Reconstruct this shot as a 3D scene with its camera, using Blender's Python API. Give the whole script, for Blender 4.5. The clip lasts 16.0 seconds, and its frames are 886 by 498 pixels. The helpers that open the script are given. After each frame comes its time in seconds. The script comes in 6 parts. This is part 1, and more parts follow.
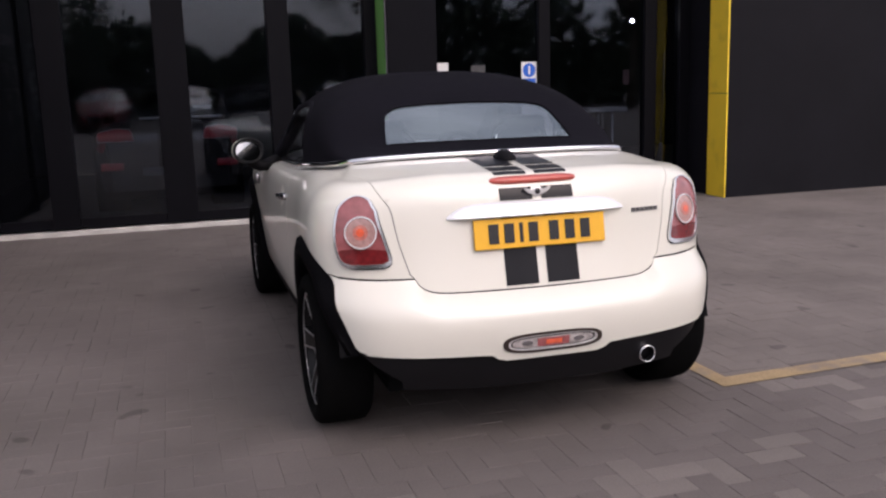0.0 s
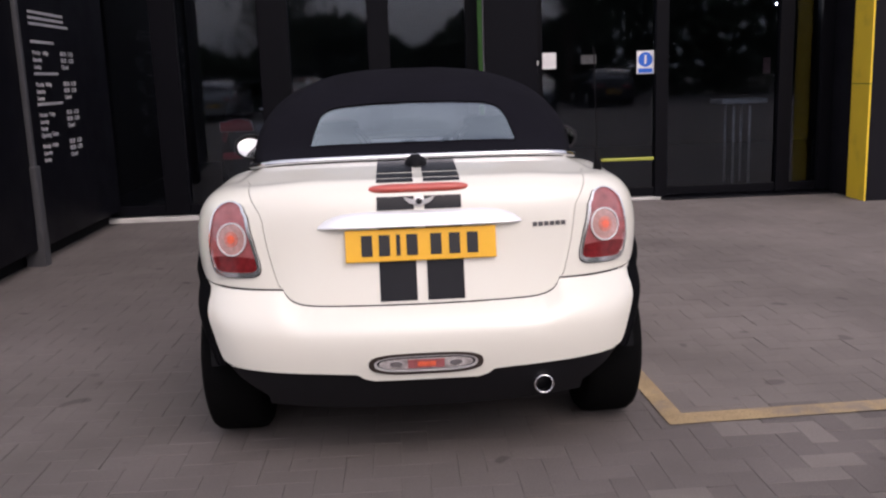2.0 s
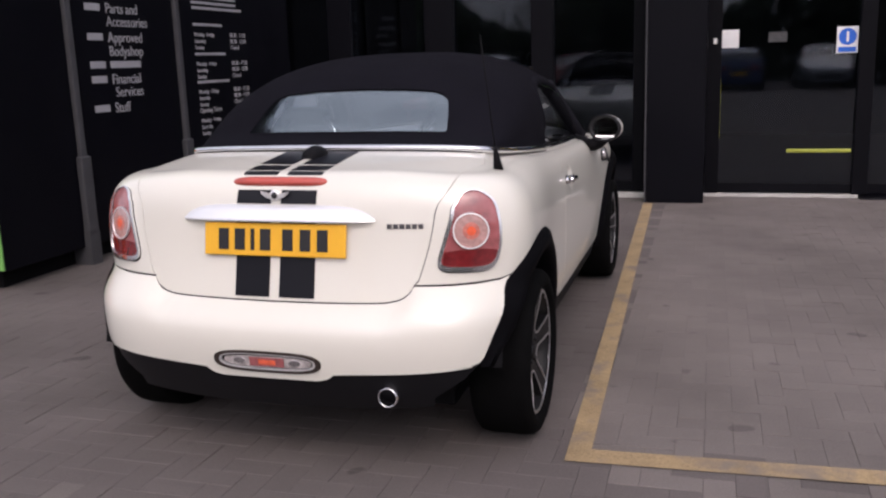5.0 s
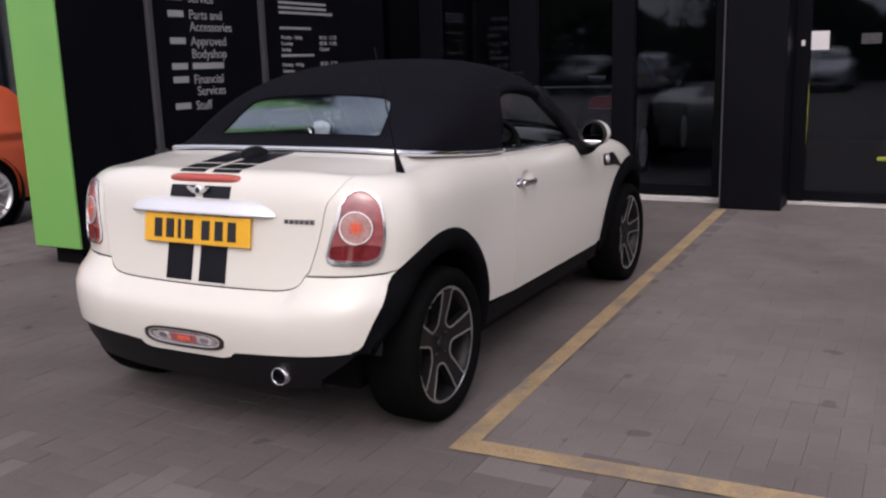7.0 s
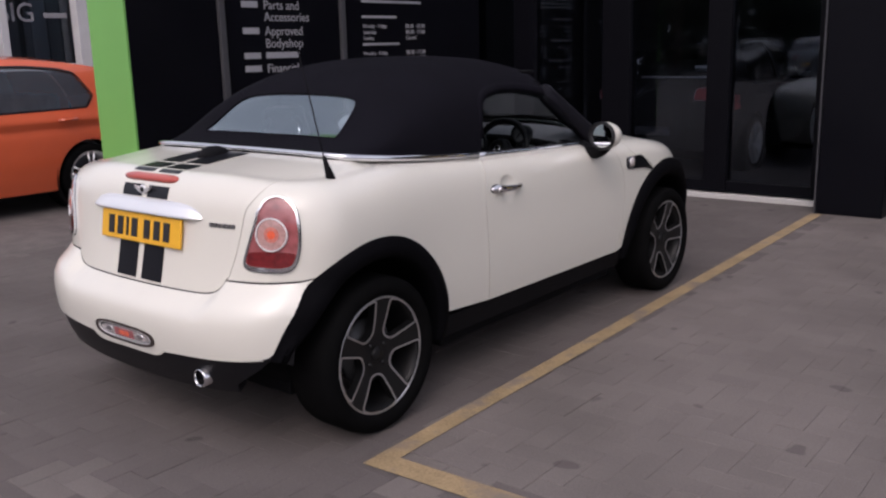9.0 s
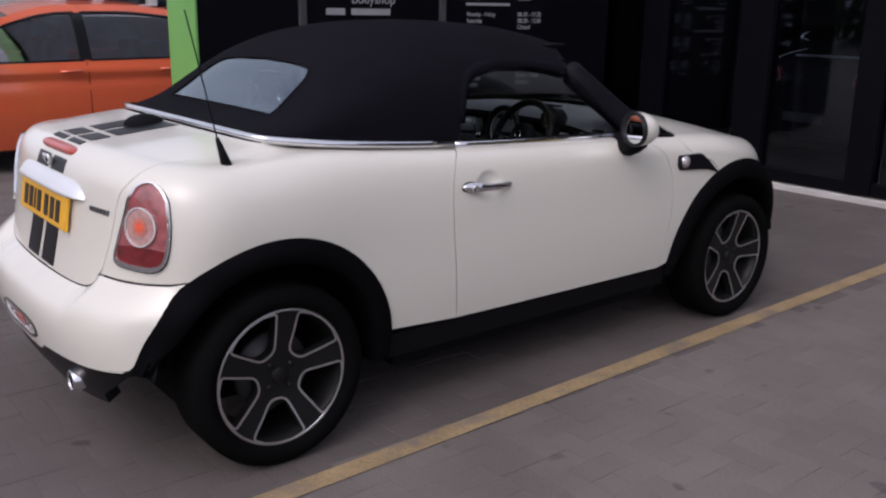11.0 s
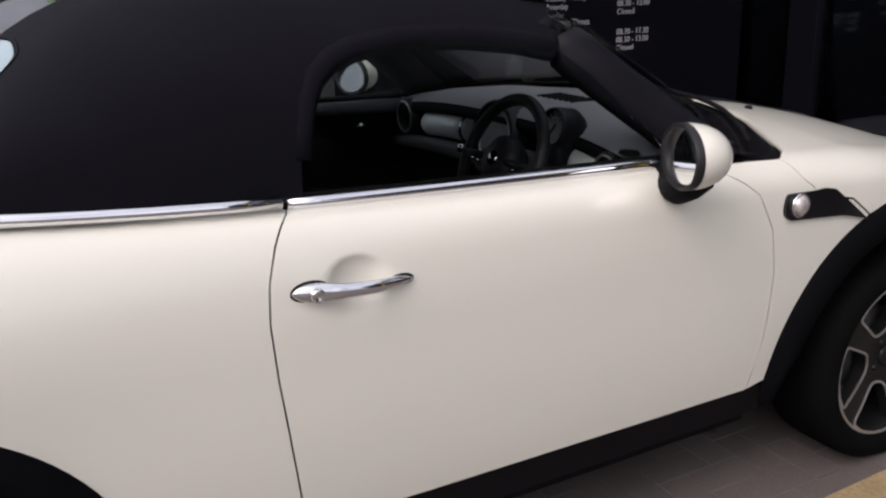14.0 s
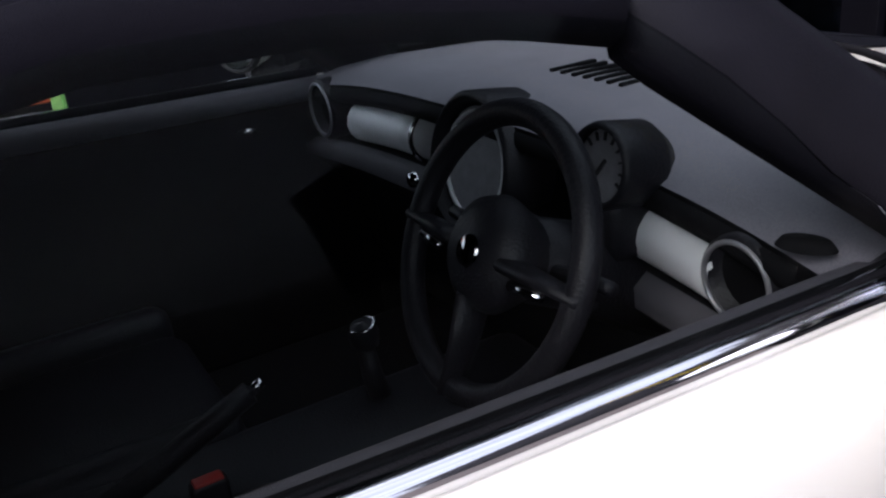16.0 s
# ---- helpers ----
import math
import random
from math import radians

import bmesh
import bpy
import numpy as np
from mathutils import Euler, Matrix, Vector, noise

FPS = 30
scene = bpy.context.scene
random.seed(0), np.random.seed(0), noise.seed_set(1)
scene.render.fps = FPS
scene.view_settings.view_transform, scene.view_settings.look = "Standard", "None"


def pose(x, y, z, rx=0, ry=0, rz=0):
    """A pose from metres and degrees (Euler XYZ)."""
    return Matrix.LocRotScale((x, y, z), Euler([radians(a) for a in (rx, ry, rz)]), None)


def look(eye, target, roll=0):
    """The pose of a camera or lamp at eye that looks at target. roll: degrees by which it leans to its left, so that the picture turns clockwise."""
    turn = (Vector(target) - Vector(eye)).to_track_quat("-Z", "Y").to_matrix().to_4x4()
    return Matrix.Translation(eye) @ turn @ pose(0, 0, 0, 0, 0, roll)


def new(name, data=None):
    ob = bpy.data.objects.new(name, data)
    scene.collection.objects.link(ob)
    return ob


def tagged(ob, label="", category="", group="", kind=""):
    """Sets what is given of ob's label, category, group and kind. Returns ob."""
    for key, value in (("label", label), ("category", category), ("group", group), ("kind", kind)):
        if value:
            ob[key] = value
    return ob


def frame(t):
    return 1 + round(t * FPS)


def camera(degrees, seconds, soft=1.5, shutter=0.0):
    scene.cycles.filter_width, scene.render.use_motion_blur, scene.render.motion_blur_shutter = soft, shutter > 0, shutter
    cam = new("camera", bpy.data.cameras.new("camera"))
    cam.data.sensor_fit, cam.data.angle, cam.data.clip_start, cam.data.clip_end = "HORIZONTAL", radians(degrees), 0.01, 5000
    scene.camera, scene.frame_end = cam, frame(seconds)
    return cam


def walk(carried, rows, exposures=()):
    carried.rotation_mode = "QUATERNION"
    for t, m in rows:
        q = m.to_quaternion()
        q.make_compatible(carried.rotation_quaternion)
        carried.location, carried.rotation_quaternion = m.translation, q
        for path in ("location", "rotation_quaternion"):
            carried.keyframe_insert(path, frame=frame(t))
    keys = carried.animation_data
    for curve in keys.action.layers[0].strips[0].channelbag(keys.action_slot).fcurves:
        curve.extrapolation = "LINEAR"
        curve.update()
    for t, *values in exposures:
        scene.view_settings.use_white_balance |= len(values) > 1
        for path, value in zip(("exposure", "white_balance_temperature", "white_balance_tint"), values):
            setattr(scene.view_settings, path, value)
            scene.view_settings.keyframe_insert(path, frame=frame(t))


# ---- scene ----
cam = camera(52.6, 16.0, soft=2.3)
PATH = [
    (0, (-1.272, -3.067, 1.343), (-0.718, -1.18, 0.979), -1.7),
    (0.5, (-0.976, -3.053, 1.351), (-0.536, -1.138, 0.983), -1.6),
    (1, (-0.668, -3.126, 1.353), (-0.369, -1.187, 0.967), 0.3),
    (1.5, (-0.367, -3.095, 1.353), (-0.2, -1.139, 0.971), -1.5),
    (2, (-0.065, -3.055, 1.359), (0.026, -1.093, 0.98), -2.0),
    (2.5, (0.229, -3.052, 1.366), (0.125, -1.095, 0.967), 0.0),
    (3, (0.461, -2.964, 1.359), (0.214, -1.017, 0.975), -2.4),
    (3.5, (0.693, -2.882, 1.358), (0.36, -0.949, 0.967), -1.2),
    (4, (0.965, -2.875, 1.362), (0.524, -0.968, 0.953), -0.6),
    (4.5, (1.193, -2.798, 1.357), (0.647, -0.912, 0.976), -2.8),
    (5, (1.397, -2.68, 1.364), (0.828, -0.807, 0.952), -1.9),
    (5.2, (1.481, -2.654, 1.362), (0.886, -0.788, 0.956), -2.4),
    (7.3, (2.495, -2.438, 1.386), (1.523, -0.74, 0.968), -2.8),
    (7.5, (2.558, -2.365, 1.39), (1.561, -0.685, 0.958), -4.0),
    (8, (2.73, -2.233, 1.434), (1.659, -0.6, 1.004), -3.2),
    (8.5, (2.84, -2.096, 1.448), (1.716, -0.503, 1.004), -4.1),
    (9, (3.031, -1.925, 1.441), (1.804, -0.408, 1.002), -1.5),
    (9.2, (3.072, -1.826, 1.439), (1.806, -0.345, 0.988), -1.2),
    (11.3, (3.196, -0.72, 1.46), (1.656, 0.459, 0.971), 0.3),
    (11.5, (3.182, -0.641, 1.424), (1.622, 0.525, 0.968), -0.2),
    (12, (3.052, -0.353, 1.434), (1.489, 0.783, 0.918), -1.5),
    (12.5, (2.936, -0.075, 1.401), (1.319, 0.966, 0.853), -0.4),
    (13, (2.708, 0.217, 1.399), (1.102, 1.274, 0.847), -1.4),
    (13.5, (2.476, 0.481, 1.39), (0.86, 1.508, 0.81), -2.6),
    (14, (2.236, 0.718, 1.382), (0.555, 1.619, 0.783), -1.6),
    (14.5, (1.935, 0.935, 1.384), (0.265, 1.834, 0.754), -2.7),
    (15, (1.647, 1.144, 1.379), (0.001, 2.06, 0.708), -4.6),
    (15.5, (1.385, 1.345, 1.334), (-0.308, 2.129, 0.614), -4.8),
    (15.8, (1.23, 1.403, 1.322), (-0.438, 2.214, 0.573), -5.6),
    (16, (1.129, 1.44, 1.312), (-0.506, 2.294, 0.538), -6.4),
]
EXPOSURES = [(0.0, 0.41, 6300, 20), (5.0, 0.38, 6200, 20), (9.0, 0.2, 6100, 20), (11.5, 0.12, 5900, 19), (13.0, 0.69, 6100, 16), (14.0, 0.63, 6300, 15), (15.0, 0.56, 6300, 14), (15.5, 0.66, 6250, 15), (16.0, 1.16, 5800, 18)]
walk(cam, [(t, look(eye, target, roll)) for t, eye, target, roll in PATH], EXPOSURES)


# ---- light ----
world = bpy.data.worlds.new("overcast_sky")
scene.world = world
world.use_nodes = True
wn, wl = world.node_tree.nodes, world.node_tree.links
sky = wn.new("ShaderNodeTexSky")
sky.sky_type, sky.sun_disc = "NISHITA", False
SUN_ELEVATION, SUN_AZIMUTH = 46, 160
sky.sun_elevation, sky.sun_rotation = radians(SUN_ELEVATION), radians(SUN_AZIMUTH)
sky.air_density, sky.dust_density, sky.ozone_density = 0.6, 9.0, 0.3
cloud = wn.new("ShaderNodeMix")  # a bright even cloud layer over the clear sky
cloud.data_type = "RGBA"
broken = wn.new("ShaderNodeTexNoise")  # uneven cloud cover
broken.inputs["Scale"].default_value, broken.inputs["Detail"].default_value = 2.6, 6.0
cover = wn.new("ShaderNodeMapRange")
cover.inputs["From Min"].default_value, cover.inputs["From Max"].default_value = 0.35, 0.65
cover.inputs["To Min"].default_value, cover.inputs["To Max"].default_value = 0.3, 0.9
wl.new(broken.outputs[0], cover.inputs[0])
wl.new(cover.outputs[0], cloud.inputs["Factor"])
cloud.inputs["B"].default_value = (5.6, 5.7, 5.9, 1)
wl.new(sky.outputs[0], cloud.inputs["A"])
wl.new(cloud.outputs["Result"], wn["Background"].inputs[0])
wn["Background"].inputs[1].default_value = 0.15
sun = new("sun", bpy.data.lights.new("sun", "SUN"))
sun.data.energy, sun.data.angle, sun.data.color = 0.38, radians(60), (1.0, 0.985, 0.97)
az = radians(SUN_AZIMUTH)
sun_way = Vector((math.sin(az) * math.cos(radians(SUN_ELEVATION)), math.cos(az) * math.cos(radians(SUN_ELEVATION)), math.sin(radians(SUN_ELEVATION))))
sun.matrix_world = look(sun_way * 40, (0, 0, 0))


# ---- materials ----
def material(name, color, rough=0.5, metal=0.0, coat=0.0, vary=0.0, scale=6.0, fine=0.0, fine_scale=120.0, bump=0.0, bump_scale=200.0,
             per_object=0.0, spots=0.0, stain=0.0, stain_scale=1.2, stain_color=(0.05, 0.045, 0.04), spec=0.5, rough_vary=0.0, emit=0.0, emit_color=None):
    m = bpy.data.materials.new(name)
    m.use_nodes = True
    n, l = m.node_tree.nodes, m.node_tree.links
    b = n["Principled BSDF"]
    b.inputs["Roughness"].default_value, b.inputs["Metallic"].default_value = rough, metal
    b.inputs["Coat Weight"].default_value, b.inputs["Coat Roughness"].default_value = coat, 0.04
    b.inputs["Specular IOR Level"].default_value = spec
    if emit:
        b.inputs["Emission Strength"].default_value = emit
        b.inputs["Emission Color"].default_value = (*(emit_color or color), 1)
    place = n.new("ShaderNodeTexCoord").outputs["Object"]

    def noise_at(s, detail=4.0):
        t = n.new("ShaderNodeTexNoise")
        t.inputs["Scale"].default_value, t.inputs["Detail"].default_value = s, detail
        l.new(place, t.inputs["Vector"])
        return t.outputs["Fac"]

    base = n.new("ShaderNodeRGB")
    base.outputs[0].default_value = (*color, 1)
    out = base.outputs[0]

    def modulate(out, fac, amount):
        r = n.new("ShaderNodeMapRange")
        r.inputs["From Min"].default_value, r.inputs["From Max"].default_value = 0.25, 0.75
        r.inputs["To Min"].default_value, r.inputs["To Max"].default_value = 1 - amount, 1 + amount
        l.new(fac, r.inputs["Value"])
        v = n.new("ShaderNodeVectorMath")
        v.operation = "SCALE"
        l.new(out, v.inputs[0])
        l.new(r.outputs[0], v.inputs["Scale"])
        return v.outputs[0]

    if per_object:
        r = n.new("ShaderNodeObjectInfo").outputs["Random"]
        g = n.new("ShaderNodeNewGeometry").outputs["Random Per Island"]
        a = n.new("ShaderNodeMath")
        a.operation = "ADD"
        l.new(r, a.inputs[0])
        l.new(g, a.inputs[1])
        fr = n.new("ShaderNodeMath")
        fr.operation = "FRACT"
        l.new(a.outputs[0], fr.inputs[0])
        sp = n.new("ShaderNodeMapRange")
        sp.inputs["To Min"].default_value, sp.inputs["To Max"].default_value = 0.25, 0.75
        l.new(fr.outputs[0], sp.inputs["Value"])
        out = modulate(out, sp.outputs[0], per_object)
    if vary:
        out = modulate(out, noise_at(scale), vary)
    if fine:
        out = modulate(out, noise_at(fine_scale, 2.0), fine)
    if stain:
        r = n.new("ShaderNodeMapRange")
        r.inputs["From Min"].default_value, r.inputs["From Max"].default_value = 0.52, 0.68
        r.inputs["To Max"].default_value = stain
        l.new(noise_at(stain_scale, 6.0), r.inputs["Value"])
        mx = n.new("ShaderNodeMix")
        mx.data_type = "RGBA"
        l.new(r.outputs[0], mx.inputs["Factor"])
        l.new(out, mx.inputs["A"])
        mx.inputs["B"].default_value = (*stain_color, 1)
        out = mx.outputs["Result"]
    if spots:
        r = n.new("ShaderNodeMapRange")
        r.inputs["From Min"].default_value, r.inputs["From Max"].default_value = 0.70, 0.735
        r.inputs["To Max"].default_value = spots
        l.new(noise_at(5.5, 1.5), r.inputs["Value"])
        mx = n.new("ShaderNodeMix")
        mx.data_type = "RGBA"
        l.new(r.outputs[0], mx.inputs["Factor"])
        l.new(out, mx.inputs["A"])
        mx.inputs["B"].default_value = (0.022, 0.02, 0.02, 1)
        out = mx.outputs["Result"]
    l.new(out, b.inputs["Base Color"])
    if rough_vary:
        r = n.new("ShaderNodeMapRange")
        r.inputs["From Min"].default_value, r.inputs["From Max"].default_value = 0.3, 0.7
        r.inputs["To Min"].default_value, r.inputs["To Max"].default_value = rough - rough_vary, rough + rough_vary
        l.new(noise_at(scale * 1.7), r.inputs["Value"])
        l.new(r.outputs[0], b.inputs["Roughness"])
    if bump:
        k = n.new("ShaderNodeBump")
        k.inputs["Strength"].default_value, k.inputs["Distance"].default_value = bump, 0.004
        l.new(noise_at(bump_scale, 3.0), k.inputs["Height"])
        l.new(k.outputs[0], b.inputs["Normal"])
    return m


def glass_material(name, tint, clear, rough=0.0, ior=1.52, gloss=1.0, sheen=(1, 1, 1)):
    """A thin pane: mirror gloss by Fresnel over a tinted clear sheet. clear: how much light passes."""
    m = bpy.data.materials.new(name)
    m.use_nodes = True
    n, l = m.node_tree.nodes, m.node_tree.links
    n.remove(n["Principled BSDF"])
    f, g, t, x = n.new("ShaderNodeFresnel"), n.new("ShaderNodeBsdfGlossy"), n.new("ShaderNodeBsdfTransparent"), n.new("ShaderNodeMixShader")
    f.inputs["IOR"].default_value, g.inputs["Roughness"].default_value = ior, rough
    g.inputs["Color"].default_value = (*sheen, 1)
    t.inputs["Color"].default_value = (*(c * clear for c in tint), 1)
    dim = n.new("ShaderNodeMath")
    dim.operation = "MULTIPLY"
    dim.inputs[1].default_value = gloss
    l.new(f.outputs[0], dim.inputs[0])
    l.new(dim.outputs[0], x.inputs[0])
    l.new(t.outputs[0], x.inputs[1])
    l.new(g.outputs[0], x.inputs[2])
    l.new(x.outputs[0], n["Material Output"].inputs["Surface"])
    return m


PAINT = material("cream_white_paint", (0.705, 0.69, 0.615), 0.32, coat=0.75, vary=0.008, scale=2)
BLACK_GLOSS = material("black_gloss", (0.006, 0.006, 0.008), 0.3, coat=0.4, spec=0.25, vary=0.1)
PILLAR_BLACK = material("satin_black_pillar", (0.0064, 0.0060, 0.0090), 0.5, spec=0.16, vary=0.25, scale=9, bump=0.15, bump_scale=300)
COWL_BLACK = material("polished_black_cowl", (0.009, 0.008, 0.0095), 0.2, coat=1.0, spec=0.5, vary=0.3, scale=14, rough_vary=0.08)
STRIPE = material("black_vinyl_stripe", (0.006, 0.006, 0.009), 0.35, coat=0.08, spec=0.2, vary=0.1)
PLASTIC = material("black_textured_plastic", (0.0050, 0.0048, 0.0060), 0.7, spec=0.12, vary=0.15, scale=9, bump=0.25, bump_scale=500, fine=0.1)
VALANCE = material("satin_black_valance", (0.0042, 0.0042, 0.0056), 0.42, spec=0.3, vary=0.15, scale=9)
ARCH = material("black_arch_plastic", (0.0026, 0.0025, 0.0034), 0.75, spec=0.05, vary=0.15, scale=9, bump=0.25, bump_scale=500)
RUBBER = material("tyre_rubber", (0.0034, 0.0034, 0.0036), 0.9, spec=0.05, vary=0.2, scale=14, bump=0.3, bump_scale=160)
FABRIC = material("black_canvas", (0.0056, 0.0053, 0.0084), 0.9, vary=0.18, scale=4, fine=0.25, fine_scale=900, bump=0.4, bump_scale=1100, spec=0.08)
CHROME = material("chrome", (0.75, 0.75, 0.77), 0.08, metal=1.0, rough_vary=0.03)
LAMP_CHROME = material("lamp_bezel_chrome", (0.80, 0.80, 0.81), 0.16, metal=1.0, vary=0.04)
SATIN = material("satin_alloy", (0.88, 0.88, 0.88), 0.38, metal=0.7, vary=0.04)
RIM_DARK = material("dark_grey_alloy", (0.007, 0.007, 0.0075), 0.5, spec=0.2, coat=0.05, vary=0.12, scale=10)
RIM_EDGE = material("polished_alloy_edge", (0.55, 0.55, 0.56), 0.35, metal=0.9, vary=0.1)
DEEP_LENS = material("deep_red_lens", (0.15, 0.012, 0.014), 0.15, coat=1.0, vary=0.35, scale=40)
RED_LENS = material("red_lamp_lens", (0.31, 0.092, 0.095), 0.12, coat=1.0, vary=0.3, scale=22)
RED_BRIGHT = material("red_reflector", (0.76, 0.13, 0.06), 0.15, coat=1.0, vary=0.2, scale=60)
CLEAR_LENS = material("clear_lamp_lens", (0.50, 0.46, 0.45), 0.12, coat=1.0, metal=0.3, vary=0.5, scale=45)
PINK_LENS = material("rose_lamp_lens", (0.45, 0.27, 0.25), 0.12, coat=1.0, vary=0.25, scale=60)
HALO_LENS = material("soft_red_reflector", (0.56, 0.19, 0.15), 0.2, coat=1.0, vary=0.3, scale=70)
PLATE = material("yellow_plate", (0.80, 0.43, 0.025), 0.35, vary=0.04, scale=20)
INK = material("black_ink", (0.012, 0.012, 0.014), 0.5)
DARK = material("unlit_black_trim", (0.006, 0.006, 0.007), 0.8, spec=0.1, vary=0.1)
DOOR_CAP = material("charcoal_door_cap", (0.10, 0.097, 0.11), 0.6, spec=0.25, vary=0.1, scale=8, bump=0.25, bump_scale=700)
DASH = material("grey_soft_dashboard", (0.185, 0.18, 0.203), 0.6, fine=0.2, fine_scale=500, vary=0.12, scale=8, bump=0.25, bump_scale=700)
LEATHER = material("black_leather", (0.011, 0.0105, 0.014), 0.45, spec=0.35, vary=0.15, scale=12, bump=0.35, bump_scale=260)
VENT_RING = material("dull_silver_ring", (0.34, 0.34, 0.36), 0.35, metal=0.5, vary=0.08)
SILVER_TRIM = material("silver_dash_trim", (0.86, 0.88, 0.90), 0.4, metal=0.0, vary=0.06)
# left mirror's glass: a dimmer sky reflection is put into its colour
DULL_MIRROR = material("dimmed_mirror_glass", (0.26, 0.27, 0.29), 0.06, metal=1.0)
MIRROR = material("mirror_glass", (0.85, 0.86, 0.87), 0.01, metal=1.0)
REAR_GLASS = glass_material("rear_window_glass", (0.90, 0.97, 1.0), 0.95, 0.08, 3.3, 1.0, (0.83, 0.95, 1.0))
SIDE_GLASS = glass_material("side_window_glass", (0.9, 0.95, 0.93), 0.76, 0.0, 1.11)
SCREEN_GLASS = glass_material("windscreen_glass", (0.9, 0.95, 0.93), 0.78, 0.0, 1.2, 0.3)
SHOP_GLASS = glass_material("tinted_shop_glass", (0.75, 0.8, 0.88), 0.72, 0.03, 1.60, 1.0, (0.86, 0.92, 1.0))

PAVER = material("grey_block_paver", (0.116, 0.101, 0.096), 0.85, per_object=0.04, spots=0.5, vary=0.2, scale=1.1, fine=0.14, fine_scale=140, bump=0.4, bump_scale=220, stain=0.35, stain_scale=0.8, spec=0.25)
# two brighter copies of the paver, with stronger light put into their colour
LIT_PAVER = material("lit_block_paver", (0.156, 0.137, 0.127), 0.85, per_object=0.05, spots=0.4, vary=0.2, scale=1.1, fine=0.14, fine_scale=140, bump=0.4, bump_scale=220, stain=0.3, stain_scale=0.8, spec=0.25)
HALF_LIT_PAVER = material("half_lit_block_paver", (0.150, 0.132, 0.123), 0.85, per_object=0.05, spots=0.45, vary=0.2, scale=1.1, fine=0.14, fine_scale=140, bump=0.4, bump_scale=220, stain=0.33, stain_scale=0.8, spec=0.25)
JOINT = material("sandy_joint", (0.124, 0.108, 0.101), 0.95, vary=0.25, scale=5, fine=0.2)
LINE = material("worn_yellow_paint", (0.315, 0.228, 0.122), 0.75, vary=0.25, scale=5, fine=0.25, stain=0.85, stain_scale=6, stain_color=(0.18, 0.15, 0.125))
CLAD = material("black_cladding", (0.0030, 0.0030, 0.0051), 0.45, vary=0.2, scale=1.2, rough_vary=0.08, spec=0.1)
EAST_CLAD = material("matt_black_cladding", (0.0076, 0.0073, 0.0100), 0.6, vary=0.2, scale=1.2, rough_vary=0.08, spec=0.12)
MULLION = material("charcoal_aluminium", (0.0026, 0.0026, 0.0044), 0.5, spec=0.1, vary=0.12, scale=3)
SILL = material("pale_concrete_sill", (0.50, 0.49, 0.47), 0.8, vary=0.15, scale=6, fine=0.15)
GREEN = material("lime_green_panel", (0.17, 0.42, 0.10), 0.45, vary=0.05, scale=2)
YELLOW = material("yellow_panel", (0.93, 0.64, 0.035), 0.45, vary=0.06, scale=2, stain=0.2, stain_scale=5, stain_color=(0.4, 0.25, 0.03))
EDGE_TRIM = material("grey_metal_edge", (0.05, 0.05, 0.055), 0.5, metal=0.2, vary=0.15)
POST = material("dark_grey_post", (0.05, 0.05, 0.055), 0.5, vary=0.15, scale=8)
LETTER = material("white_lettering", (0.31, 0.31, 0.33), 0.5, vary=0.05)
PAPER = material("white_paper_notice", (0.75, 0.75, 0.75), 0.6, vary=0.05)
BLUE = material("blue_safety_sign", (0.02, 0.12, 0.55), 0.4)
LIME = material("lime_door_bar", (0.33, 0.36, 0.05), 0.4, vary=0.05)


# ---- mesh helpers ----
from mathutils import geometry


def spline(*pairs):
    """A smooth curve through the pairs, which never overshoots."""
    xs, ys = [p[0] for p in pairs], [p[1] for p in pairs]
    h = [b - a for a, b in zip(xs, xs[1:])]
    d = [(b - a) / w for a, b, w in zip(ys, ys[1:], h)]
    m = [d[0]] + [0 if a * b <= 0 else 2 * a * b / (a + b) for a, b in zip(d, d[1:])] + [d[-1]]

    def at(x):
        if x <= xs[0]:
            return ys[0]
        if x >= xs[-1]:
            return ys[-1]
        i = 0
        while xs[i + 1] < x:
            i += 1
        t = (x - xs[i]) / h[i]
        return ((1 + 2 * t) * (1 - t) ** 2 * ys[i] + t * (1 - t) ** 2 * h[i] * m[i] + t * t * (3 - 2 * t) * ys[i + 1] + t * t * (t - 1) * h[i] * m[i + 1])

    return at


def ease(x, a=0.0, b=1.0):
    t = min(1.0, max(0.0, (x - a) / (b - a)))
    return t * t * (3 - 2 * t)


def empty(name, at, label, category, group="", kind=""):
    ob = new(name)
    ob.location, ob.empty_display_size = at, 0.1
    return tagged(ob, label, category, group, kind)


def to_mesh(name, bm, mat, smooth=True):
    me = bpy.data.meshes.new(name)
    bm.normal_update()
    bm.to_mesh(me)
    bm.free()
    me.materials.append(mat)
    if smooth:
        for p in me.polygons:
            p.use_smooth = True
    return me


def part(name, bm, mat, parent, label="", smooth=True):
    ob = new(name, to_mesh(name, bm, mat, smooth))
    if parent is not None:
        ob.parent = parent
        if parent.type == "EMPTY":
            ob.matrix_parent_inverse = parent.matrix_basis.inverted()
    return tagged(ob, label)


def thing(name, bm, mat, label, category="", group="", kind="", smooth=False):
    return tagged(new(name, to_mesh(name, bm, mat, smooth)), label, category, group, kind)


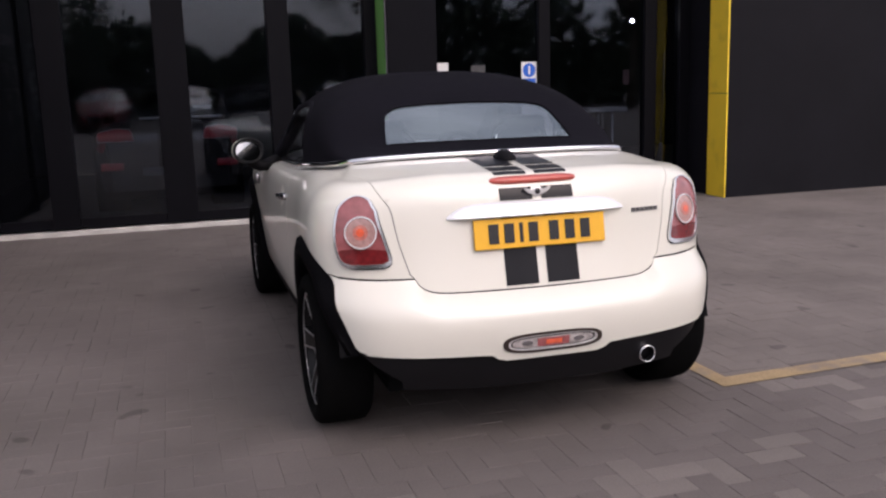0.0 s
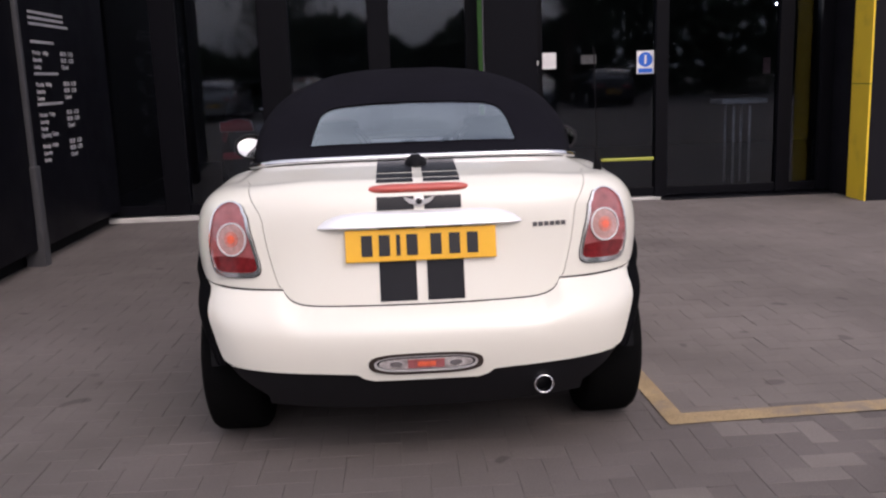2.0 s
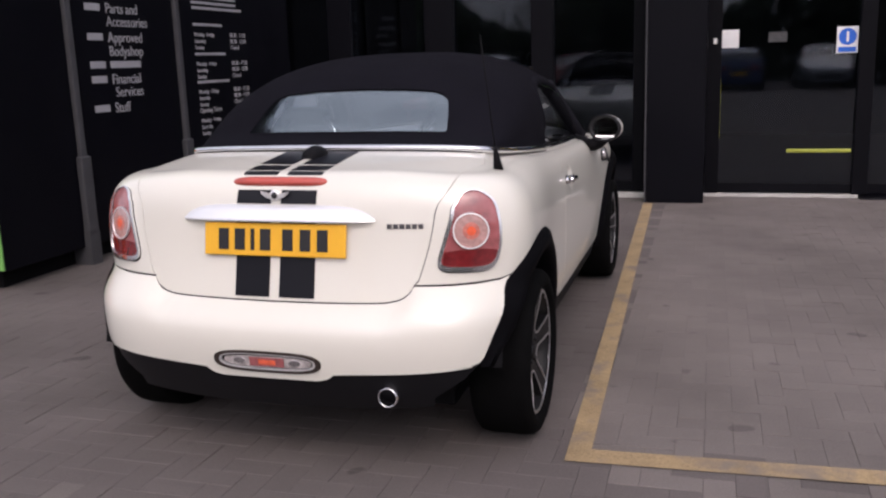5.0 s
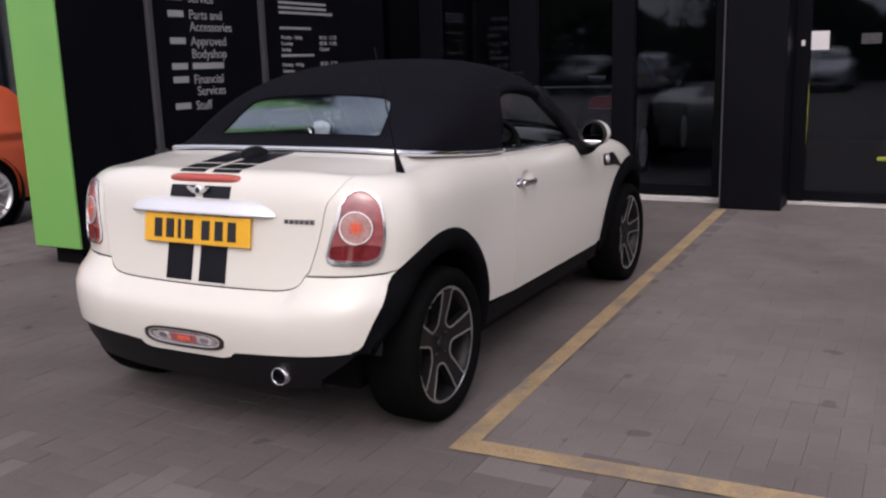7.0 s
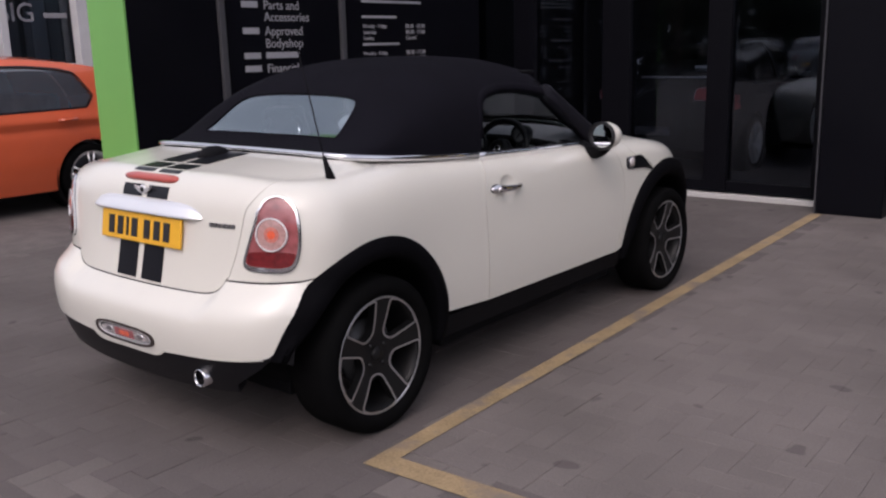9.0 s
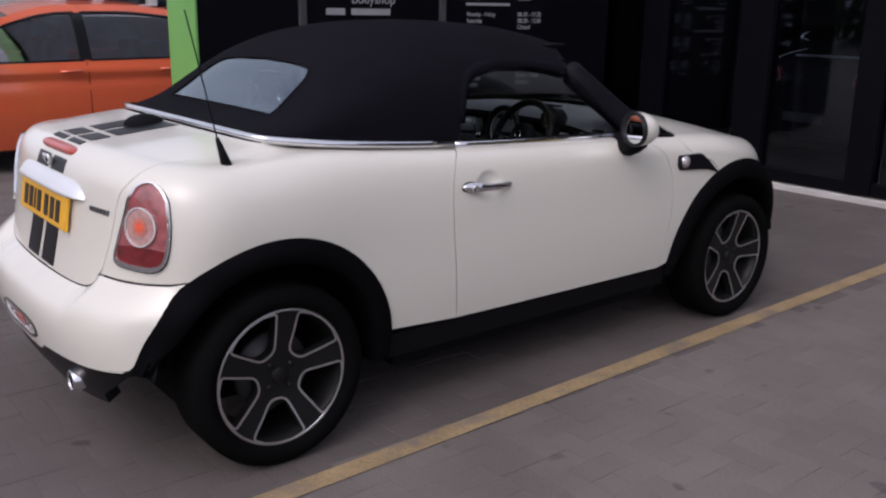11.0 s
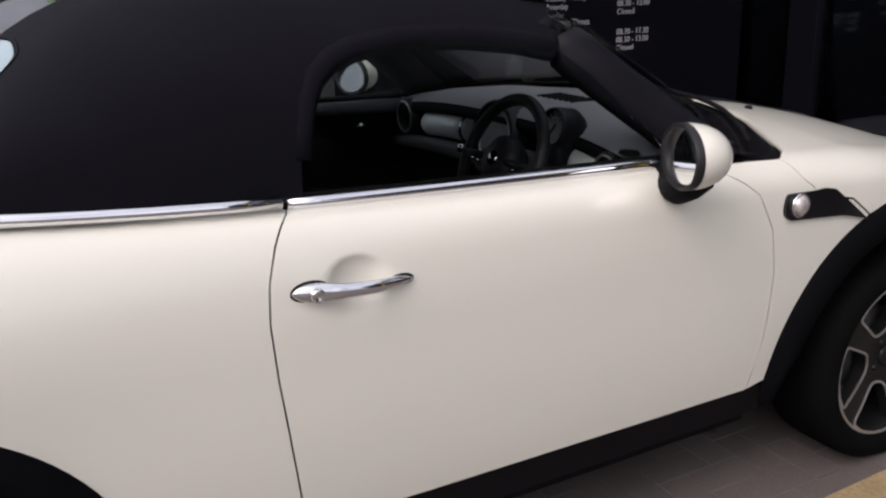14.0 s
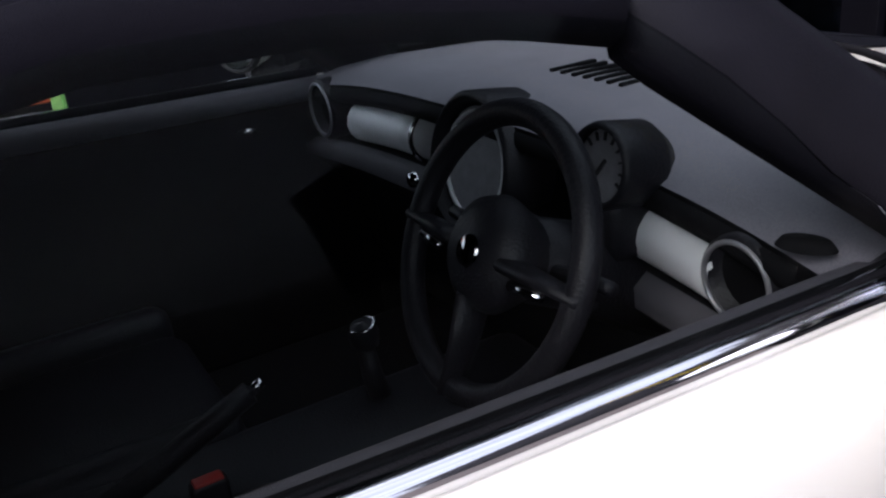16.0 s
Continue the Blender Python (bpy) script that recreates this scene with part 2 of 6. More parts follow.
def box(bm, x0, x1, y0, y1, z0, z1, bevel=0.0, segments=2):
    made = bmesh.ops.create_cube(bm, size=1)["verts"]
    for v in made:
        v.co = Vector(((x0 + x1) / 2 + v.co.x * (x1 - x0), (y0 + y1) / 2 + v.co.y * (y1 - y0), (z0 + z1) / 2 + v.co.z * (z1 - z0)))
    if bevel:
        edges = list({e for v in made for e in v.link_edges})
        bmesh.ops.bevel(bm, geom=edges, offset=bevel, segments=segments, profile=0.5, affect="EDGES")
    return bm


def boxes(*args, bevel=0.0):
    bm = bmesh.new()
    for a in args:
        box(bm, *a, bevel=bevel)
    return bm


def move(bm, m):
    bmesh.ops.transform(bm, matrix=m, verts=bm.verts)
    return bm


def flip(bm):
    """The mirror image across the car's middle."""
    for v in bm.verts:
        v.co.x = -v.co.x
    bmesh.ops.reverse_faces(bm, faces=bm.faces)
    return bm


def lathe(profile, turns=32, axis="x"):
    """Turns (radius, along) pairs round an axis."""
    bm = bmesh.new()
    rings = []
    for r, d in profile:
        ring = []
        for k in range(turns):
            a = 2 * math.pi * k / turns
            c, s = r * math.cos(a), r * math.sin(a)
            ring.append(bm.verts.new({"x": (d, c, s), "y": (c, d, s), "z": (c, s, d)}[axis]))
        rings.append(ring)
    for a, b in zip(rings, rings[1:]):
        for k in range(turns):
            bm.faces.new((a[k], a[(k + 1) % turns], b[(k + 1) % turns], b[k]))
    bmesh.ops.recalc_face_normals(bm, faces=bm.faces)
    return bm


def tube(points, radius, sides=10, radius_end=None, flat=1.0):
    """A round bar along points, closed at its ends. flat squashes it."""
    bm = bmesh.new()
    pts = [Vector(p) for p in points]
    rings = []
    side = None
    for i, p in enumerate(pts):
        way = (pts[min(i + 1, len(pts) - 1)] - pts[max(i - 1, 0)]).normalized()
        if side is None:
            side = way.cross(Vector((0, 0, 1)) if abs(way.z) < 0.95 else Vector((1, 0, 0))).normalized()
        side = (side - way * side.dot(way)).normalized()
        up = side.cross(way)
        r = radius + ((radius_end if radius_end is not None else radius) - radius) * i / max(1, len(pts) - 1)
        rings.append([bm.verts.new(p + (side * math.cos(2 * math.pi * k / sides) + up * math.sin(2 * math.pi * k / sides) * flat) * r) for k in range(sides)])
    for a, b in zip(rings, rings[1:]):
        for k in range(sides):
            bm.faces.new((a[k], a[(k + 1) % sides], b[(k + 1) % sides], b[k]))
    bm.faces.new(rings[0]), bm.faces.new(rings[-1])
    bmesh.ops.recalc_face_normals(bm, faces=bm.faces)
    return bm


def ring_bar(centre, radius, thick, normal, sides=40, cross=10, flat=1.0):
    """A torus round centre."""
    bm = bmesh.new()
    q = Vector(normal).to_track_quat("Z", "Y")
    rings = []
    for k in range(sides):
        a = 2 * math.pi * k / sides
        out = q @ Vector((math.cos(a), math.sin(a), 0))
        up = q @ Vector((0, 0, 1))
        rings.append([bm.verts.new(Vector(centre) + out * (radius + thick * math.cos(2 * math.pi * j / cross)) + up * thick * flat * math.sin(2 * math.pi * j / cross)) for j in range(cross)])
    for k in range(sides):
        a, b = rings[k], rings[(k + 1) % sides]
        for j in range(cross):
            bm.faces.new((a[j], b[j], b[(j + 1) % cross], a[(j + 1) % cross]))
    bmesh.ops.recalc_face_normals(bm, faces=bm.faces)
    return bm


def rounded(points, radius, steps=5):
    """The polygon with its corners rounded. radius: one for all, or a list."""
    out, n = [], len(points)
    for i, p in enumerate(points):
        r = radius[i] if isinstance(radius, (list, tuple)) else radius
        a, p, b = Vector(points[i - 1]), Vector(p), Vector(points[(i + 1) % n])
        if r <= 0:
            out.append(tuple(p))
            continue
        u, w = (a - p), (b - p)
        r = min(r, u.length * 0.48, w.length * 0.48)
        s, e = p + u.normalized() * r, p + w.normalized() * r
        for k in range(steps + 1):
            t = k / steps
            out.append(tuple((1 - t) ** 2 * s + 2 * t * (1 - t) * p + t * t * e))
    return out


def inside(p, poly):
    hit, (x, y), n = False, p, len(poly)
    for i in range(n):
        (x0, y0), (x1, y1) = poly[i - 1], poly[i]
        if (y0 > y) != (y1 > y) and x < (x1 - x0) * (y - y0) / (y1 - y0) + x0:
            hit = not hit
    return hit


def shrink(poly, d):
    """The polygon moved inwards by d (outwards if d is less than 0)."""
    area = sum(poly[i - 1][0] * poly[i][1] - poly[i][0] * poly[i - 1][1] for i in range(len(poly)))
    s = 1 if area > 0 else -1
    out, n = [], len(poly)
    for i in range(n):
        p, a, b = Vector(poly[i]), Vector(poly[i - 1]), Vector(poly[(i + 1) % n])
        u, w = (p - a), (b - p)
        if u.length < 1e-7 or w.length < 1e-7:
            continue
        u, w = u.normalized(), w.normalized()
        n0, n1 = Vector((-u.y, u.x)) * s, Vector((-w.y, w.x)) * s
        m = n0 + n1
        if m.length < 1e-4:
            m = n0
        m = m.normalized()
        out.append(tuple(p + m * d / max(0.45, m.dot(n0))))
    return out


def panel(outline, at, step=0.03, holes=(), lip=0.008, outward=None, centre=(0, 1.7, 0.5)):
    """A sheet over the flat polygon outline (less the holes), each of its points laid into space by at(u, v), with its edges folded inwards by lip."""
    points, edges = [], []
    for loop in (outline, *holes):
        first = len(points)
        for i, b in enumerate(loop):
            a = loop[i - 1]
            cuts = max(1, int(math.dist(a, b) / step))
            for k in range(cuts):
                points.append(Vector((a[0] + (b[0] - a[0]) * k / cuts, a[1] + (b[1] - a[1]) * k / cuts)))
        edges += [(i, i + 1 if i + 1 < len(points) else first) for i in range(first, len(points))]
    u0, u1 = min(p[0] for p in outline), max(p[0] for p in outline)
    v0, v1 = min(p[1] for p in outline), max(p[1] for p in outline)
    nu, nv = int((u1 - u0) / step), int((v1 - v0) / step)
    rim = np.array([tuple(p) for p in points])
    for i in range(1, nu + 1):
        for j in range(1, nv + 1):
            p = (u0 + (i - 0.5 + 0.25 * (j % 2)) * (u1 - u0) / (nu + 1) + 1e-5, v0 + j * (v1 - v0) / (nv + 1) + 1e-5)
            if inside(p, outline) and not any(inside(p, h) for h in holes) and (np.hypot(rim[:, 0] - p[0], rim[:, 1] - p[1]).min() > step * 0.45):
                points.append(Vector(p))
    flat, _, tris, *_ = geometry.delaunay_2d_cdt(points, edges, [], 0, 1e-6)
    bm = bmesh.new()
    verts = [bm.verts.new(at(p[0], p[1])) for p in flat]
    for t in tris:
        c = (sum(flat[i][0] for i in t) / len(t), sum(flat[i][1] for i in t) / len(t))
        (ax, ay), (bx, by), (cx, cy) = (flat[i] for i in t)
        if abs((bx - ax) * (cy - ay) - (cx - ax) * (by - ay)) < 2e-7:
            continue
        if inside(c, outline) and not any(inside(c, h) for h in holes):
            bm.faces.new([verts[i] for i in t])
    bmesh.ops.delete(bm, geom=[v for v in bm.verts if not v.link_faces], context="VERTS")
    bm.normal_update()
    mid = Vector(centre)
    facing = sum(f.normal.dot(outward if outward is not None else f.calc_center_median() - mid) * f.calc_area() for f in bm.faces)
    if facing < 0:
        bmesh.ops.reverse_faces(bm, faces=bm.faces)
        bm.normal_update()
    if lip:
        for e in [e for e in bm.edges if len(e.link_faces) == 1]:
            loop = e.link_loops[0]
            a, b = loop.vert, loop.link_loop_next.vert
            q = [bm.verts.new(a.co), bm.verts.new(b.co), bm.verts.new(b.co - b.normal * lip), bm.verts.new(a.co - a.normal * lip)]
            bm.faces.new((q[1], q[0], q[3], q[2]))
    return bm




# ---- ground, building ----
def prism(points, x0, x1, axis="x"):
    """A flat outline drawn out along an axis, closed."""
    bm = bmesh.new()
    lay = {"x": lambda p, d: (d, p[0], p[1]), "y": lambda p, d: (p[0], d, p[1]), "z": lambda p, d: (p[0], p[1], d)}[axis]
    a, b = [bm.verts.new(lay(p, x0)) for p in points], [bm.verts.new(lay(p, x1)) for p in points]
    n = len(points)
    bm.faces.new(a), bm.faces.new(b)
    for i in range(n):
        bm.faces.new((a[i - 1], a[i], b[i], b[i - 1]))
    bmesh.ops.recalc_face_normals(bm, faces=bm.faces)
    return bm


bm = bmesh.new()
bmesh.ops.create_grid(bm, x_segments=2, y_segments=2, size=400)
move(bm, Matrix.Translation((0, 0, -0.0042)))
ground = thing("ground", bm, JOINT, "sandy jointed ground below grey block paving", "ground", kind="structure")

# the bay's painted lines
bm = bmesh.new()
for quad in (((0.940, 0.175), (1.020, 0.285), (0.885, 5.75), (0.795, 5.75)), ((0.940, 0.175), (4.6, 0.33), (4.6, 0.43), (1.020, 0.285))):
    bm.faces.new([bm.verts.new((x, y, 0.0045)) for x, y in quad])
bmesh.ops.subdivide_edges(bm, edges=bm.edges, cuts=6, use_grid_fill=True)
bm.normal_update()
for f in bm.faces:
    if f.normal.z < 0:
        f.normal_flip()
thing("painted_bay_line", bm, LINE, "worn yellow parking bay line painted on paving", "road marking", kind="structure")

# facade: glass behind the car
FRONT = 6.13
MULLIONS = ((-3.55, -3.28), (-2.45, -2.20), (-1.40, -1.10), (-0.32, -0.10), (0.66, 0.80))
facade = empty("shop_front", (-1.3, FRONT + 0.1, 0), "black framed glass shop front with a pale sill", "shop front", kind="structure")
for x0, x1 in MULLIONS:
    part("mullion", boxes((x0, x1, FRONT, FRONT + 0.16, 0.06, 4.6), bevel=0.006), MULLION, facade, smooth=False)
for x0, x1 in zip([m[1] for m in MULLIONS], [m[0] for m in MULLIONS[1:]]):
    part("pane", boxes((x0, x1, FRONT + 0.06, FRONT + 0.068, 0.16, 4.5)), SHOP_GLASS, facade, smooth=False).visible_shadow = False
    part("bottom_rail", boxes((x0, x1, FRONT + 0.02, FRONT + 0.12, 0.06, 0.16), bevel=0.004), MULLION, facade, smooth=False)
part("sill", boxes((-3.6, 0.80, FRONT - 0.03, FRONT + 0.16, -0.01, 0.045), bevel=0.006), SILL, facade, "pale concrete sill", smooth=False)
part("fascia", boxes((-3.6, 0.80, FRONT, FRONT + 0.2, 4.5, 5.4)), CLAD, facade, smooth=False)

# entrance on the right, set back a little
DOOR = 6.30
entrance = empty("entrance_doors", (2.8, DOOR, 0), "black framed glass entrance doors with notices", "door", kind="structure")
for x0, x1 in ((1.33, 1.46), (2.645, 2.78), (3.95, 4.10), (4.40, 4.54)):
    part("door_post", boxes((x0, x1, DOOR, DOOR + 0.12, 0.02, 4.6), bevel=0.005), MULLION, entrance, smooth=False)
for x0, x1 in ((1.46, 2.645), (2.78, 3.95), (4.10, 4.40)):
    part("pane", boxes((x0, x1, DOOR + 0.05, DOOR + 0.058, 0.12, 4.5)), SHOP_GLASS, entrance, smooth=False).visible_shadow = False
    part("bottom_rail", boxes((x0, x1, DOOR + 0.02, DOOR + 0.1, 0.03, 0.12), bevel=0.004), MULLION, entrance, smooth=False)
part("sill", boxes((1.33, 2.70, DOOR - 0.05, DOOR + 0.12, -0.01, 0.02), bevel=0.004), SILL, entrance, "pale worn door sill", smooth=False)
part("sill", boxes((2.70, 4.52, DOOR - 0.16, DOOR + 0.12, -0.01, 0.012), bevel=0.004), MULLION, entrance, smooth=False)
part("lime_edge", boxes((1.4602, 1.4622, DOOR + 0.006, DOOR + 0.016, 0.55, 1.10), bevel=0.001), LIME, entrance, "thin lime door edge")
part("lime_edge", boxes((1.4602, 1.4622, DOOR + 0.034, DOOR + 0.042, 0.66, 1.08), bevel=0.001), LIME, entrance)
part("door_bar", boxes((2.06, 2.62, DOOR - 0.05, DOOR - 0.02, 0.415, 0.45), bevel=0.008), LIME, entrance, "lime yellow door bar")
part("fascia", boxes((1.33, 4.54, DOOR, DOOR + 0.2, 4.5, 5.4)), CLAD, entrance, smooth=False)

notice = thing("notice", boxes((1.455, 1.61, DOOR + 0.043, DOOR + 0.047, 1.39, 1.555)), PAPER, "small white paper notice stuck to glass door", "notice")
blue = empty("safety_sign", (2.54, DOOR + 0.04, 1.43), "blue and white fire door safety sign on glass", "sign")
part("backing", boxes((2.455, 2.635, DOOR + 0.044, DOOR + 0.048, 1.31, 1.545)), PAPER, blue, smooth=False)
bm = lathe([(0.0, DOOR + 0.042), (0.075, DOOR + 0.042), (0.075, DOOR + 0.044)], 28, "y")
part("disc", move(bm, Matrix.Translation((2.545, 0, 1.455))), BLUE, blue, "blue disc", smooth=False)
part("caption_bar", boxes((2.47, 2.62, DOOR + 0.041, DOOR + 0.0435, 1.32, 1.365)), BLUE, blue, smooth=False)
part("mark", boxes((2.535, 2.555, DOOR + 0.039, DOOR + 0.0415, 1.41, 1.50)), PAPER, blue, smooth=False)
thing("door_switch", boxes((1.385, 1.415, DOOR - 0.02, DOOR, 1.43, 1.48), bevel=0.004), PAPER, "small white door switch on black post", "switch")

# black pillar with its green cheek
pillar = empty("black_pillar", (1.07, 5.95, 0), "black clad pillar with a lime green side", "pillar", kind="structure")
part("cladding", boxes((0.824, 1.33, 5.80, 6.46, 0.0, 5.4), bevel=0.004), CLAD, pillar, smooth=False)
part("corner_trim", boxes((0.797, 0.8115, 5.794, 5.811, 0.0, 5.4), bevel=0.002), EDGE_TRIM, pillar, "thin grey metal corner", smooth=False)
part("corner_filler", boxes((0.8115, 0.8235, 5.801, 5.812, 0.0, 5.4)), CLAD, pillar, smooth=False)
part("green_side", prism([(0.799, 5.813), (0.8225, 5.813), (0.8225, 6.122), (0.783, 6.122)], 0.02, 5.4, "z"), GREEN, pillar, "lime green side panel", smooth=False)

# black wall with its yellow cheek
wall_east = empty("wall_east", (7.5, 5.7, 0), "tall matt black clad wall with yellow end", "wall", kind="structure")
part("cladding", boxes((4.54, 12.0, 5.53, 6.6, 0.0, 5.4)), EAST_CLAD, wall_east, smooth=False)
for z0, z1 in ((0.0, 1.14), (1.146, 2.5), (2.506, 3.9), (3.906, 5.4)):
    part("yellow_panel", boxes((4.52, 4.538, 5.53, 5.88, z0, z1), bevel=0.002), YELLOW, wall_east, "yellow end panel", smooth=False)

# the sign wall on the left
SIGN = -2.90
wall_west = empty("wall_west", (-3.15, 4, 0), "black clad sign wall with lime green end", "wall", kind="structure")
part("cladding", boxes((-3.38, SIGN, 1.858, 6.13, 0.13, 5.4), bevel=0.004), CLAD, wall_west, smooth=False)
part("plinth", boxes((-3.3, SIGN - 0.12, 1.95, 6.13, -0.01, 0.13)), DARK, wall_west, smooth=False)
part("green_end", boxes((-3.38, SIGN, 1.838, 1.856, 0.14, 5.4), bevel=0.003), GREEN, wall_west, "lime green end panel", smooth=False)

# unseen grey panel, added to brighten the reflections in the orange car's windows
part("back_panel", boxes((-3.40, -3.384, 1.90, 6.13, 0.13, 5.4), bevel=0.003), material("grey_reflector", (0.30, 0.32, 0.36), 0.5, vary=0.15, scale=1.0), wall_west, "unseen grey panel added for reflections", smooth=False)

def sign_post(y):
    bm = boxes((SIGN, SIGN + 0.035, y - 0.03, y + 0.03, 0.76, 4.4), bevel=0.006)
    box(bm, SIGN, SIGN + 0.05, y - 0.055, y + 0.055, 0.22, 0.78, bevel=0.01)
    n0 = len(bm.verts)
    box(bm, SIGN - 0.10, SIGN + 0.05, y - 0.055, y + 0.055, 0.0, 0.24)
    bm.verts.ensure_lookup_table()
    for v in bm.verts[n0:]:
        if v.co.z < 0.1:
            v.co.y = y + (v.co.y - y) * 1.75
            v.co.x += 0.02 if v.co.x > SIGN else 0
    return thing("sign_post", bm, POST, "dark grey metal sign post with flared foot", "post", "posts of the sign wall")


for y in (2.685, 4.03):
    sign_post(y)


def lettering(name, text, size, m, mat, label, parent=None):
    c = bpy.data.curves.new(name, "FONT")
    c.body, c.size, c.extrude = text, size, 0.0015
    c.materials.append(mat)
    ob = new(name, c)
    ob.matrix_basis = m
    if parent is not None:
        ob.parent, ob.matrix_parent_inverse = parent, parent.matrix_basis.inverted()
    return tagged(ob, label)


def on_sign(y, z):
    return Matrix.Translation((SIGN + 0.004, y, z)) @ pose(0, 0, 0, 90, 0, 90)


services = empty("services_sign", (SIGN, 3.2, 1.5), "white service list lettered on black cladding", "sign")
for word, y, z in (("Service", 3.13, 1.915), ("Parts and", 3.13, 1.785), ("Accessories", 3.13, 1.69), ("Approved", 3.13, 1.575), ("Bodyshop", 3.13, 1.475),
                   ("Financial", 3.13, 1.27), ("Services", 3.16, 1.175), ("Stuff", 3.13, 1.06)):
    lettering("lettering", word, 0.105, on_sign(y, z), LETTER, "", services)
for z in (1.915, 1.785, 1.575, 1.375, 1.27, 1.06):
    part("brand_bar", boxes((SIGN + 0.002, SIGN + 0.006, 2.90, 3.07, z + 0.012, z + 0.062)), LETTER, services, "white bar for a brand name", smooth=False)
part("brand_bar", boxes((SIGN + 0.002, SIGN + 0.006, 3.13, 3.50, 1.387, 1.437)), LETTER, services, smooth=False)

hours = empty("opening_hours_sign", (SIGN, 4.75, 1.4), "white opening hours lettered on black cladding", "sign")
for z in (1.955, 1.91, 1.865):
    part("text_bar", boxes((SIGN + 0.002, SIGN + 0.005, 4.30, 5.05 + 0.1 * (z < 1.9), z, z + 0.022)), LETTER, hours, smooth=False)
for k, z in enumerate((1.68, 1.43, 1.19, 0.94)):
    part("heading_bar", boxes((SIGN + 0.002, SIGN + 0.005, 4.30, 4.78 + 0.03 * k, z + 0.045, z + 0.067)), LETTER, hours, smooth=False) if k < 3 else \
        lettering("heading", "Opening Times", 0.06, on_sign(4.30, z + 0.04), LETTER, "", hours)
    for j, (day, time) in enumerate((("Monday - Friday", "08.30 - 17.30"), ("Saturday", "08.30 - 13.00"), ("Sunday", "Closed"))):
        lettering("lettering", time, 0.055, on_sign(4.91, z - 0.045 - 0.055 * j), LETTER, "", hours)
        lettering("lettering", day, 0.05, on_sign(4.31, z - 0.045 - 0.055 * j), LETTER, "", hours)

# the dark showroom behind the glass
showroom = empty("showroom", (0, 10, 0), "dim showroom behind tinted glass", "room", kind="structure")
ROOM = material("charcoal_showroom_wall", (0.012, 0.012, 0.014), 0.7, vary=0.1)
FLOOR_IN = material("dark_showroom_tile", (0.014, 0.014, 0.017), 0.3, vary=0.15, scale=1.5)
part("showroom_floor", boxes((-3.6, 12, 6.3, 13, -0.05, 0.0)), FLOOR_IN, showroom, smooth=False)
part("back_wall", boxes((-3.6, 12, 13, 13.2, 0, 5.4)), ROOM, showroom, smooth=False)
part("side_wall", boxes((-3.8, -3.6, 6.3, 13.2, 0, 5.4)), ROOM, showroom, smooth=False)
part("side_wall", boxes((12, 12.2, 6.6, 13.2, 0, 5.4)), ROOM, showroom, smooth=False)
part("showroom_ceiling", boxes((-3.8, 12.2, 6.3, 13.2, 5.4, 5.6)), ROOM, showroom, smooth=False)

# small things behind and on the glass
table = empty("side_table", (3.95, 7.35, 0), "small showroom table with pale top and chrome legs", "table")
part("tabletop", boxes((3.68, 4.22, 7.2, 7.6, 0.93, 0.98), bevel=0.01), PAPER, table, "pale tabletop")
for x, y in ((3.84, 7.25), (4.03, 7.25), (3.84, 7.52), (4.03, 7.52)):
    part("leg", tube([(x, y, 0.0), (x, y, 0.45), (x, y, 0.90)], 0.014, 10), SATIN, table, "chrome leg")
poster = thing("poster", boxes((4.15, 4.23, DOOR + 0.9, DOOR + 0.905, 1.26, 1.44)), material("rose_poster", (0.55, 0.30, 0.30), 0.6, vary=0.2, scale=30), "small rose coloured poster inside the showroom", "poster")
spot = empty("spot_lamp", (4.33, 7.3, 2.04), "small lit white spot lamp in dark showroom", "lamp")
part("housing", move(lathe([(0.0, 0.09), (0.03, 0.085), (0.035, 0.0), (0.028, 0.0)], 16, "y"), Matrix.Translation((4.33, 7.3, 2.04))), PLASTIC, spot)
part("bulb", move(lathe([(0.0, 0.004), (0.016, 0.004)], 16, "y"), Matrix.Translation((4.33, 7.3, 2.04))), material("lit_bulb", (1, 1, 1), 0.5, emit=300.0), spot, "lit bulb")
part("stem", tube([(4.33, 7.36, 2.07), (4.33, 7.36, 3.5), (4.33, 7.36, 5.4)], 0.008, 6), PLASTIC, spot)
opening = thing("notice", boxes((1.87, 2.03, DOOR + 0.043, DOOR + 0.047, 1.43, 1.52)), material("grey_door_plate", (0.05, 0.05, 0.053), 0.5, vary=0.4, scale=40), "small grey plate stuck to glass door", "notice")


# ---- the roadster: its skin as surfaces ----
# y runs from the tail (0 at the number plate) to the nose, x = 0 is the middle, the wheels stand on z = 0
NR, NF, Y1, Y2 = 2.95, 2.5, 0.35, 2.75
REAR_AXLE, FRONT_AXLE = 0.438, 2.905
SHAPE = {}
for n in (NR, NF):
    us = [(math.sin(k / 400 * math.pi / 2) ** (2 / n), 1 - math.cos(k / 400 * math.pi / 2) ** (2 / n)) for k in range(401)]
    us[-1] = (1.0, 1.0)
    run = [0.0]
    for p, q in zip(us, us[1:]):
        run.append(run[-1] + math.hypot(0.8 * (q[0] - p[0]), (0.40 if n == NR else 0.75) * (q[1] - p[1])))
    SHAPE[n] = (np.array(run), np.array(us))
A1 = float(SHAPE[NR][0][-1])
A2 = A1 + (Y2 - Y1)
A3 = A2 + float(SHAPE[NF][0][-1])


def corner(n, a):
    run, us = SHAPE[n]
    return float(np.interp(a, run, us[:, 0])), float(np.interp(a, run, us[:, 1]))


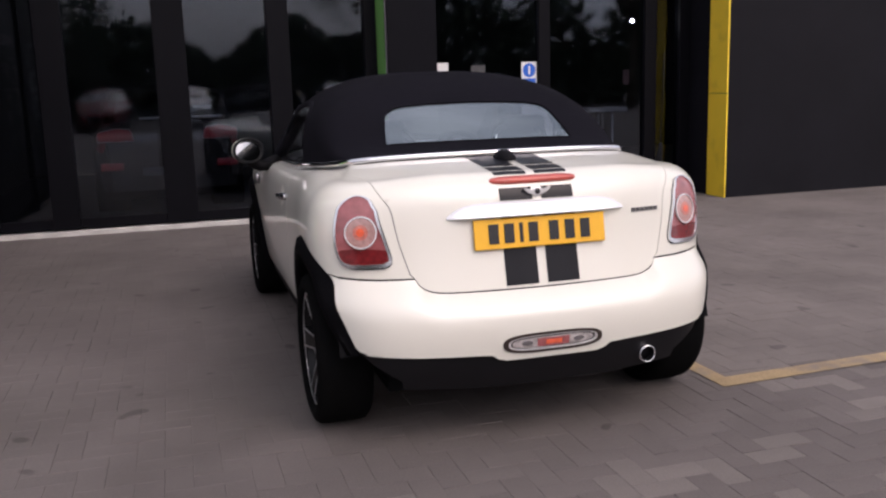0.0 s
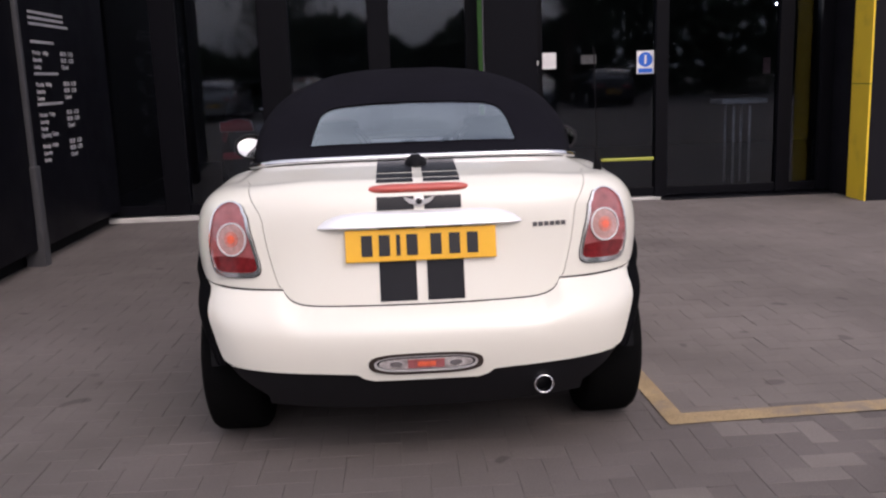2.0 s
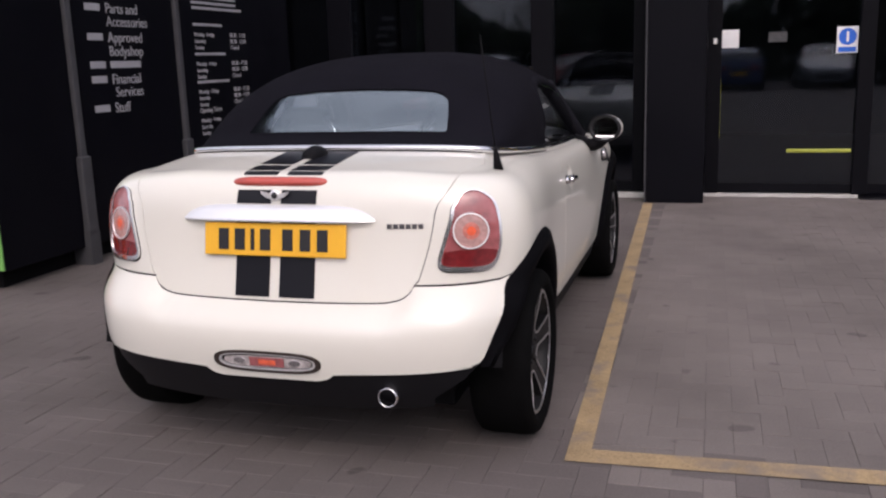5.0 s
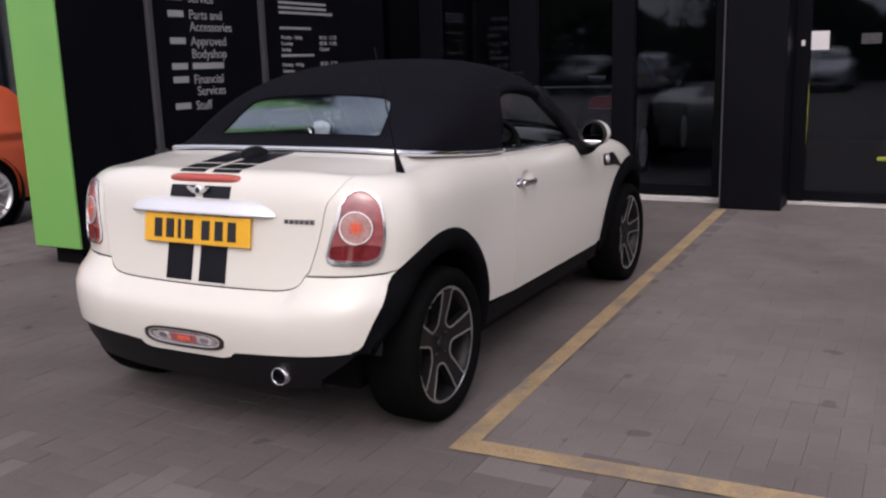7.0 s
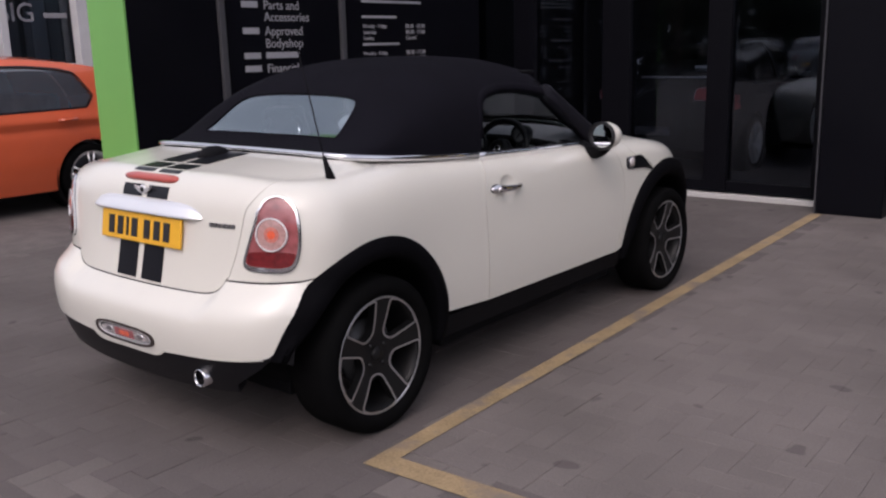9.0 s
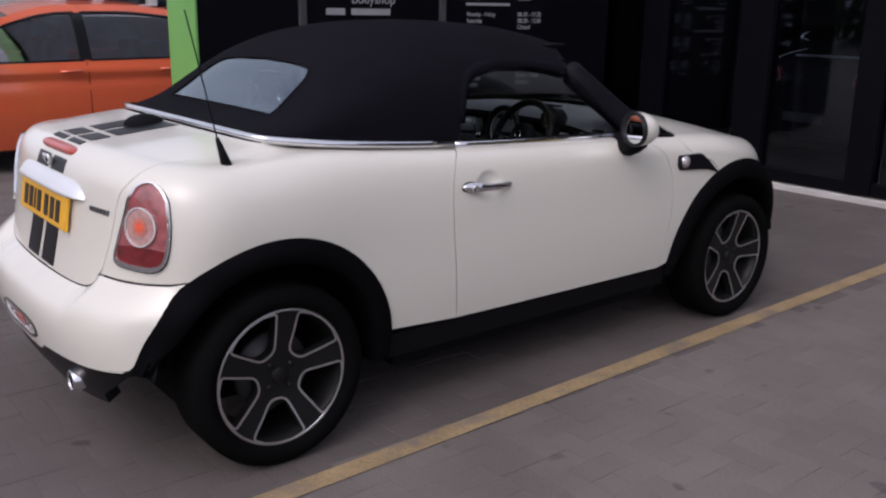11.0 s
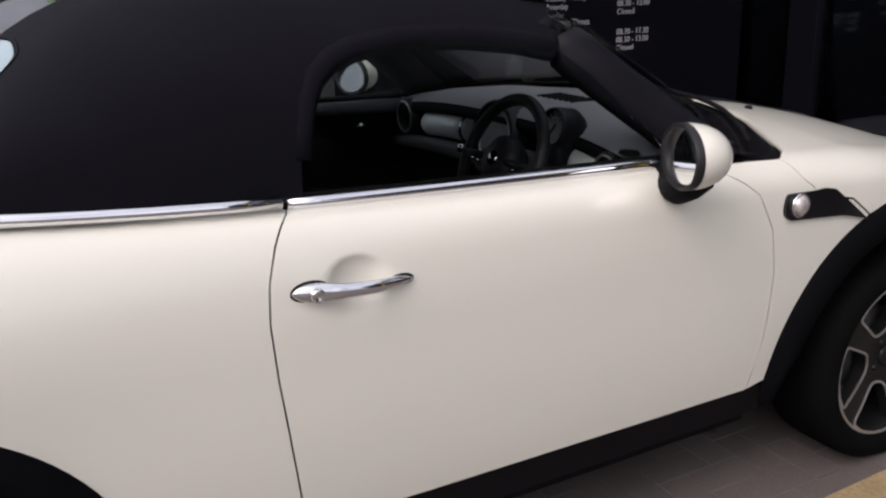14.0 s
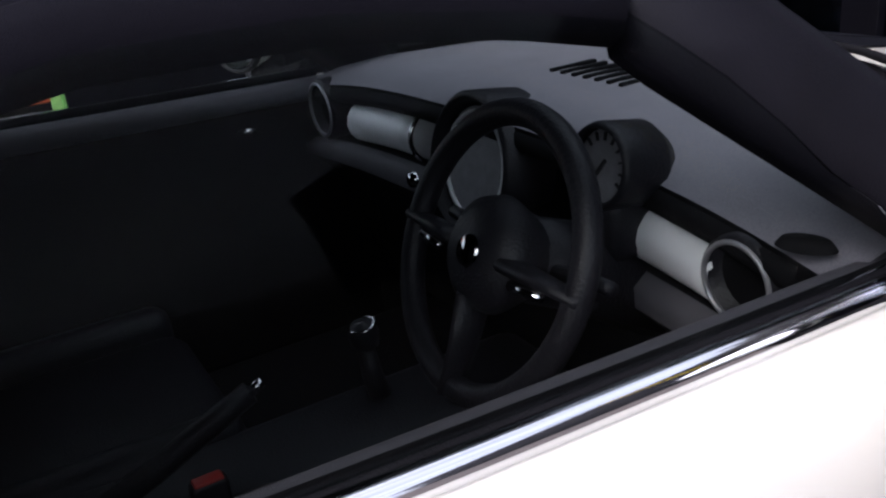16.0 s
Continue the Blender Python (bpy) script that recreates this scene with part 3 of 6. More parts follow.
tail_body = spline((0.2, -0.08), (0.36, -0.085), (0.5, -0.075), (0.585, -0.056), (0.66, -0.038), (0.74, -0.02), (0.85, -0.002), (0.90, 0.006), (0.95, 0.02))
tail_bumper = spline((0.2, -0.06), (0.27, -0.095), (0.33, -0.118), (0.40, -0.132), (0.46, -0.138), (0.52, -0.134), (0.56, -0.118), (0.59, -0.098), (0.62, -0.08), (0.66, -0.06))
nose = spline((0.2, 3.46), (0.35, 3.56), (0.5, 3.585), (0.6, 3.575), (0.7, 3.53), (0.8, 3.44))
side = spline((0.2, 0.735), (0.33, 0.768), (0.45, 0.786), (0.6, 0.796), (0.75, 0.797), (0.84, 0.790), (0.90, 0.777), (0.95, 0.757))


def half_width(y, z):
    return side(z) + 0.030 * math.exp(-(((y - 0.40) / 0.38) ** 2)) * ease(z, 0.5, 0.85) + 0.012 * math.exp(-(((y - 2.85) / 0.4) ** 2)) * ease(z, 0.4, 0.75)


def skin(a, z, tail=tail_body):
    """The body's wall at a metres round its outline from the middle of the tail, and height z."""
    if a <= A1:
        u, v = corner(NR, max(0.0, a))
        y = tail(z) + v * (Y1 - tail(z))
        return Vector((half_width(Y1, z) * u, y, z))
    if a <= A2:
        y = Y1 + a - A1
        return Vector((half_width(y, z), y, z))
    u, v = corner(NF, A3 - a)
    y = nose(z) - v * (nose(z) - Y2)
    return Vector((half_width(Y2, z) * u, y, z))


def a_of_x(x, z):
    """Where round the tail the wall is x wide."""
    run, us = SHAPE[NR]
    return float(np.interp(x / half_width(Y1, z), us[:, 0], run))


def a_of_y(y, z, tail=tail_body):
    if y >= Y1:
        return A1 + y - Y1
    run, us = SHAPE[NR]
    return float(np.interp((y - tail(z)) / (Y1 - tail(z)), us[:, 1], run))


shoulder_z = spline((0, 0.90), (0.7, 0.90), (A1, 0.875), (A1 + 0.5, 0.86), (A1 + 1.8, 0.85), (A2 - 0.3, 0.84), (A2, 0.825), (A2 + 0.3, 0.76), (A3, 0.70))
top_x = spline((0.35, 0.668), (0.6, 0.685), (0.9, 0.70), (1.2, 0.709), (2.0, 0.716), (2.2, 0.712), (2.5, 0.69), (2.75, 0.665))
belt_z = spline((0.45, 1.045), (0.5, 1.033), (0.6, 1.02), (0.85, 0.998), (1.2, 0.974), (1.6, 0.957), (2.0, 0.944), (2.2, 0.938), (2.5, 0.935), (2.75, 0.922))
crown_z = spline((2.2, 1.0), (2.55, 1.0), (2.8, 0.966), (3.1, 0.908), (3.3, 0.855), (3.42, 0.80))


def top_edge(a):
    """The line where the shoulder ends and the deck begins."""
    if a <= A1:
        u, v = corner(NR, max(0.0, a))
        return Vector((0.668 * u, 0.12 + v * (Y1 - 0.12), 1.012 - 0.020 * ease(u, 0.5, 1.0)))
    if a <= A2:
        y = Y1 + a - A1
        return Vector((top_x(y), y, 0.992 + (belt_z(y) - 0.012 - 0.992) * ease(y, 0.35, 0.85)))
    u, v = corner(NF, A3 - a)
    return Vector((0.665 * u, 3.40 - v * (3.40 - Y2), 0.81 + 0.10 * v))


def inner_edge(a):
    """The rim of the folding roof's well; towards the nose, the middle of the bonnet."""
    if a <= A1:
        u, v = corner(NR, max(0.0, a))
        x, y = 0.60 * u, 0.45 + 0.10 * v
        return Vector((x, y, belt_z(y)))
    y = Y1 + a - A1
    if y < 2.19:
        s = ease(y, 0.35, 1.15)
        yy = y + 0.20 * (1 - s)
        return Vector((0.60 + (top_x(y) - 0.022 - 0.60) * s, yy, belt_z(yy)))
    if a > A2:
        y = top_edge(a).y
    return Vector((0.0, y, crown_z(y)))


FLOOR = 0.2


def hull(a, h, tail=tail_body):
    """The whole skin: h 0 to 1 up the wall, 1 to 2 round the shoulder, 2 to 3 across the deck."""
    zs = shoulder_z(a)
    if h <= 1:
        return skin(a, FLOOR + h * (zs - FLOOR), tail)
    low, top = skin(a, zs, tail), top_edge(a)
    if h <= 2:
        s, rise = h - 1, (low - skin(a, zs - 0.004, tail)) / 0.004
        c1 = low + rise * (0.552 * (top.z - low.z))
        c2 = top + Vector((low.x - top.x, low.y - top.y, 0)) * 0.552
        return low * (1 - s) ** 3 + c1 * (3 * s * (1 - s) ** 2) + c2 * (3 * s * s * (1 - s)) + top * s ** 3
    rim = inner_edge(a)
    t = h - 2
    p = top.lerp(rim, t)
    if a > A1 + 1.84:
        p.z = top.z + (rim.z - top.z) * math.sin(t * math.pi / 2)
    else:
        p.z = top.z + (rim.z - top.z) * (0.75 * t + 0.25 * math.sin(t * math.pi / 2))
    return p


VS = 0.4  # a step of h counts as this many metres in the flat outlines


def fx(x, z):
    """A point of a flat outline, from a place on the tail: x, z."""
    a = a_of_x(x, z)
    return (a, (z - FLOOR) / (shoulder_z(a) - FLOOR) * VS)


def fy(y, z, tail=tail_body):
    a = a_of_y(y, z, tail)
    return (a, (z - FLOOR) / (shoulder_z(a) - FLOOR) * VS)


def fh(a, h):
    return (a, h * VS)


def lay(off=0.0, tail=tail_body, mirror=False):
    """Lays a flat outline on the skin, off metres proud of it."""
    def at(u, v):
        h = v / VS
        p = hull(u, h, tail)
        if off:
            e = 0.004
            du, dv = hull(u + e, h, tail) - hull(u - e, h, tail), hull(u, h + e, tail) - hull(u, h - e, tail)
            n = du.cross(dv)
            if n.length > 1e-12:
                p = p + n.normalized() * off
        return p
    return at


def arch(cy, r, a0, a1, n=22, cz=0.31):
    """Points round a wheel, in degrees from the front, on the body's side."""
    return [(cy + r * math.cos(radians(a0 + (a1 - a0) * k / n)), cz + r * math.sin(radians(a0 + (a1 - a0) * k / n))) for k in range(n + 1)]


car = empty("roadster", (0, 1.7, 0), "cream white two-seat roadster with black canvas roof, parked", "car")


def both(name, make, mat, label="", parent=None, smooth=True):
    """The same part on both sides of the car. Returns the right one and the left one."""
    return (part(name, make(), mat, parent or car, label, smooth), part(name, flip(make()), mat, parent or car, label, smooth))


GAP = 0.0020
# boot lid: half outline, mirrored
CORNER_LINE = [fx(x, z) for x, z in ((0.365, 0.5955), (0.40, 0.598), (0.428, 0.6035), (0.450, 0.6125), (0.465, 0.624), (0.4755, 0.6375), (0.4825, 0.6515))]
BOOT = [fx(0.0, 0.591), fx(0.15, 0.592), fx(0.30, 0.594), *CORNER_LINE, fh(0.4935, 0.668), fh(0.506, 0.75), fh(0.5165, 0.82), fh(0.529, 0.90), fh(0.541, 0.97)]
BOOT_SIDE = [fh(0.5555, 1.05), fh(0.5875, 1.24), fh(0.610, 1.37), fh(0.631, 1.49), fh(0.662, 1.66), fh(0.70, 1.83), fh(0.745, 2.0), fh(0.80, 2.15), fh(0.85, 2.24), fh(0.89, 2.34), fh(0.905, 2.5), fh(0.90, 2.75), fh(0.89, 2.93)]
BOOT += BOOT_SIDE


def mirrored(flat):
    def at(u, v):
        p = flat(abs(u), v)
        return Vector((math.copysign(p.x, u) if u else 0.0, p.y, p.z))
    return at


def whole(half):
    return half + [(-u, v) for u, v in reversed(half) if u > 1e-6]


boot = part("boot_lid", panel(shrink(whole(BOOT + [fh(0.0, 2.93)]), 0.0009), mirrored(lay()), 0.028, lip=0.02), PAINT, car)

# quarter panel
LAMP = [fh(a, h) for a, h in ((0.614, 1.08), (0.624, 1.19), (0.646, 1.28), (0.682, 1.335), (0.710, 1.305), (0.730, 1.225), (0.744, 1.13), (0.752, 1.02), (0.755, 0.94), (0.756, 0.87), (0.753, 0.79), (0.743, 0.725), (0.71, 0.70), (0.65, 0.70), (0.575, 0.705), (0.552, 0.725), (0.549, 0.76), (0.561, 0.84), (0.580, 0.92), (0.598, 0.99))]
LAMP = rounded(rounded(LAMP, 0.05, 2), 0.01, 2)
BUMPER_TOP = [fx(0.4825, 0.6515), fx(0.60, 0.650), fx(0.68, 0.652), fx(0.74, 0.655)]
rear_arch = [fy(y, z) for y, z in arch(REAR_AXLE, 0.448, 128, 6)]
QUARTER = BUMPER_TOP + [p for p in rear_arch] + [fy(1.185, 0.338), fy(1.162, 0.54), fy(1.147, 0.68), fy(1.141, 0.785), fy(1.147, 0.85), fh(A1 + 1.17 - Y1, 1.4), fh(A1 + 1.215 - Y1, 2.0), fh(A1 + 1.22 - Y1, 3.0)]
QUARTER += [fh(A1 + (1.22 - Y1) * k, 3.0) for k in (0.8, 0.6, 0.4, 0.2, 0.05)] + [fh(A1 - 0.07, 3.0)]
QUARTER += [fh(0.89, 3.0)] + list(reversed(BOOT[10:]))
both("quarter_panel", lambda: panel(shrink(QUARTER, GAP), lay(), 0.03, [shrink(LAMP, -0.001)]), PAINT)

# door
DOOR_EDGE = [(2.375, 0.335), (2.396, 0.47), (2.402, 0.65), (2.385, 0.76), (2.352, 0.83)]
DOOR_OUT = [fy(1.185, 0.338), fy(1.5, 0.334), fy(2.0, 0.330), fy(2.37, 0.328)] + [fy(y, z) for y, z in DOOR_EDGE[1:]]
DOOR_OUT += [fh(A1 + 2.31 - Y1, 1.25), fh(A1 + 2.25 - Y1, 1.6), fh(A1 + 2.16 - Y1, 2.0), fh(A1 + 2.15 - Y1, 3.0)]
DOOR_OUT += [fh(A1 + y - Y1, 3.0) for y in (2.0, 1.8, 1.6, 1.4)] + [fh(A1 + 1.22 - Y1, 3.0), fh(A1 + 1.215 - Y1, 2.0), fh(A1 + 1.17 - Y1, 1.4), fy(1.147, 0.85), fy(1.141, 0.785), fy(1.147, 0.68), fy(1.162, 0.54)]
CUP = (1.314, 0.833)


def door_skin(u, v):
    p = lay()(u, v)
    d = math.hypot((p.y - CUP[0]) / 0.060, (p.z - CUP[1]) / 0.051)
    if d < 1:
        p.x -= 0.021 * (1 - d * d) ** 0.8
    return p


doors = both("door", lambda: panel(shrink(DOOR_OUT, GAP), door_skin, 0.0135), PAINT)

# front wing, between the door and the wheel
front_arch = arch(FRONT_AXLE, 0.472, 176, 112)
WING = [fy(2.37, 0.328)] + [fy(y, z) for y, z in front_arch] + [fy(2.66, 0.800), fy(2.54, 0.822), fh(A1 + 2.49 - Y1, 1.25), fh(A1 + 2.465 - Y1, 1.6), fh(A1 + 2.455 - Y1, 1.722)]
WING += [fh(A1 + 2.435 - Y1, 1.722), fh(A1 + 2.405 - Y1, 1.745), fh(A1 + 2.36 - Y1, 1.785), fh(A1 + 2.32 - Y1, 1.81), fh(A1 + 2.205 - Y1, 1.82), fh(A1 + 2.25 - Y1, 1.6), fh(A1 + 2.31 - Y1, 1.25)] + [fy(y, z) for y, z in reversed(DOOR_EDGE[1:])]
both("front_wing", lambda: panel(shrink(WING, GAP), lay(), 0.026), PAINT)

# bonnet, with the tops of the wings
front_top = arch(FRONT_AXLE, 0.472, 112, 48)
BONNET = [fy(y, z) for y, z in front_top if y < Y2] + [(A2 + (y - Y2) * 0.98, (z - FLOOR) / (shoulder_z(A2 + (y - Y2) * 0.98) - FLOOR) * VS) for y, z in front_top if y >= Y2]
BONNET += [fh(A2 + 0.62, 0.93), fh(A3 - 0.25, 0.93), fh(A3, 0.93), fh(A3, 2.9), fh(A3 - 0.3, 2.98)]
BONNET += [fh(A1 + 2.755 - Y1, 2.99), fh(A1 + 2.72 - Y1, 2.61), fh(A1 + 2.66 - Y1, 2.35), fh(A1 + 2.58 - Y1, 2.15), fh(A1 + 2.518 - Y1, 1.97), fh(A1 + 2.486 - Y1, 1.85), fh(A1 + 2.472 - Y1, 1.77), fh(A1 + 2.455 - Y1, 1.722), fh(A1 + 2.465 - Y1, 1.6), fh(A1 + 2.49 - Y1, 1.25), fy(2.54, 0.822), fy(2.66, 0.800)]
both("bonnet", lambda: panel(shrink(BONNET, GAP), lay(), 0.035), PAINT)
front_low = arch(FRONT_AXLE, 0.472, 48, 4)
NOSE = [(A2 + (y - Y2) * 0.98, (z - FLOOR) / (shoulder_z(A2 + (y - Y2) * 0.98) - FLOOR) * VS) for y, z in front_low]
NOSE += [fh(A2 + 0.6, 0.06), fh(A3, 0.06), fh(A3, 0.92), fh(A3 - 0.25, 0.92), fh(A2 + 0.62, 0.92)]
both("front_bumper", lambda: panel(shrink(NOSE, GAP), lay(), 0.04), PAINT)

# rear bumper: the white shell and the black valance below it
def bumper_lay(off=0.0):
    def at(u, v):
        h = v / VS
        z = FLOOR + h * (shoulder_z(u) - FLOOR)
        f = 1 - ease(u, A1 * 0.62, A1 * 0.93)
        top = 0.591 + 0.060 * ease(u, a_of_x(0.40, 0.6), a_of_x(0.52, 0.64))
        step = 0.010 + 0.028 * f
        k = ease(top - z, 0.0, 0.045)
        p = skin(u, z)
        q = skin(u, z, tail_bumper)
        blend = ease(top - z, -0.004, 0.06)
        p = p.lerp(q, blend * (0.35 + 0.65 * f))
        n = (skin(u + 0.004, z) - skin(u - 0.004, z)).cross(Vector((0, 0, 1))).normalized()
        return p + n * (off + 0.006 * k + 0.030 * ease(top - z, 0.0, 0.10) * math.exp(-(((u - 0.74) / 0.24) ** 2)))
    return at


def fb(y, z):
    """A point of the bumper's flat outline, from a place on its side: y, z."""
    lo, hi = 0.2, A1 + 0.3
    for _ in range(30):
        a = (lo + hi) / 2
        if bumper_lay()(a, (z - FLOOR) / (shoulder_z(a) - FLOOR) * VS).y < y:
            lo = a
        else:
            hi = a
    return (lo, (z - FLOOR) / (shoulder_z(lo) - FLOOR) * VS)


def bz(a, z):
    return (a, (z - FLOOR) / (shoulder_z(a) - FLOOR) * VS)


RIM_A = fb(REAR_AXLE - 0.452 * math.cos(radians(13)), 0.31 + 0.452 * math.sin(radians(13)))[0]
BUMP = [(0.0, bz(0, 0.5895)[1]), fx(0.15, 0.5905), fx(0.30, 0.5925), *[(a, v - 0.0009) for a, v in CORNER_LINE], fx(0.60, 0.6485), fx(0.68, 0.6505), fx(0.74, 0.6535)]
BUMP += [fb(y, z) for y, z in arch(REAR_AXLE, 0.452, 129, 166, 10)] + [bz(RIM_A - 0.012, 0.402), bz(RIM_A - 0.04, 0.394), bz(RIM_A - 0.10, 0.392), bz(a_of_x(0.66, 0.4), 0.392), bz(a_of_x(0.5, 0.4), 0.380), bz(a_of_x(0.30, 0.4), 0.372), bz(a_of_x(0.235, 0.4), 0.368)]
BUMP += [bz(a_of_x(0.215, 0.4), 0.352), bz(a_of_x(0.18, 0.4), 0.342), (0.0, bz(0, 0.342)[1])]
def pill(w, h, z):
    """A long rounded shape across the bumper's middle."""
    out = []
    for k in range(44):
        t = 2 * math.pi * k / 44
        c, s = math.cos(t), math.sin(t)
        out.append((a_of_x(w, 0.4) * math.copysign(abs(c) ** 0.55, c), bz(0.1, z + h * math.copysign(abs(s) ** 0.75, s))[1]))
    return out


FOG = pill(0.195, 0.038, 0.404)
part("rear_bumper", panel(shrink(whole(BUMP), 0.0010), mirrored(bumper_lay()), 0.026, [FOG], lip=0.03), PAINT, car)
VAL = [(0.0, bz(0, 0.341)[1]), bz(a_of_x(0.18, 0.4), 0.341), bz(a_of_x(0.215, 0.4), 0.351), bz(a_of_x(0.235, 0.4), 0.367), bz(a_of_x(0.30, 0.4), 0.371), bz(a_of_x(0.5, 0.4), 0.379), bz(a_of_x(0.66, 0.4), 0.391), bz(RIM_A - 0.10, 0.391), bz(RIM_A - 0.04, 0.393), bz(RIM_A + 0.0, 0.40)]
VAL += [bz(RIM_A - 0.05, 0.35), bz(RIM_A - 0.14, 0.285), bz(a_of_x(0.55, 0.3), 0.250), bz(a_of_x(0.3, 0.3), 0.232), (0.0, bz(0, 0.228)[1])]
part("rear_valance", panel(whole(VAL), mirrored(bumper_lay(-0.012)), 0.03, lip=0.05), VALANCE, car, "black plastic valance")

bm = boxes((-0.55, 0.55, 0.20, 3.30, 0.16, 0.22), bevel=0.01)
box(bm, -0.655, 0.655, 0.98, 2.50, 0.155, 0.235, bevel=0.01)
part("underbody", bm, DARK, car, "black underbody", smooth=False)

# sills
SKIRT = [fy(0.86, 0.333), fy(1.5, 0.330), fy(2.0, 0.326), fy(2.44, 0.322), fy(2.45, 0.235), fy(0.86, 0.235)]
both("side_skirt", lambda: panel(SKIRT, lay(-0.008), 0.05, lip=0.06), PLASTIC, "black plastic sill")


# wheel arch trims: a curved black band
def arch_trim(cy, r_out, r_full, a0, a1):
    bm = bmesh.new()
    rows = []
    n = 44
    for k in range(n + 1):
        t = radians(a0 + (a1 - a0) * k / n)
        row = []
        deg = a0 + (a1 - a0) * k / n
        r_in = r_out - (r_out - r_full) * (0.5 + 0.5 * ease(abs(deg - a0), 0.0, 22.0))
        for r, off, deep in ((r_out + 0.004, 0.000, 0), (r_out - 0.004, 0.012, 0), (r_out - 0.03, 0.022, 0), ((r_out + r_in) / 2, 0.026, 0), (r_in + 0.01, 0.022, 0), (r_in, 0.010, 0), (r_in - 0.002, -0.05, 1), (r_in + 0.02, -0.2, 1)):
            y, z = cy + r * math.cos(t), 0.31 + r * math.sin(t)
            z = max(z, 0.225)
            yy = min(max(y, tail_bumper(z) + 0.05), nose(z) - 0.02)
            if yy < Y1:
                a, v = fb(yy, z)
                p = bumper_lay()(a, v)
                off *= 0.3 + 0.7 * ease(yy, 0.02, Y1) if off > 0 else 1.0  # flush with the bumper's corner
            elif yy <= Y2:
                p = Vector((half_width(yy, z), yy, z))
            else:
                run, us = SHAPE[NF]
                p = skin(A3 - float(np.interp((nose(z) - yy) / (nose(z) - Y2), us[:, 1], run)), z)
                p.x = 0.45 * p.x + 0.55 * half_width(Y2, z)
            row.append(bm.verts.new((p.x + off, yy, z)))
        rows.append(row)
    for a, b in zip(rows, rows[1:]):
        for i in range(len(a) - 1):
            bm.faces.new((a[i], a[i + 1], b[i + 1], b[i]))
    bm.normal_update()
    if sum(f.normal.x for f in bm.faces) < 0:
        bmesh.ops.reverse_faces(bm, faces=bm.faces)
    return bm


both("arch_trim", lambda: arch_trim(REAR_AXLE, 0.450, 0.372, 170, -8), ARCH, "black plastic wheel arch trim")
both("arch_trim", lambda: arch_trim(FRONT_AXLE, 0.472, 0.385, 184, -8), ARCH, "black plastic wheel arch trim")


def wheel_well(cy):
    bm = lathe([(0.405, 0.79), (0.40, 0.45)], 40, "x")
    bmesh.ops.delete(bm, geom=[v for v in bm.verts if v.co.z < 0.06], context="VERTS")
    return move(bm, Matrix.Translation((-0.03, cy, 0.31)))


for cy in (REAR_AXLE, FRONT_AXLE):
    both("wheel_well", lambda: wheel_well(cy), DARK)

# the dark shell behind the panels, its black painting in the seams' shade, and the underside
bm = bmesh.new()
box(bm, -0.56, 0.56, 0.20, 3.3, 0.19, 0.42, bevel=0.03)
part("underside", bm, DARK, car)


def inner_shell(outline, holes):
    return panel(outline, lay(-0.03), 0.07, holes, lip=0)


REAR_HOLE = [fy(y, z) for y, z in arch(REAR_AXLE, 0.456, 158, -2, 16)] + [fy(0.92, 0.1), fy(0.0, 0.1)]
REAR_SHELL = [fh(0.0, 0.32), fh(A1 + 0.5, 0.32), fh(A1 + 0.5, 1.9), fh(A1 + 0.35, 2.6), fh(A1, 2.75), fh(0.0, 2.75)]
both("inner_shell", lambda: inner_shell(REAR_SHELL, [REAR_HOLE]), DARK)
FRONT_HOLE = [(A1 + y - Y1, (z - FLOOR) / (0.80 - FLOOR) * VS) for y, z in arch(FRONT_AXLE, 0.47, 182, 10, 16)] + [(A1 + 3.35 - Y1, -0.1), (A1 + 2.42 - Y1, -0.1)]
FRONT_SHELL = [fh(A1 + 0.5, 0.24), fh(A3, 0.1), fh(A3, 2.3), fh(A2, 2.0), fh(A1 + 2.3 - Y1, 1.75), fh(A1 + 2.15 - Y1, 1.2), fh(A1 + 0.5, 1.2)]
both("inner_shell", lambda: inner_shell(FRONT_SHELL, [FRONT_HOLE]), DARK)


# ---- canvas roof, windows ----
roof_power = spline((0.45, 4.0), (0.8, 3.7), (1.0, 3.2), (1.3, 2.85))
ridge = spline((0.44, 1.047), (0.52, 1.062), (0.60, 1.087), (0.64, 1.107), (0.75, 1.187), (0.84, 1.252), (0.95, 1.318), (1.1, 1.370), (1.3, 1.398), (1.5, 1.404), (1.75, 1.392), (1.92, 1.366), (2.02, 1.345))
well_x = spline((0.445, 0.20), (0.455, 0.34), (0.47, 0.45), (0.50, 0.555), (0.55, 0.605), (0.65, 0.645), (0.8, 0.672), (1.0, 0.685), (1.2, 0.69), (2.05, 0.69))


def roof(y, t):
    """The roof over the car at y; t goes from 0 at the belt to 1 at the ridge."""
    c, s, n = max(0.0, math.cos(t * math.pi / 2)), math.sin(t * math.pi / 2), roof_power(y)
    zb = belt_z(y) + 0.002
    return Vector((well_x(y) * c ** (2 / n), y, zb + (ridge(y) - zb) * s ** (2 / n)))


def t_of_x(x, y):
    return 1 - math.asin(min(1.0, (x / well_x(y)) ** (roof_power(y) / 2))) / (math.pi / 2)


def t_of_z(z, y):
    zb = belt_z(y) + 0.002
    return math.asin(min(1.0, max(0.0, (z - zb) / (ridge(y) - zb)) ** (roof_power(y) / 2))) / (math.pi / 2)


RS = 0.75


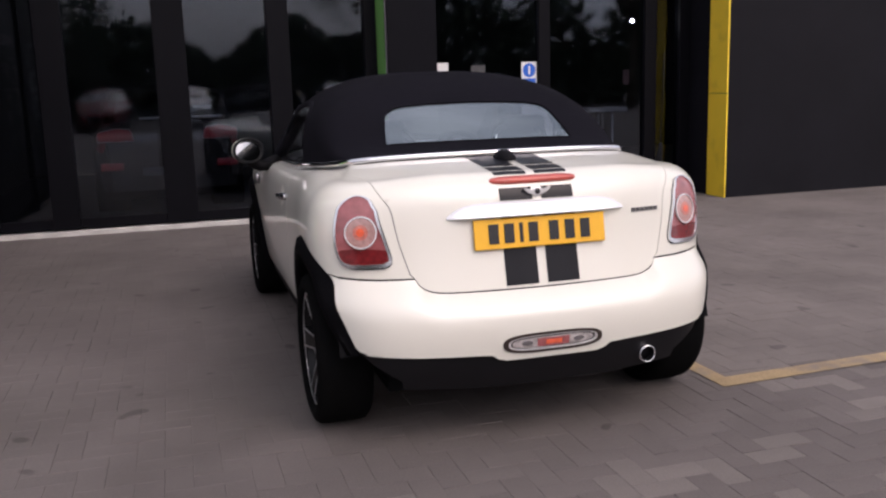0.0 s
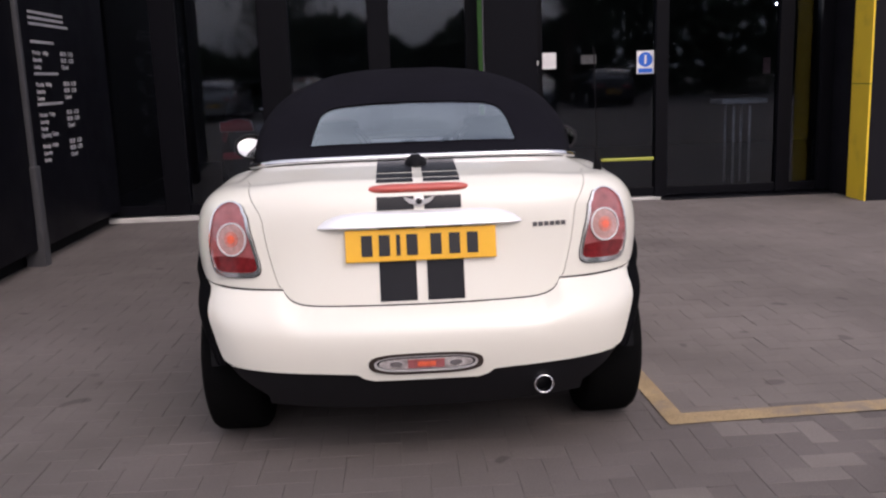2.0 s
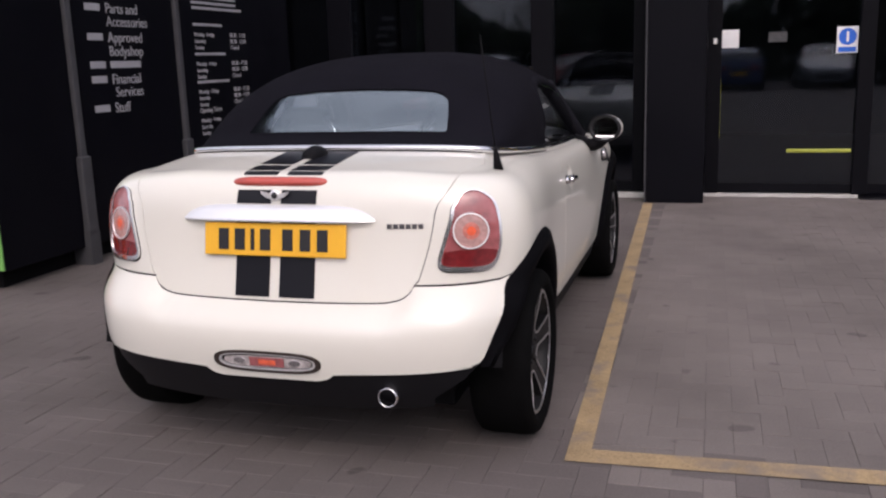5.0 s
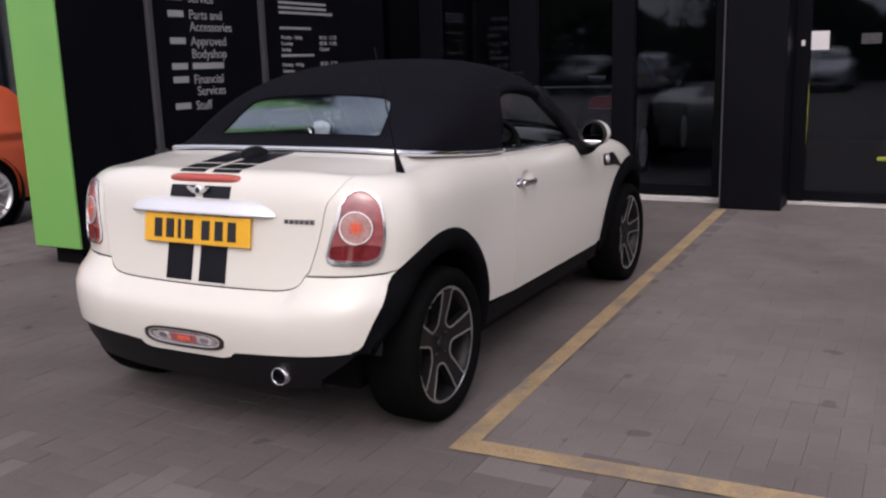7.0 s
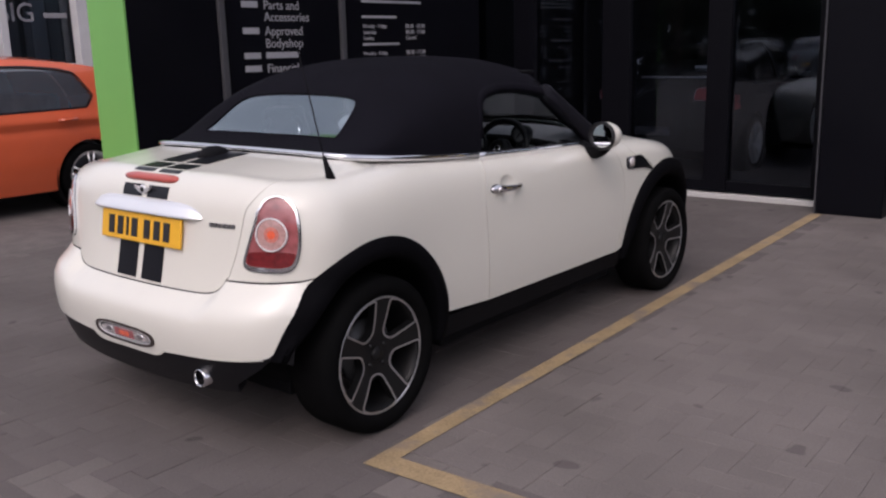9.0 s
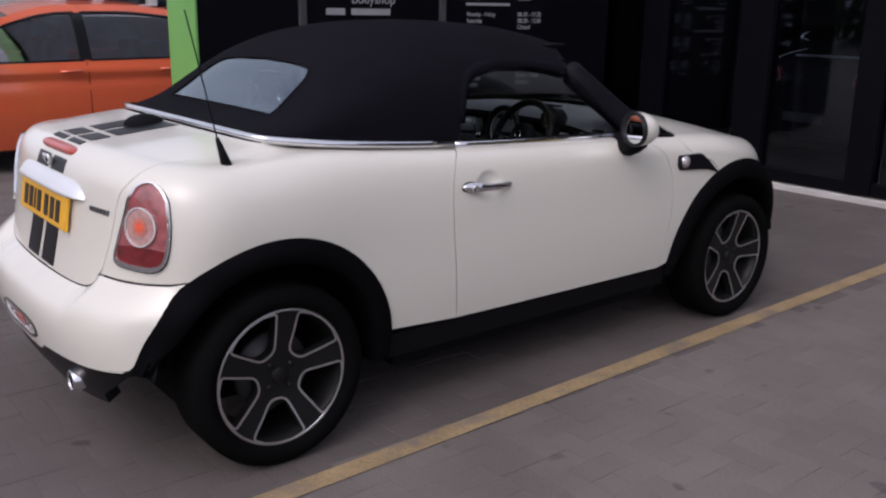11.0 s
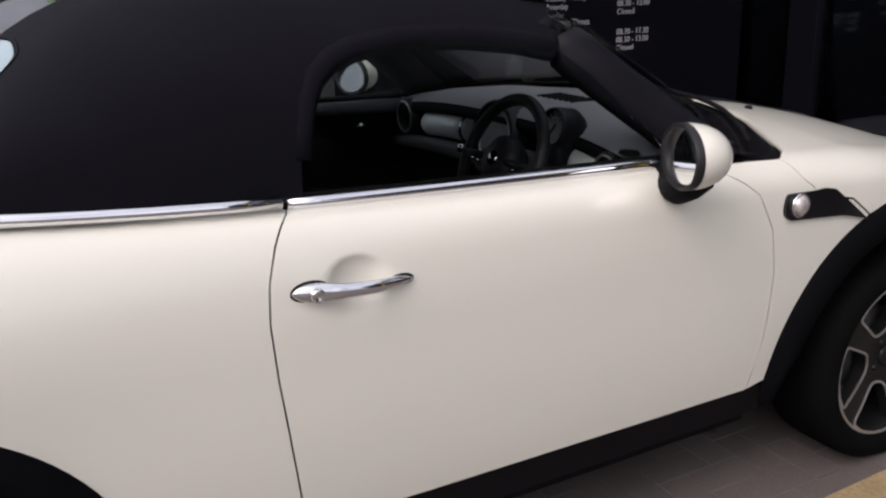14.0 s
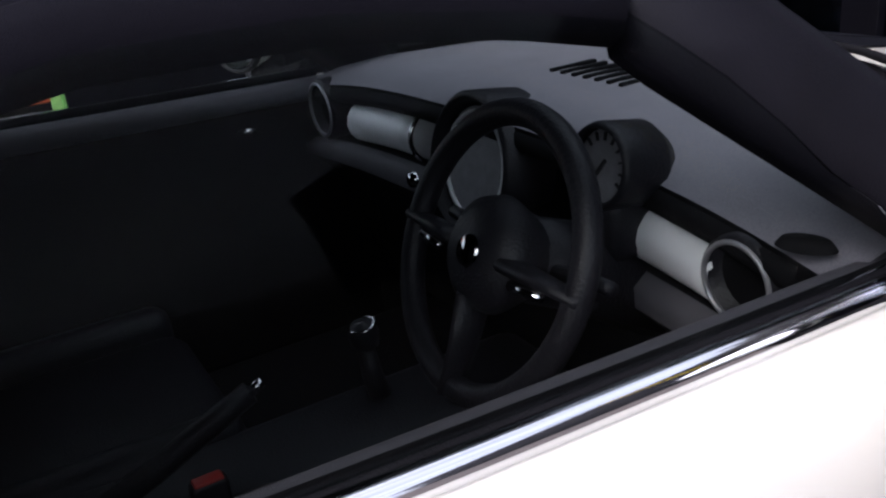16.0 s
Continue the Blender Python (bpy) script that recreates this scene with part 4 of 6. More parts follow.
def lay_roof(off=0.0):
    def at(y, v):
        s = 1.0
        t = v / RS
        if t > 1:
            t, s = 2 - t, -1.0
        p = roof(y, t)
        if off:
            e = 0.004
            n = (roof(min(y + e, 2.02), t) - roof(y - e, t)).cross(roof(y, min(1, t + e)) - roof(y, max(0, t - e)))
            if n.length > 1e-9:
                n = n.normalized()
                p = p + (n if n.dot(p - Vector((0, 1.3, 0.8))) > 0 else -n) * off
        p.x *= s
        return p
    return at


REAR_WIN = [(0.622, t_of_x(0.425, 0.622) * RS), (0.70, t_of_x(0.412, 0.70) * RS), (0.832, t_of_x(0.375, 0.832) * RS), (0.845, t_of_x(0.18, 0.845) * RS), (0.85, RS)]
REAR_WIN += [(y, 2 * RS - v) for y, v in reversed(REAR_WIN[:-1])]
REAR_WIN = rounded(REAR_WIN, [0.02, 0.0, 0.07, 0, 0, 0, 0.07, 0.0, 0.02], 5)
WINDOW_TOP = [(1.255, 0.0), (1.262, t_of_z(1.10, 1.262)), (1.275, t_of_z(1.165, 1.275)), (1.31, t_of_z(1.212, 1.31)), (1.38, t_of_z(1.246, 1.38)), (1.5, t_of_z(1.268, 1.5)), (1.65, t_of_z(1.264, 1.65)), (1.78, t_of_z(1.245, 1.78)), (1.86, t_of_z(1.222, 1.86))]
ROOF_OUT = [(0.447, 0.0), (1.0, 0.0)] + [(y, t * RS) for y, t in WINDOW_TOP] + [(1.90, t_of_x(0.56, 1.9) * RS), (1.97, t_of_x(0.4, 1.97) * RS), (1.995, RS)]
ROOF_OUT += [(y, 2 * RS - v) for y, v in reversed(ROOF_OUT[:-1])]
soft_top = part("soft_top", panel(ROOF_OUT, lay_roof(), 0.03, [REAR_WIN], lip=0.02, centre=(0, 1.3, 0.9)), FABRIC, car, "black canvas folding roof")
part("rear_window", panel(shrink(REAR_WIN, 0.001), lay_roof(-0.003), 0.04, lip=0.004, centre=(0, 1.3, 0.9)), REAR_GLASS, car, "heated glass rear window")
part("window_seal", panel(shrink(REAR_WIN, -0.005), lay_roof(0.002), 0.03, [shrink(REAR_WIN, 0.004)], lip=0.005, centre=(0, 1.3, 0.9)), FABRIC, soft_top)
# roof lining, so that the sky does not show through the weave
LINING = [(0.56, 0.03)] + [(1.0, 0.02), (1.22, 0.03)] + [(y, t * RS + 0.01) for y, t in WINDOW_TOP[2:]] + [(1.93, t_of_x(0.5, 1.93) * RS), (1.98, RS)]
LINING += [(y, 2 * RS - v) for y, v in reversed(LINING[:-1])]
part("roof_lining", panel(LINING, lay_roof(-0.018), 0.07, [shrink(REAR_WIN, -0.004)], lip=0, centre=(0, 1.3, 0.9)), DARK, soft_top)

# side glass
def door_glass():
    low = [(1.262, 0.01), (1.5, 0.005), (1.9, 0.005), (2.14, 0.005)]
    out = low + [(2.03, t_of_z(1.06, 2.0)), (1.94, t_of_z(1.15, 1.94)), (1.86, t_of_z(1.215, 1.86))] + list(reversed(WINDOW_TOP[1:-1]))
    def at(y, v):
        yy = min(y, 2.019)
        p = roof(yy, min(1.0, v / RS))
        p.y = y
        return p
    return panel([(y, t * RS) for y, t in out], at, 0.05, lip=0.003, centre=(0, 1.5, 0.9))


for ob in both("side_window", door_glass, SIDE_GLASS, "clear door glass"):
    ob.visible_shadow = False


def screen(u, v):
    """u across, -1 to 1; v from 0 at the base to 1 at the header."""
    base = Vector((0.705 * u, 2.615 - 0.317 * u * u, 0.996 - 0.055 * u * u))
    head = Vector((0.575 * u, 2.0 - 0.108 * u * u, 1.345 - 0.083 * u * u))
    p = base.lerp(head, v)
    bow = 0.03 * math.sin(v * math.pi) * (1 - u * u)
    return p + Vector((0, bow, bow))


def roof_rail():
    return tube([roof(y, t_of_z(z - 0.006, y)) + Vector((-0.016, 0, -0.004)) for y, z in ((1.262, 1.06), (1.27, 1.11), (1.285, 1.16), (1.31, 1.20), (1.35, 1.228), (1.40, 1.245), (1.5, 1.258), (1.65, 1.255), (1.78, 1.238), (1.86, 1.219))] + [screen(1.0, v) + Vector((-0.012, -0.028, -0.016)) for v in (0.93, 0.86, 0.78)], 0.024, 10, 0.03, flat=0.9)


both("roof_rail", roof_rail, FABRIC, "black padded rail over the window", soft_top)


# windscreen, its frame and header
part("windscreen", panel([(-0.95, 0.03), (0.95, 0.03), (0.95, 0.96), (-0.95, 0.96)], screen, 0.08, lip=0.004, outward=Vector((0, 1, 0.6))), SCREEN_GLASS, car).visible_shadow = False


def pillar_bar():
    bm = bmesh.new()
    rows = []
    for k in range(13):
        v = -0.03 + 0.94 * k / 12
        p = screen(1.0, v)
        w = 2.3 - 1.2 * ease(v, 0.72, 0.91)
        rows.append([bm.verts.new(p + Vector((d[0], d[1] * w if d[1] < 0 else d[1], d[2]))) for d in ((0.012, 0.030, 0.012), (0.020, 0.0, 0.012), (0.016, -0.045, -0.004), (-0.012, -0.052, -0.014), (-0.045, -0.02, -0.012), (-0.055, 0.018, 0.004), (-0.02, 0.034, 0.014))])
    for a, b in zip(rows, rows[1:]):
        for i in range(7):
            bm.faces.new((a[i - 1], a[i], b[i], b[i - 1]))
    bm.faces.new(rows[0]), bm.faces.new(rows[-1])
    bmesh.ops.recalc_face_normals(bm, faces=bm.faces)
    return bm


both("windscreen_pillar", pillar_bar, PILLAR_BLACK, "black windscreen pillar")
part("windscreen_header", tube([screen(u / 10, 0.99) + Vector((0, -0.022, -0.012)) for u in range(-10, 11)], 0.03, 10, flat=0.6), PLASTIC, car)
for s in (-1, 1):
    strip = [(0.80 * s, 0.0), (0.98 * s, 0.0), (0.98 * s, 0.97), (0.91 * s, 0.97)]
    part("screen_border", panel(strip, lambda u, v: screen(u, v) + Vector((0, 0.003, 0.003)), 0.05, lip=0.002, outward=Vector((0, 1, 0.6))), BLACK_GLOSS, car, "black windscreen border")
part("screen_border", panel([(-0.80, 0.0), (0.80, 0.0), (0.82, 0.10), (-0.82, 0.10)], lambda u, v: screen(u, v) + Vector((0, 0.003, 0.003)), 0.05, lip=0.002, outward=Vector((0, 1, 0.6))), BLACK_GLOSS, car, "black windscreen border")
BONNET_EDGE = [hull(A1 + y - Y1, h) for y, h in ((2.755, 2.99), (2.72, 2.61), (2.66, 2.35), (2.58, 2.15), (2.52, 1.97), (2.475, 1.85))]


def cowl_at(u, v):
    """From the foot of the screen (v 0) to under the bonnet's edge (v 1)."""
    p = screen(u, 0.03) + Vector((0, 0.004, 0.004))
    xs = [q.x for q in BONNET_EDGE]
    x = min(abs(u) * 0.74, xs[-1])
    q = Vector((math.copysign(x, u), float(np.interp(x, xs, [q.y for q in BONNET_EDGE])) + 0.012, float(np.interp(x, xs, [q.z for q in BONNET_EDGE])) - 0.009))
    return p.lerp(q, v)


part("cowl", panel([(-1.0, 0.0), (1.0, 0.0), (1.0, 1.0), (-1.0, 1.0)], cowl_at, 0.1, lip=0.01, outward=Vector((0, 0.5, 1))), COWL_BLACK, car, "glossy black cowl")
CORNER = [fh(A1 + y - Y1, h) for y, h in ((2.20, 1.80), (2.32, 1.79), (2.44, 1.70), (2.49, 1.76), (2.52, 1.96), (2.55, 2.12), (2.36, 2.25), (2.20, 2.15))]
both("pillar_foot", lambda: panel(CORNER, lay(-0.005), 0.03, lip=0.01), COWL_BLACK, "black trim at the pillar's foot")


def wiper(u0, u1, v0, v1):
    return tube([cowl_at(u0 + (u1 - u0) * k / 8, v0 + (v1 - v0) * k / 8) + Vector((0, 0.0, 0.012)) for k in range(9)], 0.007, 6)


part("wiper", wiper(-0.05, 0.93, 0.75, 0.45), PLASTIC, car)
part("wiper", wiper(-0.80, -0.08, 0.5, 0.7), PLASTIC, car)
for s in (-1, 1):
    part("washer_jet", move(lathe([(0.0, 0.012), (0.010, 0.010), (0.014, 0.0)], 10, "z"), Matrix.Translation((s * 0.276, 2.838, 0.945))), PLASTIC, car)

# chrome belt line: round the roof well and along the doors
def rim_at(a):
    p = inner_edge(a)
    p.x = max(p.x, well_x(p.y) + 0.006) if p.y > 0.52 else p.x
    return p


belt_right = [rim_at(A1 + y - Y1) for y in (1.2125, 1.1, 0.95, 0.8, 0.7, 0.6, 0.5, 0.4)]
belt_tail = [rim_at(A1 - 0.05 * k) for k in range(1, int(A1 / 0.05))]
full = belt_right + belt_tail
well_line = full + [Vector((-p.x, p.y, p.z)) for p in reversed(full)]
part("belt_trim", tube([p + Vector((0.008 * p.x / 0.6, -0.005, 0.009)) for p in well_line], 0.0130, 10), CHROME, car, "chrome trim round the roof")
both("belt_trim", lambda: tube([inner_edge(A1 + 1.2205 - Y1 + 0.91 * k / 14) + Vector((0.006, 0, 0.002)) for k in range(15)], 0.0135, 10), CHROME, "chrome window trim")
both("trim_joint", lambda: tube([inner_edge(A1 + y - Y1) + Vector((0.006, 0, 0.003)) for y in (1.2115, 1.2165, 1.2215)], 0.0125, 8), PLASTIC, "black rubber trim joint")
both("window_seal", lambda: tube([inner_edge(A1 + 1.228 - Y1 + 0.9 * k / 14) + Vector((-0.010, 0, 0.008)) for k in range(15)], 0.010, 6), PLASTIC)

# ---- tail ----
bezel_out, bezel_in = LAMP, shrink(LAMP, 0.009)
for s in (1, -1):
    def side_of(bm):
        return bm if s > 0 else flip(bm)
    lamp = part("tail_lamp", side_of(panel(shrink(LAMP, 0.008), lay(0.004), 0.02, lip=0.015)), RED_LENS, car, "red tail lamp in a chrome bezel")
    part("bezel", side_of(panel(bezel_out, lay(0.010), 0.02, [bezel_in], lip=0.014)), LAMP_CHROME, lamp, "bright chrome bezel")
    # black outline paints in the shadow gap round the bezel
    part("gasket", side_of(panel(shrink(LAMP, -0.002), lay(0.0015), 0.02, [shrink(LAMP, 0.003)], lip=0.004)), DARK, lamp, "thin black outline painted as a shadow gap")
    low_lens = [fh(a, h) for a, h in ((0.566, 0.718), (0.655, 0.714), (0.738, 0.724), (0.744, 0.795), (0.70, 0.803), (0.62, 0.803), (0.562, 0.795))]
    part("lower_lens", side_of(panel(rounded(low_lens, 0.008, 2), lay(0.0065), 0.02, lip=0.004)), DEEP_LENS, lamp, "deep red lower lens")
    cu, cv = fh(0.652, 0.888)

    def disc(r0, r1, off):
        ring = lambda r: [(cu + 1.02 * r * math.cos(2 * math.pi * k / 28), cv + r * math.sin(2 * math.pi * k / 28) * VS / (shoulder_z(cu) - FLOOR)) for k in range(28)]
        return side_of(panel(ring(r1), lay(off), 0.015, [ring(r0)] if r0 else [], lip=0.006))
    part("lamp_ring", disc(0.0535, 0.058, 0.013), SATIN, lamp)
    part("lamp_face", disc(0.0, 0.0535, 0.009), PINK_LENS, lamp, "rose reversing lens")
    part("lamp_halo", disc(0.0, 0.027, 0.0105), HALO_LENS, lamp, "soft red reflector")
    part("lamp_core", disc(0.0, 0.0145, 0.012), RED_BRIGHT, lamp)

# plate: bars in place of its characters
plate = part("number_plate", boxes((-0.26, 0.26, -0.006, 0.006, -0.0555, 0.0555), bevel=0.004), PLATE, car, "yellow number plate with dark bars", smooth=False)
TILT_PLATE = pose(0, -0.022, 0.794, -9.5)
plate.data.transform(TILT_PLATE)
for x in (-0.1855, -0.125, -0.0775, -0.03, 0.052, 0.116, 0.178):
    w = 0.007 if x == -0.0775 else 0.019
    bar = boxes((x - w, x + w, -0.009, -0.0055, -0.036, 0.036))
    part("character_bar", move(bar, TILT_PLATE), INK, plate, smooth=False)

# stripes
def stripe(x0, x1, h0, h1, n=6):
    flat = []
    for k in range(n + 1):
        h = h0 + (h1 - h0) * k / n
        flat.append(h)
    pts = [(stripe_a(x0, h), h * VS) for h in flat] + [(stripe_a(x1, h), h * VS) for h in reversed(flat)]
    return panel(pts, lay(0.0025), 0.03, lip=0.002)


def stripe_a(x, h):
    """Where round the tail the skin at h is x from the middle."""
    lo, hi = 0.0, A1
    for _ in range(30):
        mid = (lo + hi) / 2
        if hull(mid, h).x < x:
            lo = mid
        else:
            hi = mid
    return lo


H = lambda z: (z - FLOOR) / (0.90 - FLOOR)
for h0, h1 in ((H(0.603), H(0.875)), (1.06, 1.32), (1.70, 1.84), (1.925, 2.16), (2.235, 2.88)):
    both("stripe", lambda: stripe(0.018, 0.146, h0, h1), STRIPE, "black vinyl stripe", boot)

# bonnet stripes
def bonnet_strip(x0, x1):
    return panel([(2.68, x0), (3.30, x0), (3.30, x1), (2.68, x1)], lambda y, x: Vector((x, y, bonnet_height(x, y) + 0.004)), 0.06, lip=0.002, outward=Vector((0, 0, 1)))


def bonnet_height(x, y):
    half = top_x(y) if y < Y2 else 0.665
    zt = belt_z(y) - 0.012 if y < Y2 else 0.91 - 0.10 * ((y - Y2) / 0.65) ** 2
    t = 1 - x / half
    return zt + (crown_z(y) - zt) * math.sin(t * math.pi / 2)


both("stripe", lambda: bonnet_strip(0.018, 0.146), STRIPE, "black vinyl bonnet stripe")

# chrome handle bar, brake lamp, badge, lettering bars
bm = bmesh.new()
rows = []
for k in range(49):
    u = -1 + 2 * k / 48
    x = 0.353 * u
    tall = 0.010 + 0.044 * max(0.0, 1 - abs(u) ** 7)
    deep = 0.012 + 0.026 * (1 - abs(u) ** 8)
    y = tail_body(0.87) + corner(NR, a_of_x(abs(x), 0.87))[1] * 0.35 + 0.004
    rows.append([bm.verts.new((x, y + dy * deep, 0.856 + dz * tall)) for dy, dz in ((0.35, 1.0), (-0.1, 0.94), (-0.5, 0.62), (-0.85, 0.25), (-1.0, 0.08), (-0.98, 0.0), (-0.4, -0.03), (0.3, 0.0))])
for a, b in zip(rows, rows[1:]):
    for i in range(7):
        bm.faces.new((a[i], a[i + 1], b[i + 1], b[i]))
bmesh.ops.recalc_face_normals(bm, faces=bm.faces)
part("boot_handle", bm, SATIN, boot, "bright satin boot handle bar")
bm = bmesh.new()
rows = []
for k in range(33):
    u = -1 + 2 * k / 32
    fat = max(0.0, 1 - abs(u) ** 6) ** 0.5
    x = 0.178 * u
    a = a_of_x(abs(x), 0.89)
    c = hull(a, 1.50)
    rows.append([bm.verts.new((x, c.y + dy * (0.15 + 0.85 * fat) + 0.01, c.z + dz * (0.1 + 0.9 * fat))) for dy, dz in ((0.03, 0.016), (-0.004, 0.016), (-0.022, 0.010), (-0.026, 0.0), (-0.022, -0.011), (0.0, -0.015), (0.02, -0.015))])
for a, b in zip(rows, rows[1:]):
    for i in range(6):
        bm.faces.new((a[i], a[i + 1], b[i + 1], b[i]))
bmesh.ops.recalc_face_normals(bm, faces=bm.faces)
part("brake_lamp", bm, material("brake_lamp_red", (0.46, 0.075, 0.055), 0.3, coat=0.4, vary=0.08, scale=30), boot, "red high brake lamp")
bm = lathe([(0.0, -0.004), (0.016, -0.003), (0.019, 0.0), (0.016, 0.004)], 20, "y")
badge = part("badge", move(bm, Matrix.Translation((0, 0.004, 0.940))), SATIN, boot, "winged chrome badge")
for s in (-1, 1):
    bm = prism([(0.014 * s, 0.004), (0.052 * s, 0.014), (0.047 * s, 0.005), (0.034 * s, -0.006), (0.014 * s, -0.013)], -0.003, 0.006, "y")
    part("wing", move(bm, Matrix.Translation((0, 0.004, 0.940))), SATIN, badge, smooth=False)
part("badge_centre", move(lathe([(0.0, -0.0055), (0.011, -0.005), (0.012, 0.0)], 16, "y"), Matrix.Translation((0, 0.004, 0.940))), INK, badge, "dark centre")
DARK_CHROME = material("dark_chrome_lettering", (0.16, 0.16, 0.165), 0.3, metal=0.6)
for k in range(6):
    x = 0.393 + k * 0.0205
    p = skin(a_of_x(x, 0.842), 0.842)
    part("lettering_bar", boxes((x, x + 0.015, p.y - 0.004, p.y + 0.004, 0.834, 0.849)), DARK_CHROME, boot, smooth=False)

# aerial dome on the deck and whip aerial
bm = bmesh.new()
bmesh.ops.create_uvsphere(bm, u_segments=20, v_segments=12, radius=1.0)
bmesh.ops.delete(bm, geom=[v for v in bm.verts if v.co.z < -0.05], context="VERTS")
for v in bm.verts:
    v.co = Vector((v.co.x * 0.043, v.co.y * 0.075, v.co.z * 0.040))
part("aerial_dome", move(bm, Matrix.Translation((0, 0.345, 1.033))), PLASTIC, boot, "black plastic dome")
whip = part("aerial", tube([(0.693, 0.335, 0.972), (0.690, 0.322, 1.02), (0.687, 0.307, 1.07)], 0.020, 10, 0.006), PLASTIC, car, "thin black whip aerial")
part("whip", tube([(0.687, 0.309, 1.06), (0.674, 0.275, 1.25), (0.660, 0.24, 1.44)], 0.0024, 6), PLASTIC, whip)

# rear fog lamp cluster
def ring_shape(w, h, z=0.398):
    return pill(w, h, z)


GREY_TRIM = material("dark_bronze_trim", (0.07, 0.055, 0.048), 0.3, metal=0.6, vary=0.15)
fog = part("fog_lamp", panel(FOG, mirrored(bumper_lay(0.004)), 0.02, [ring_shape(0.176, 0.029, 0.404)], lip=0.02), GREY_TRIM, car, "oval rear lamp cluster in grey trim")
part("bezel", panel(ring_shape(0.178, 0.031, 0.404), mirrored(bumper_lay(0.003)), 0.02, [ring_shape(0.168, 0.0245, 0.405)], lip=0.02), SATIN, fog, "bright inner bezel")
part("bezel", panel(ring_shape(0.169, 0.0255, 0.405), mirrored(bumper_lay(-0.003)), 0.02, [ring_shape(0.158, 0.019, 0.404)], lip=0.01), DARK, fog)
part("clear_lens", panel(ring_shape(0.160, 0.020, 0.404), mirrored(bumper_lay(-0.002)), 0.02, lip=0.004), CLEAR_LENS, fog, "clear lens")
part("red_lens", panel([(u, bz(0.1, z)[1]) for u, z in ((-0.064, 0.3875), (0.064, 0.3875), (0.064, 0.4185), (-0.064, 0.4185))], mirrored(bumper_lay(0.001)), 0.02, lip=0.004), RED_LENS, fog, "red fog lens")
part("fog_reflector", panel([(u, bz(0.1, z)[1]) for u, z in ((-0.030, 0.394), (0.034, 0.394), (0.034, 0.411), (-0.030, 0.411))], mirrored(bumper_lay(0.0022)), 0.02, lip=0.003), RED_BRIGHT, fog, "bright red reflector")
for s in (-1, 1):
    part("lamp_bulb", panel([(s * 0.104 + 0.022 * math.cos(k * 0.393), bz(0.1, 0.404 + 0.010 * math.sin(k * 0.393))[1]) for k in range(16)], mirrored(bumper_lay(0.001)), 0.02, lip=0.003), CHROME, fog, "chrome reflector")

pipe = part("tailpipe", move(lathe([(0.028, 0.12), (0.028, 0.004), (0.031, 0.0), (0.035, 0.004), (0.035, 0.04)], 28, "y"), Matrix.Translation((0.408, -0.105, 0.295))), CHROME, car, "chrome tailpipe")
part("pipe_bore", move(lathe([(0.0, 0.06), (0.0278, 0.06), (0.0278, 0.0)], 20, "y"), Matrix.Translation((0.408, -0.098, 0.295))), DARK, pipe)
part("silencer_pipe", move(lathe([(0.034, 0.035), (0.033, 0.30)], 20, "y"), Matrix.Translation((0.408, -0.105, 0.295))), DARK, pipe)

# ---- doors' fittings ----
HANDLE_HALF = spline((0, 0.0015), (0.03, 0.009), (0.09, 0.0155), (0.18, 0.0190), (0.28, 0.0175), (0.42, 0.0140), (0.66, 0.0128), (0.82, 0.0112), (0.93, 0.0085), (1, 0.0015))
HANDLE_OUT = spline((0, 0.003), (0.18, 0.011), (0.36, 0.021), (0.62, 0.024), (0.82, 0.014), (1, 0.003))
for d, s in zip(doors, (1, -1)):
    bm = bmesh.new()
    rows = []
    for k in range(33):
        u = k / 32
        y = 1.184 + 0.240 * u
        half = HANDLE_HALF(u)
        x = half_width(y, 0.835) + HANDLE_OUT(u)
        rows.append([bm.verts.new((x + (0.55 * half + 0.002) * math.cos(2 * math.pi * j / 14), y, 0.836 - 0.013 * u + half * math.sin(2 * math.pi * j / 14))) for j in range(14)])
    for a, b in zip(rows, rows[1:]):
        for j in range(14):
            bm.faces.new((a[j - 1], a[j], b[j], b[j - 1]))
    bm.faces.new(rows[0]), bm.faces.new(rows[-1])
    bmesh.ops.recalc_face_normals(bm, faces=bm.faces)
    grip = part("door_handle", bm if s > 0 else flip(bm), CHROME, d, "chrome door handle")
    for y0, ry, rz, z0 in ((1.221, 0.0390, 0.0200, 0.8340), (1.402, 0.025, 0.0118, 0.8235)):
        pad = lathe([(0.0, 0.004), (0.86, 0.0035), (1.0, 0.001), (1.0, -0.006)], 28, "x")
        slope = math.atan2(half_width(y0 - 0.03, z0) - half_width(y0 + 0.03, z0), 0.06)
        move(pad, Matrix.Translation((half_width(y0, z0), y0, z0)) @ Matrix.Rotation(slope, 4, "Z") @ Matrix.Diagonal((1, ry, rz, 1)))
        part("handle_gasket", pad if s > 0 else flip(pad), PLASTIC, grip, "black rubber gasket")
    if s > 0:
        ring = lathe([(0.0, 0.003), (0.006, 0.003), (0.009, 0.006), (0.012, 0.006), (0.0135, 0.002), (0.0135, -0.006)], 22, "x")
        part("lock", move(ring, Matrix.Translation((half_width(1.232, 0.834) + 0.0235, 1.226, 0.833)) @ pose(0, 0, 0, 0, 8, 0)), CHROME, grip, "round door lock")


# door mirrors: a round head turned to the driver
HEAD = Matrix.Translation((0.862, 2.022, 0.994)) @ pose(0, 0, 0, 0, 0, -18)


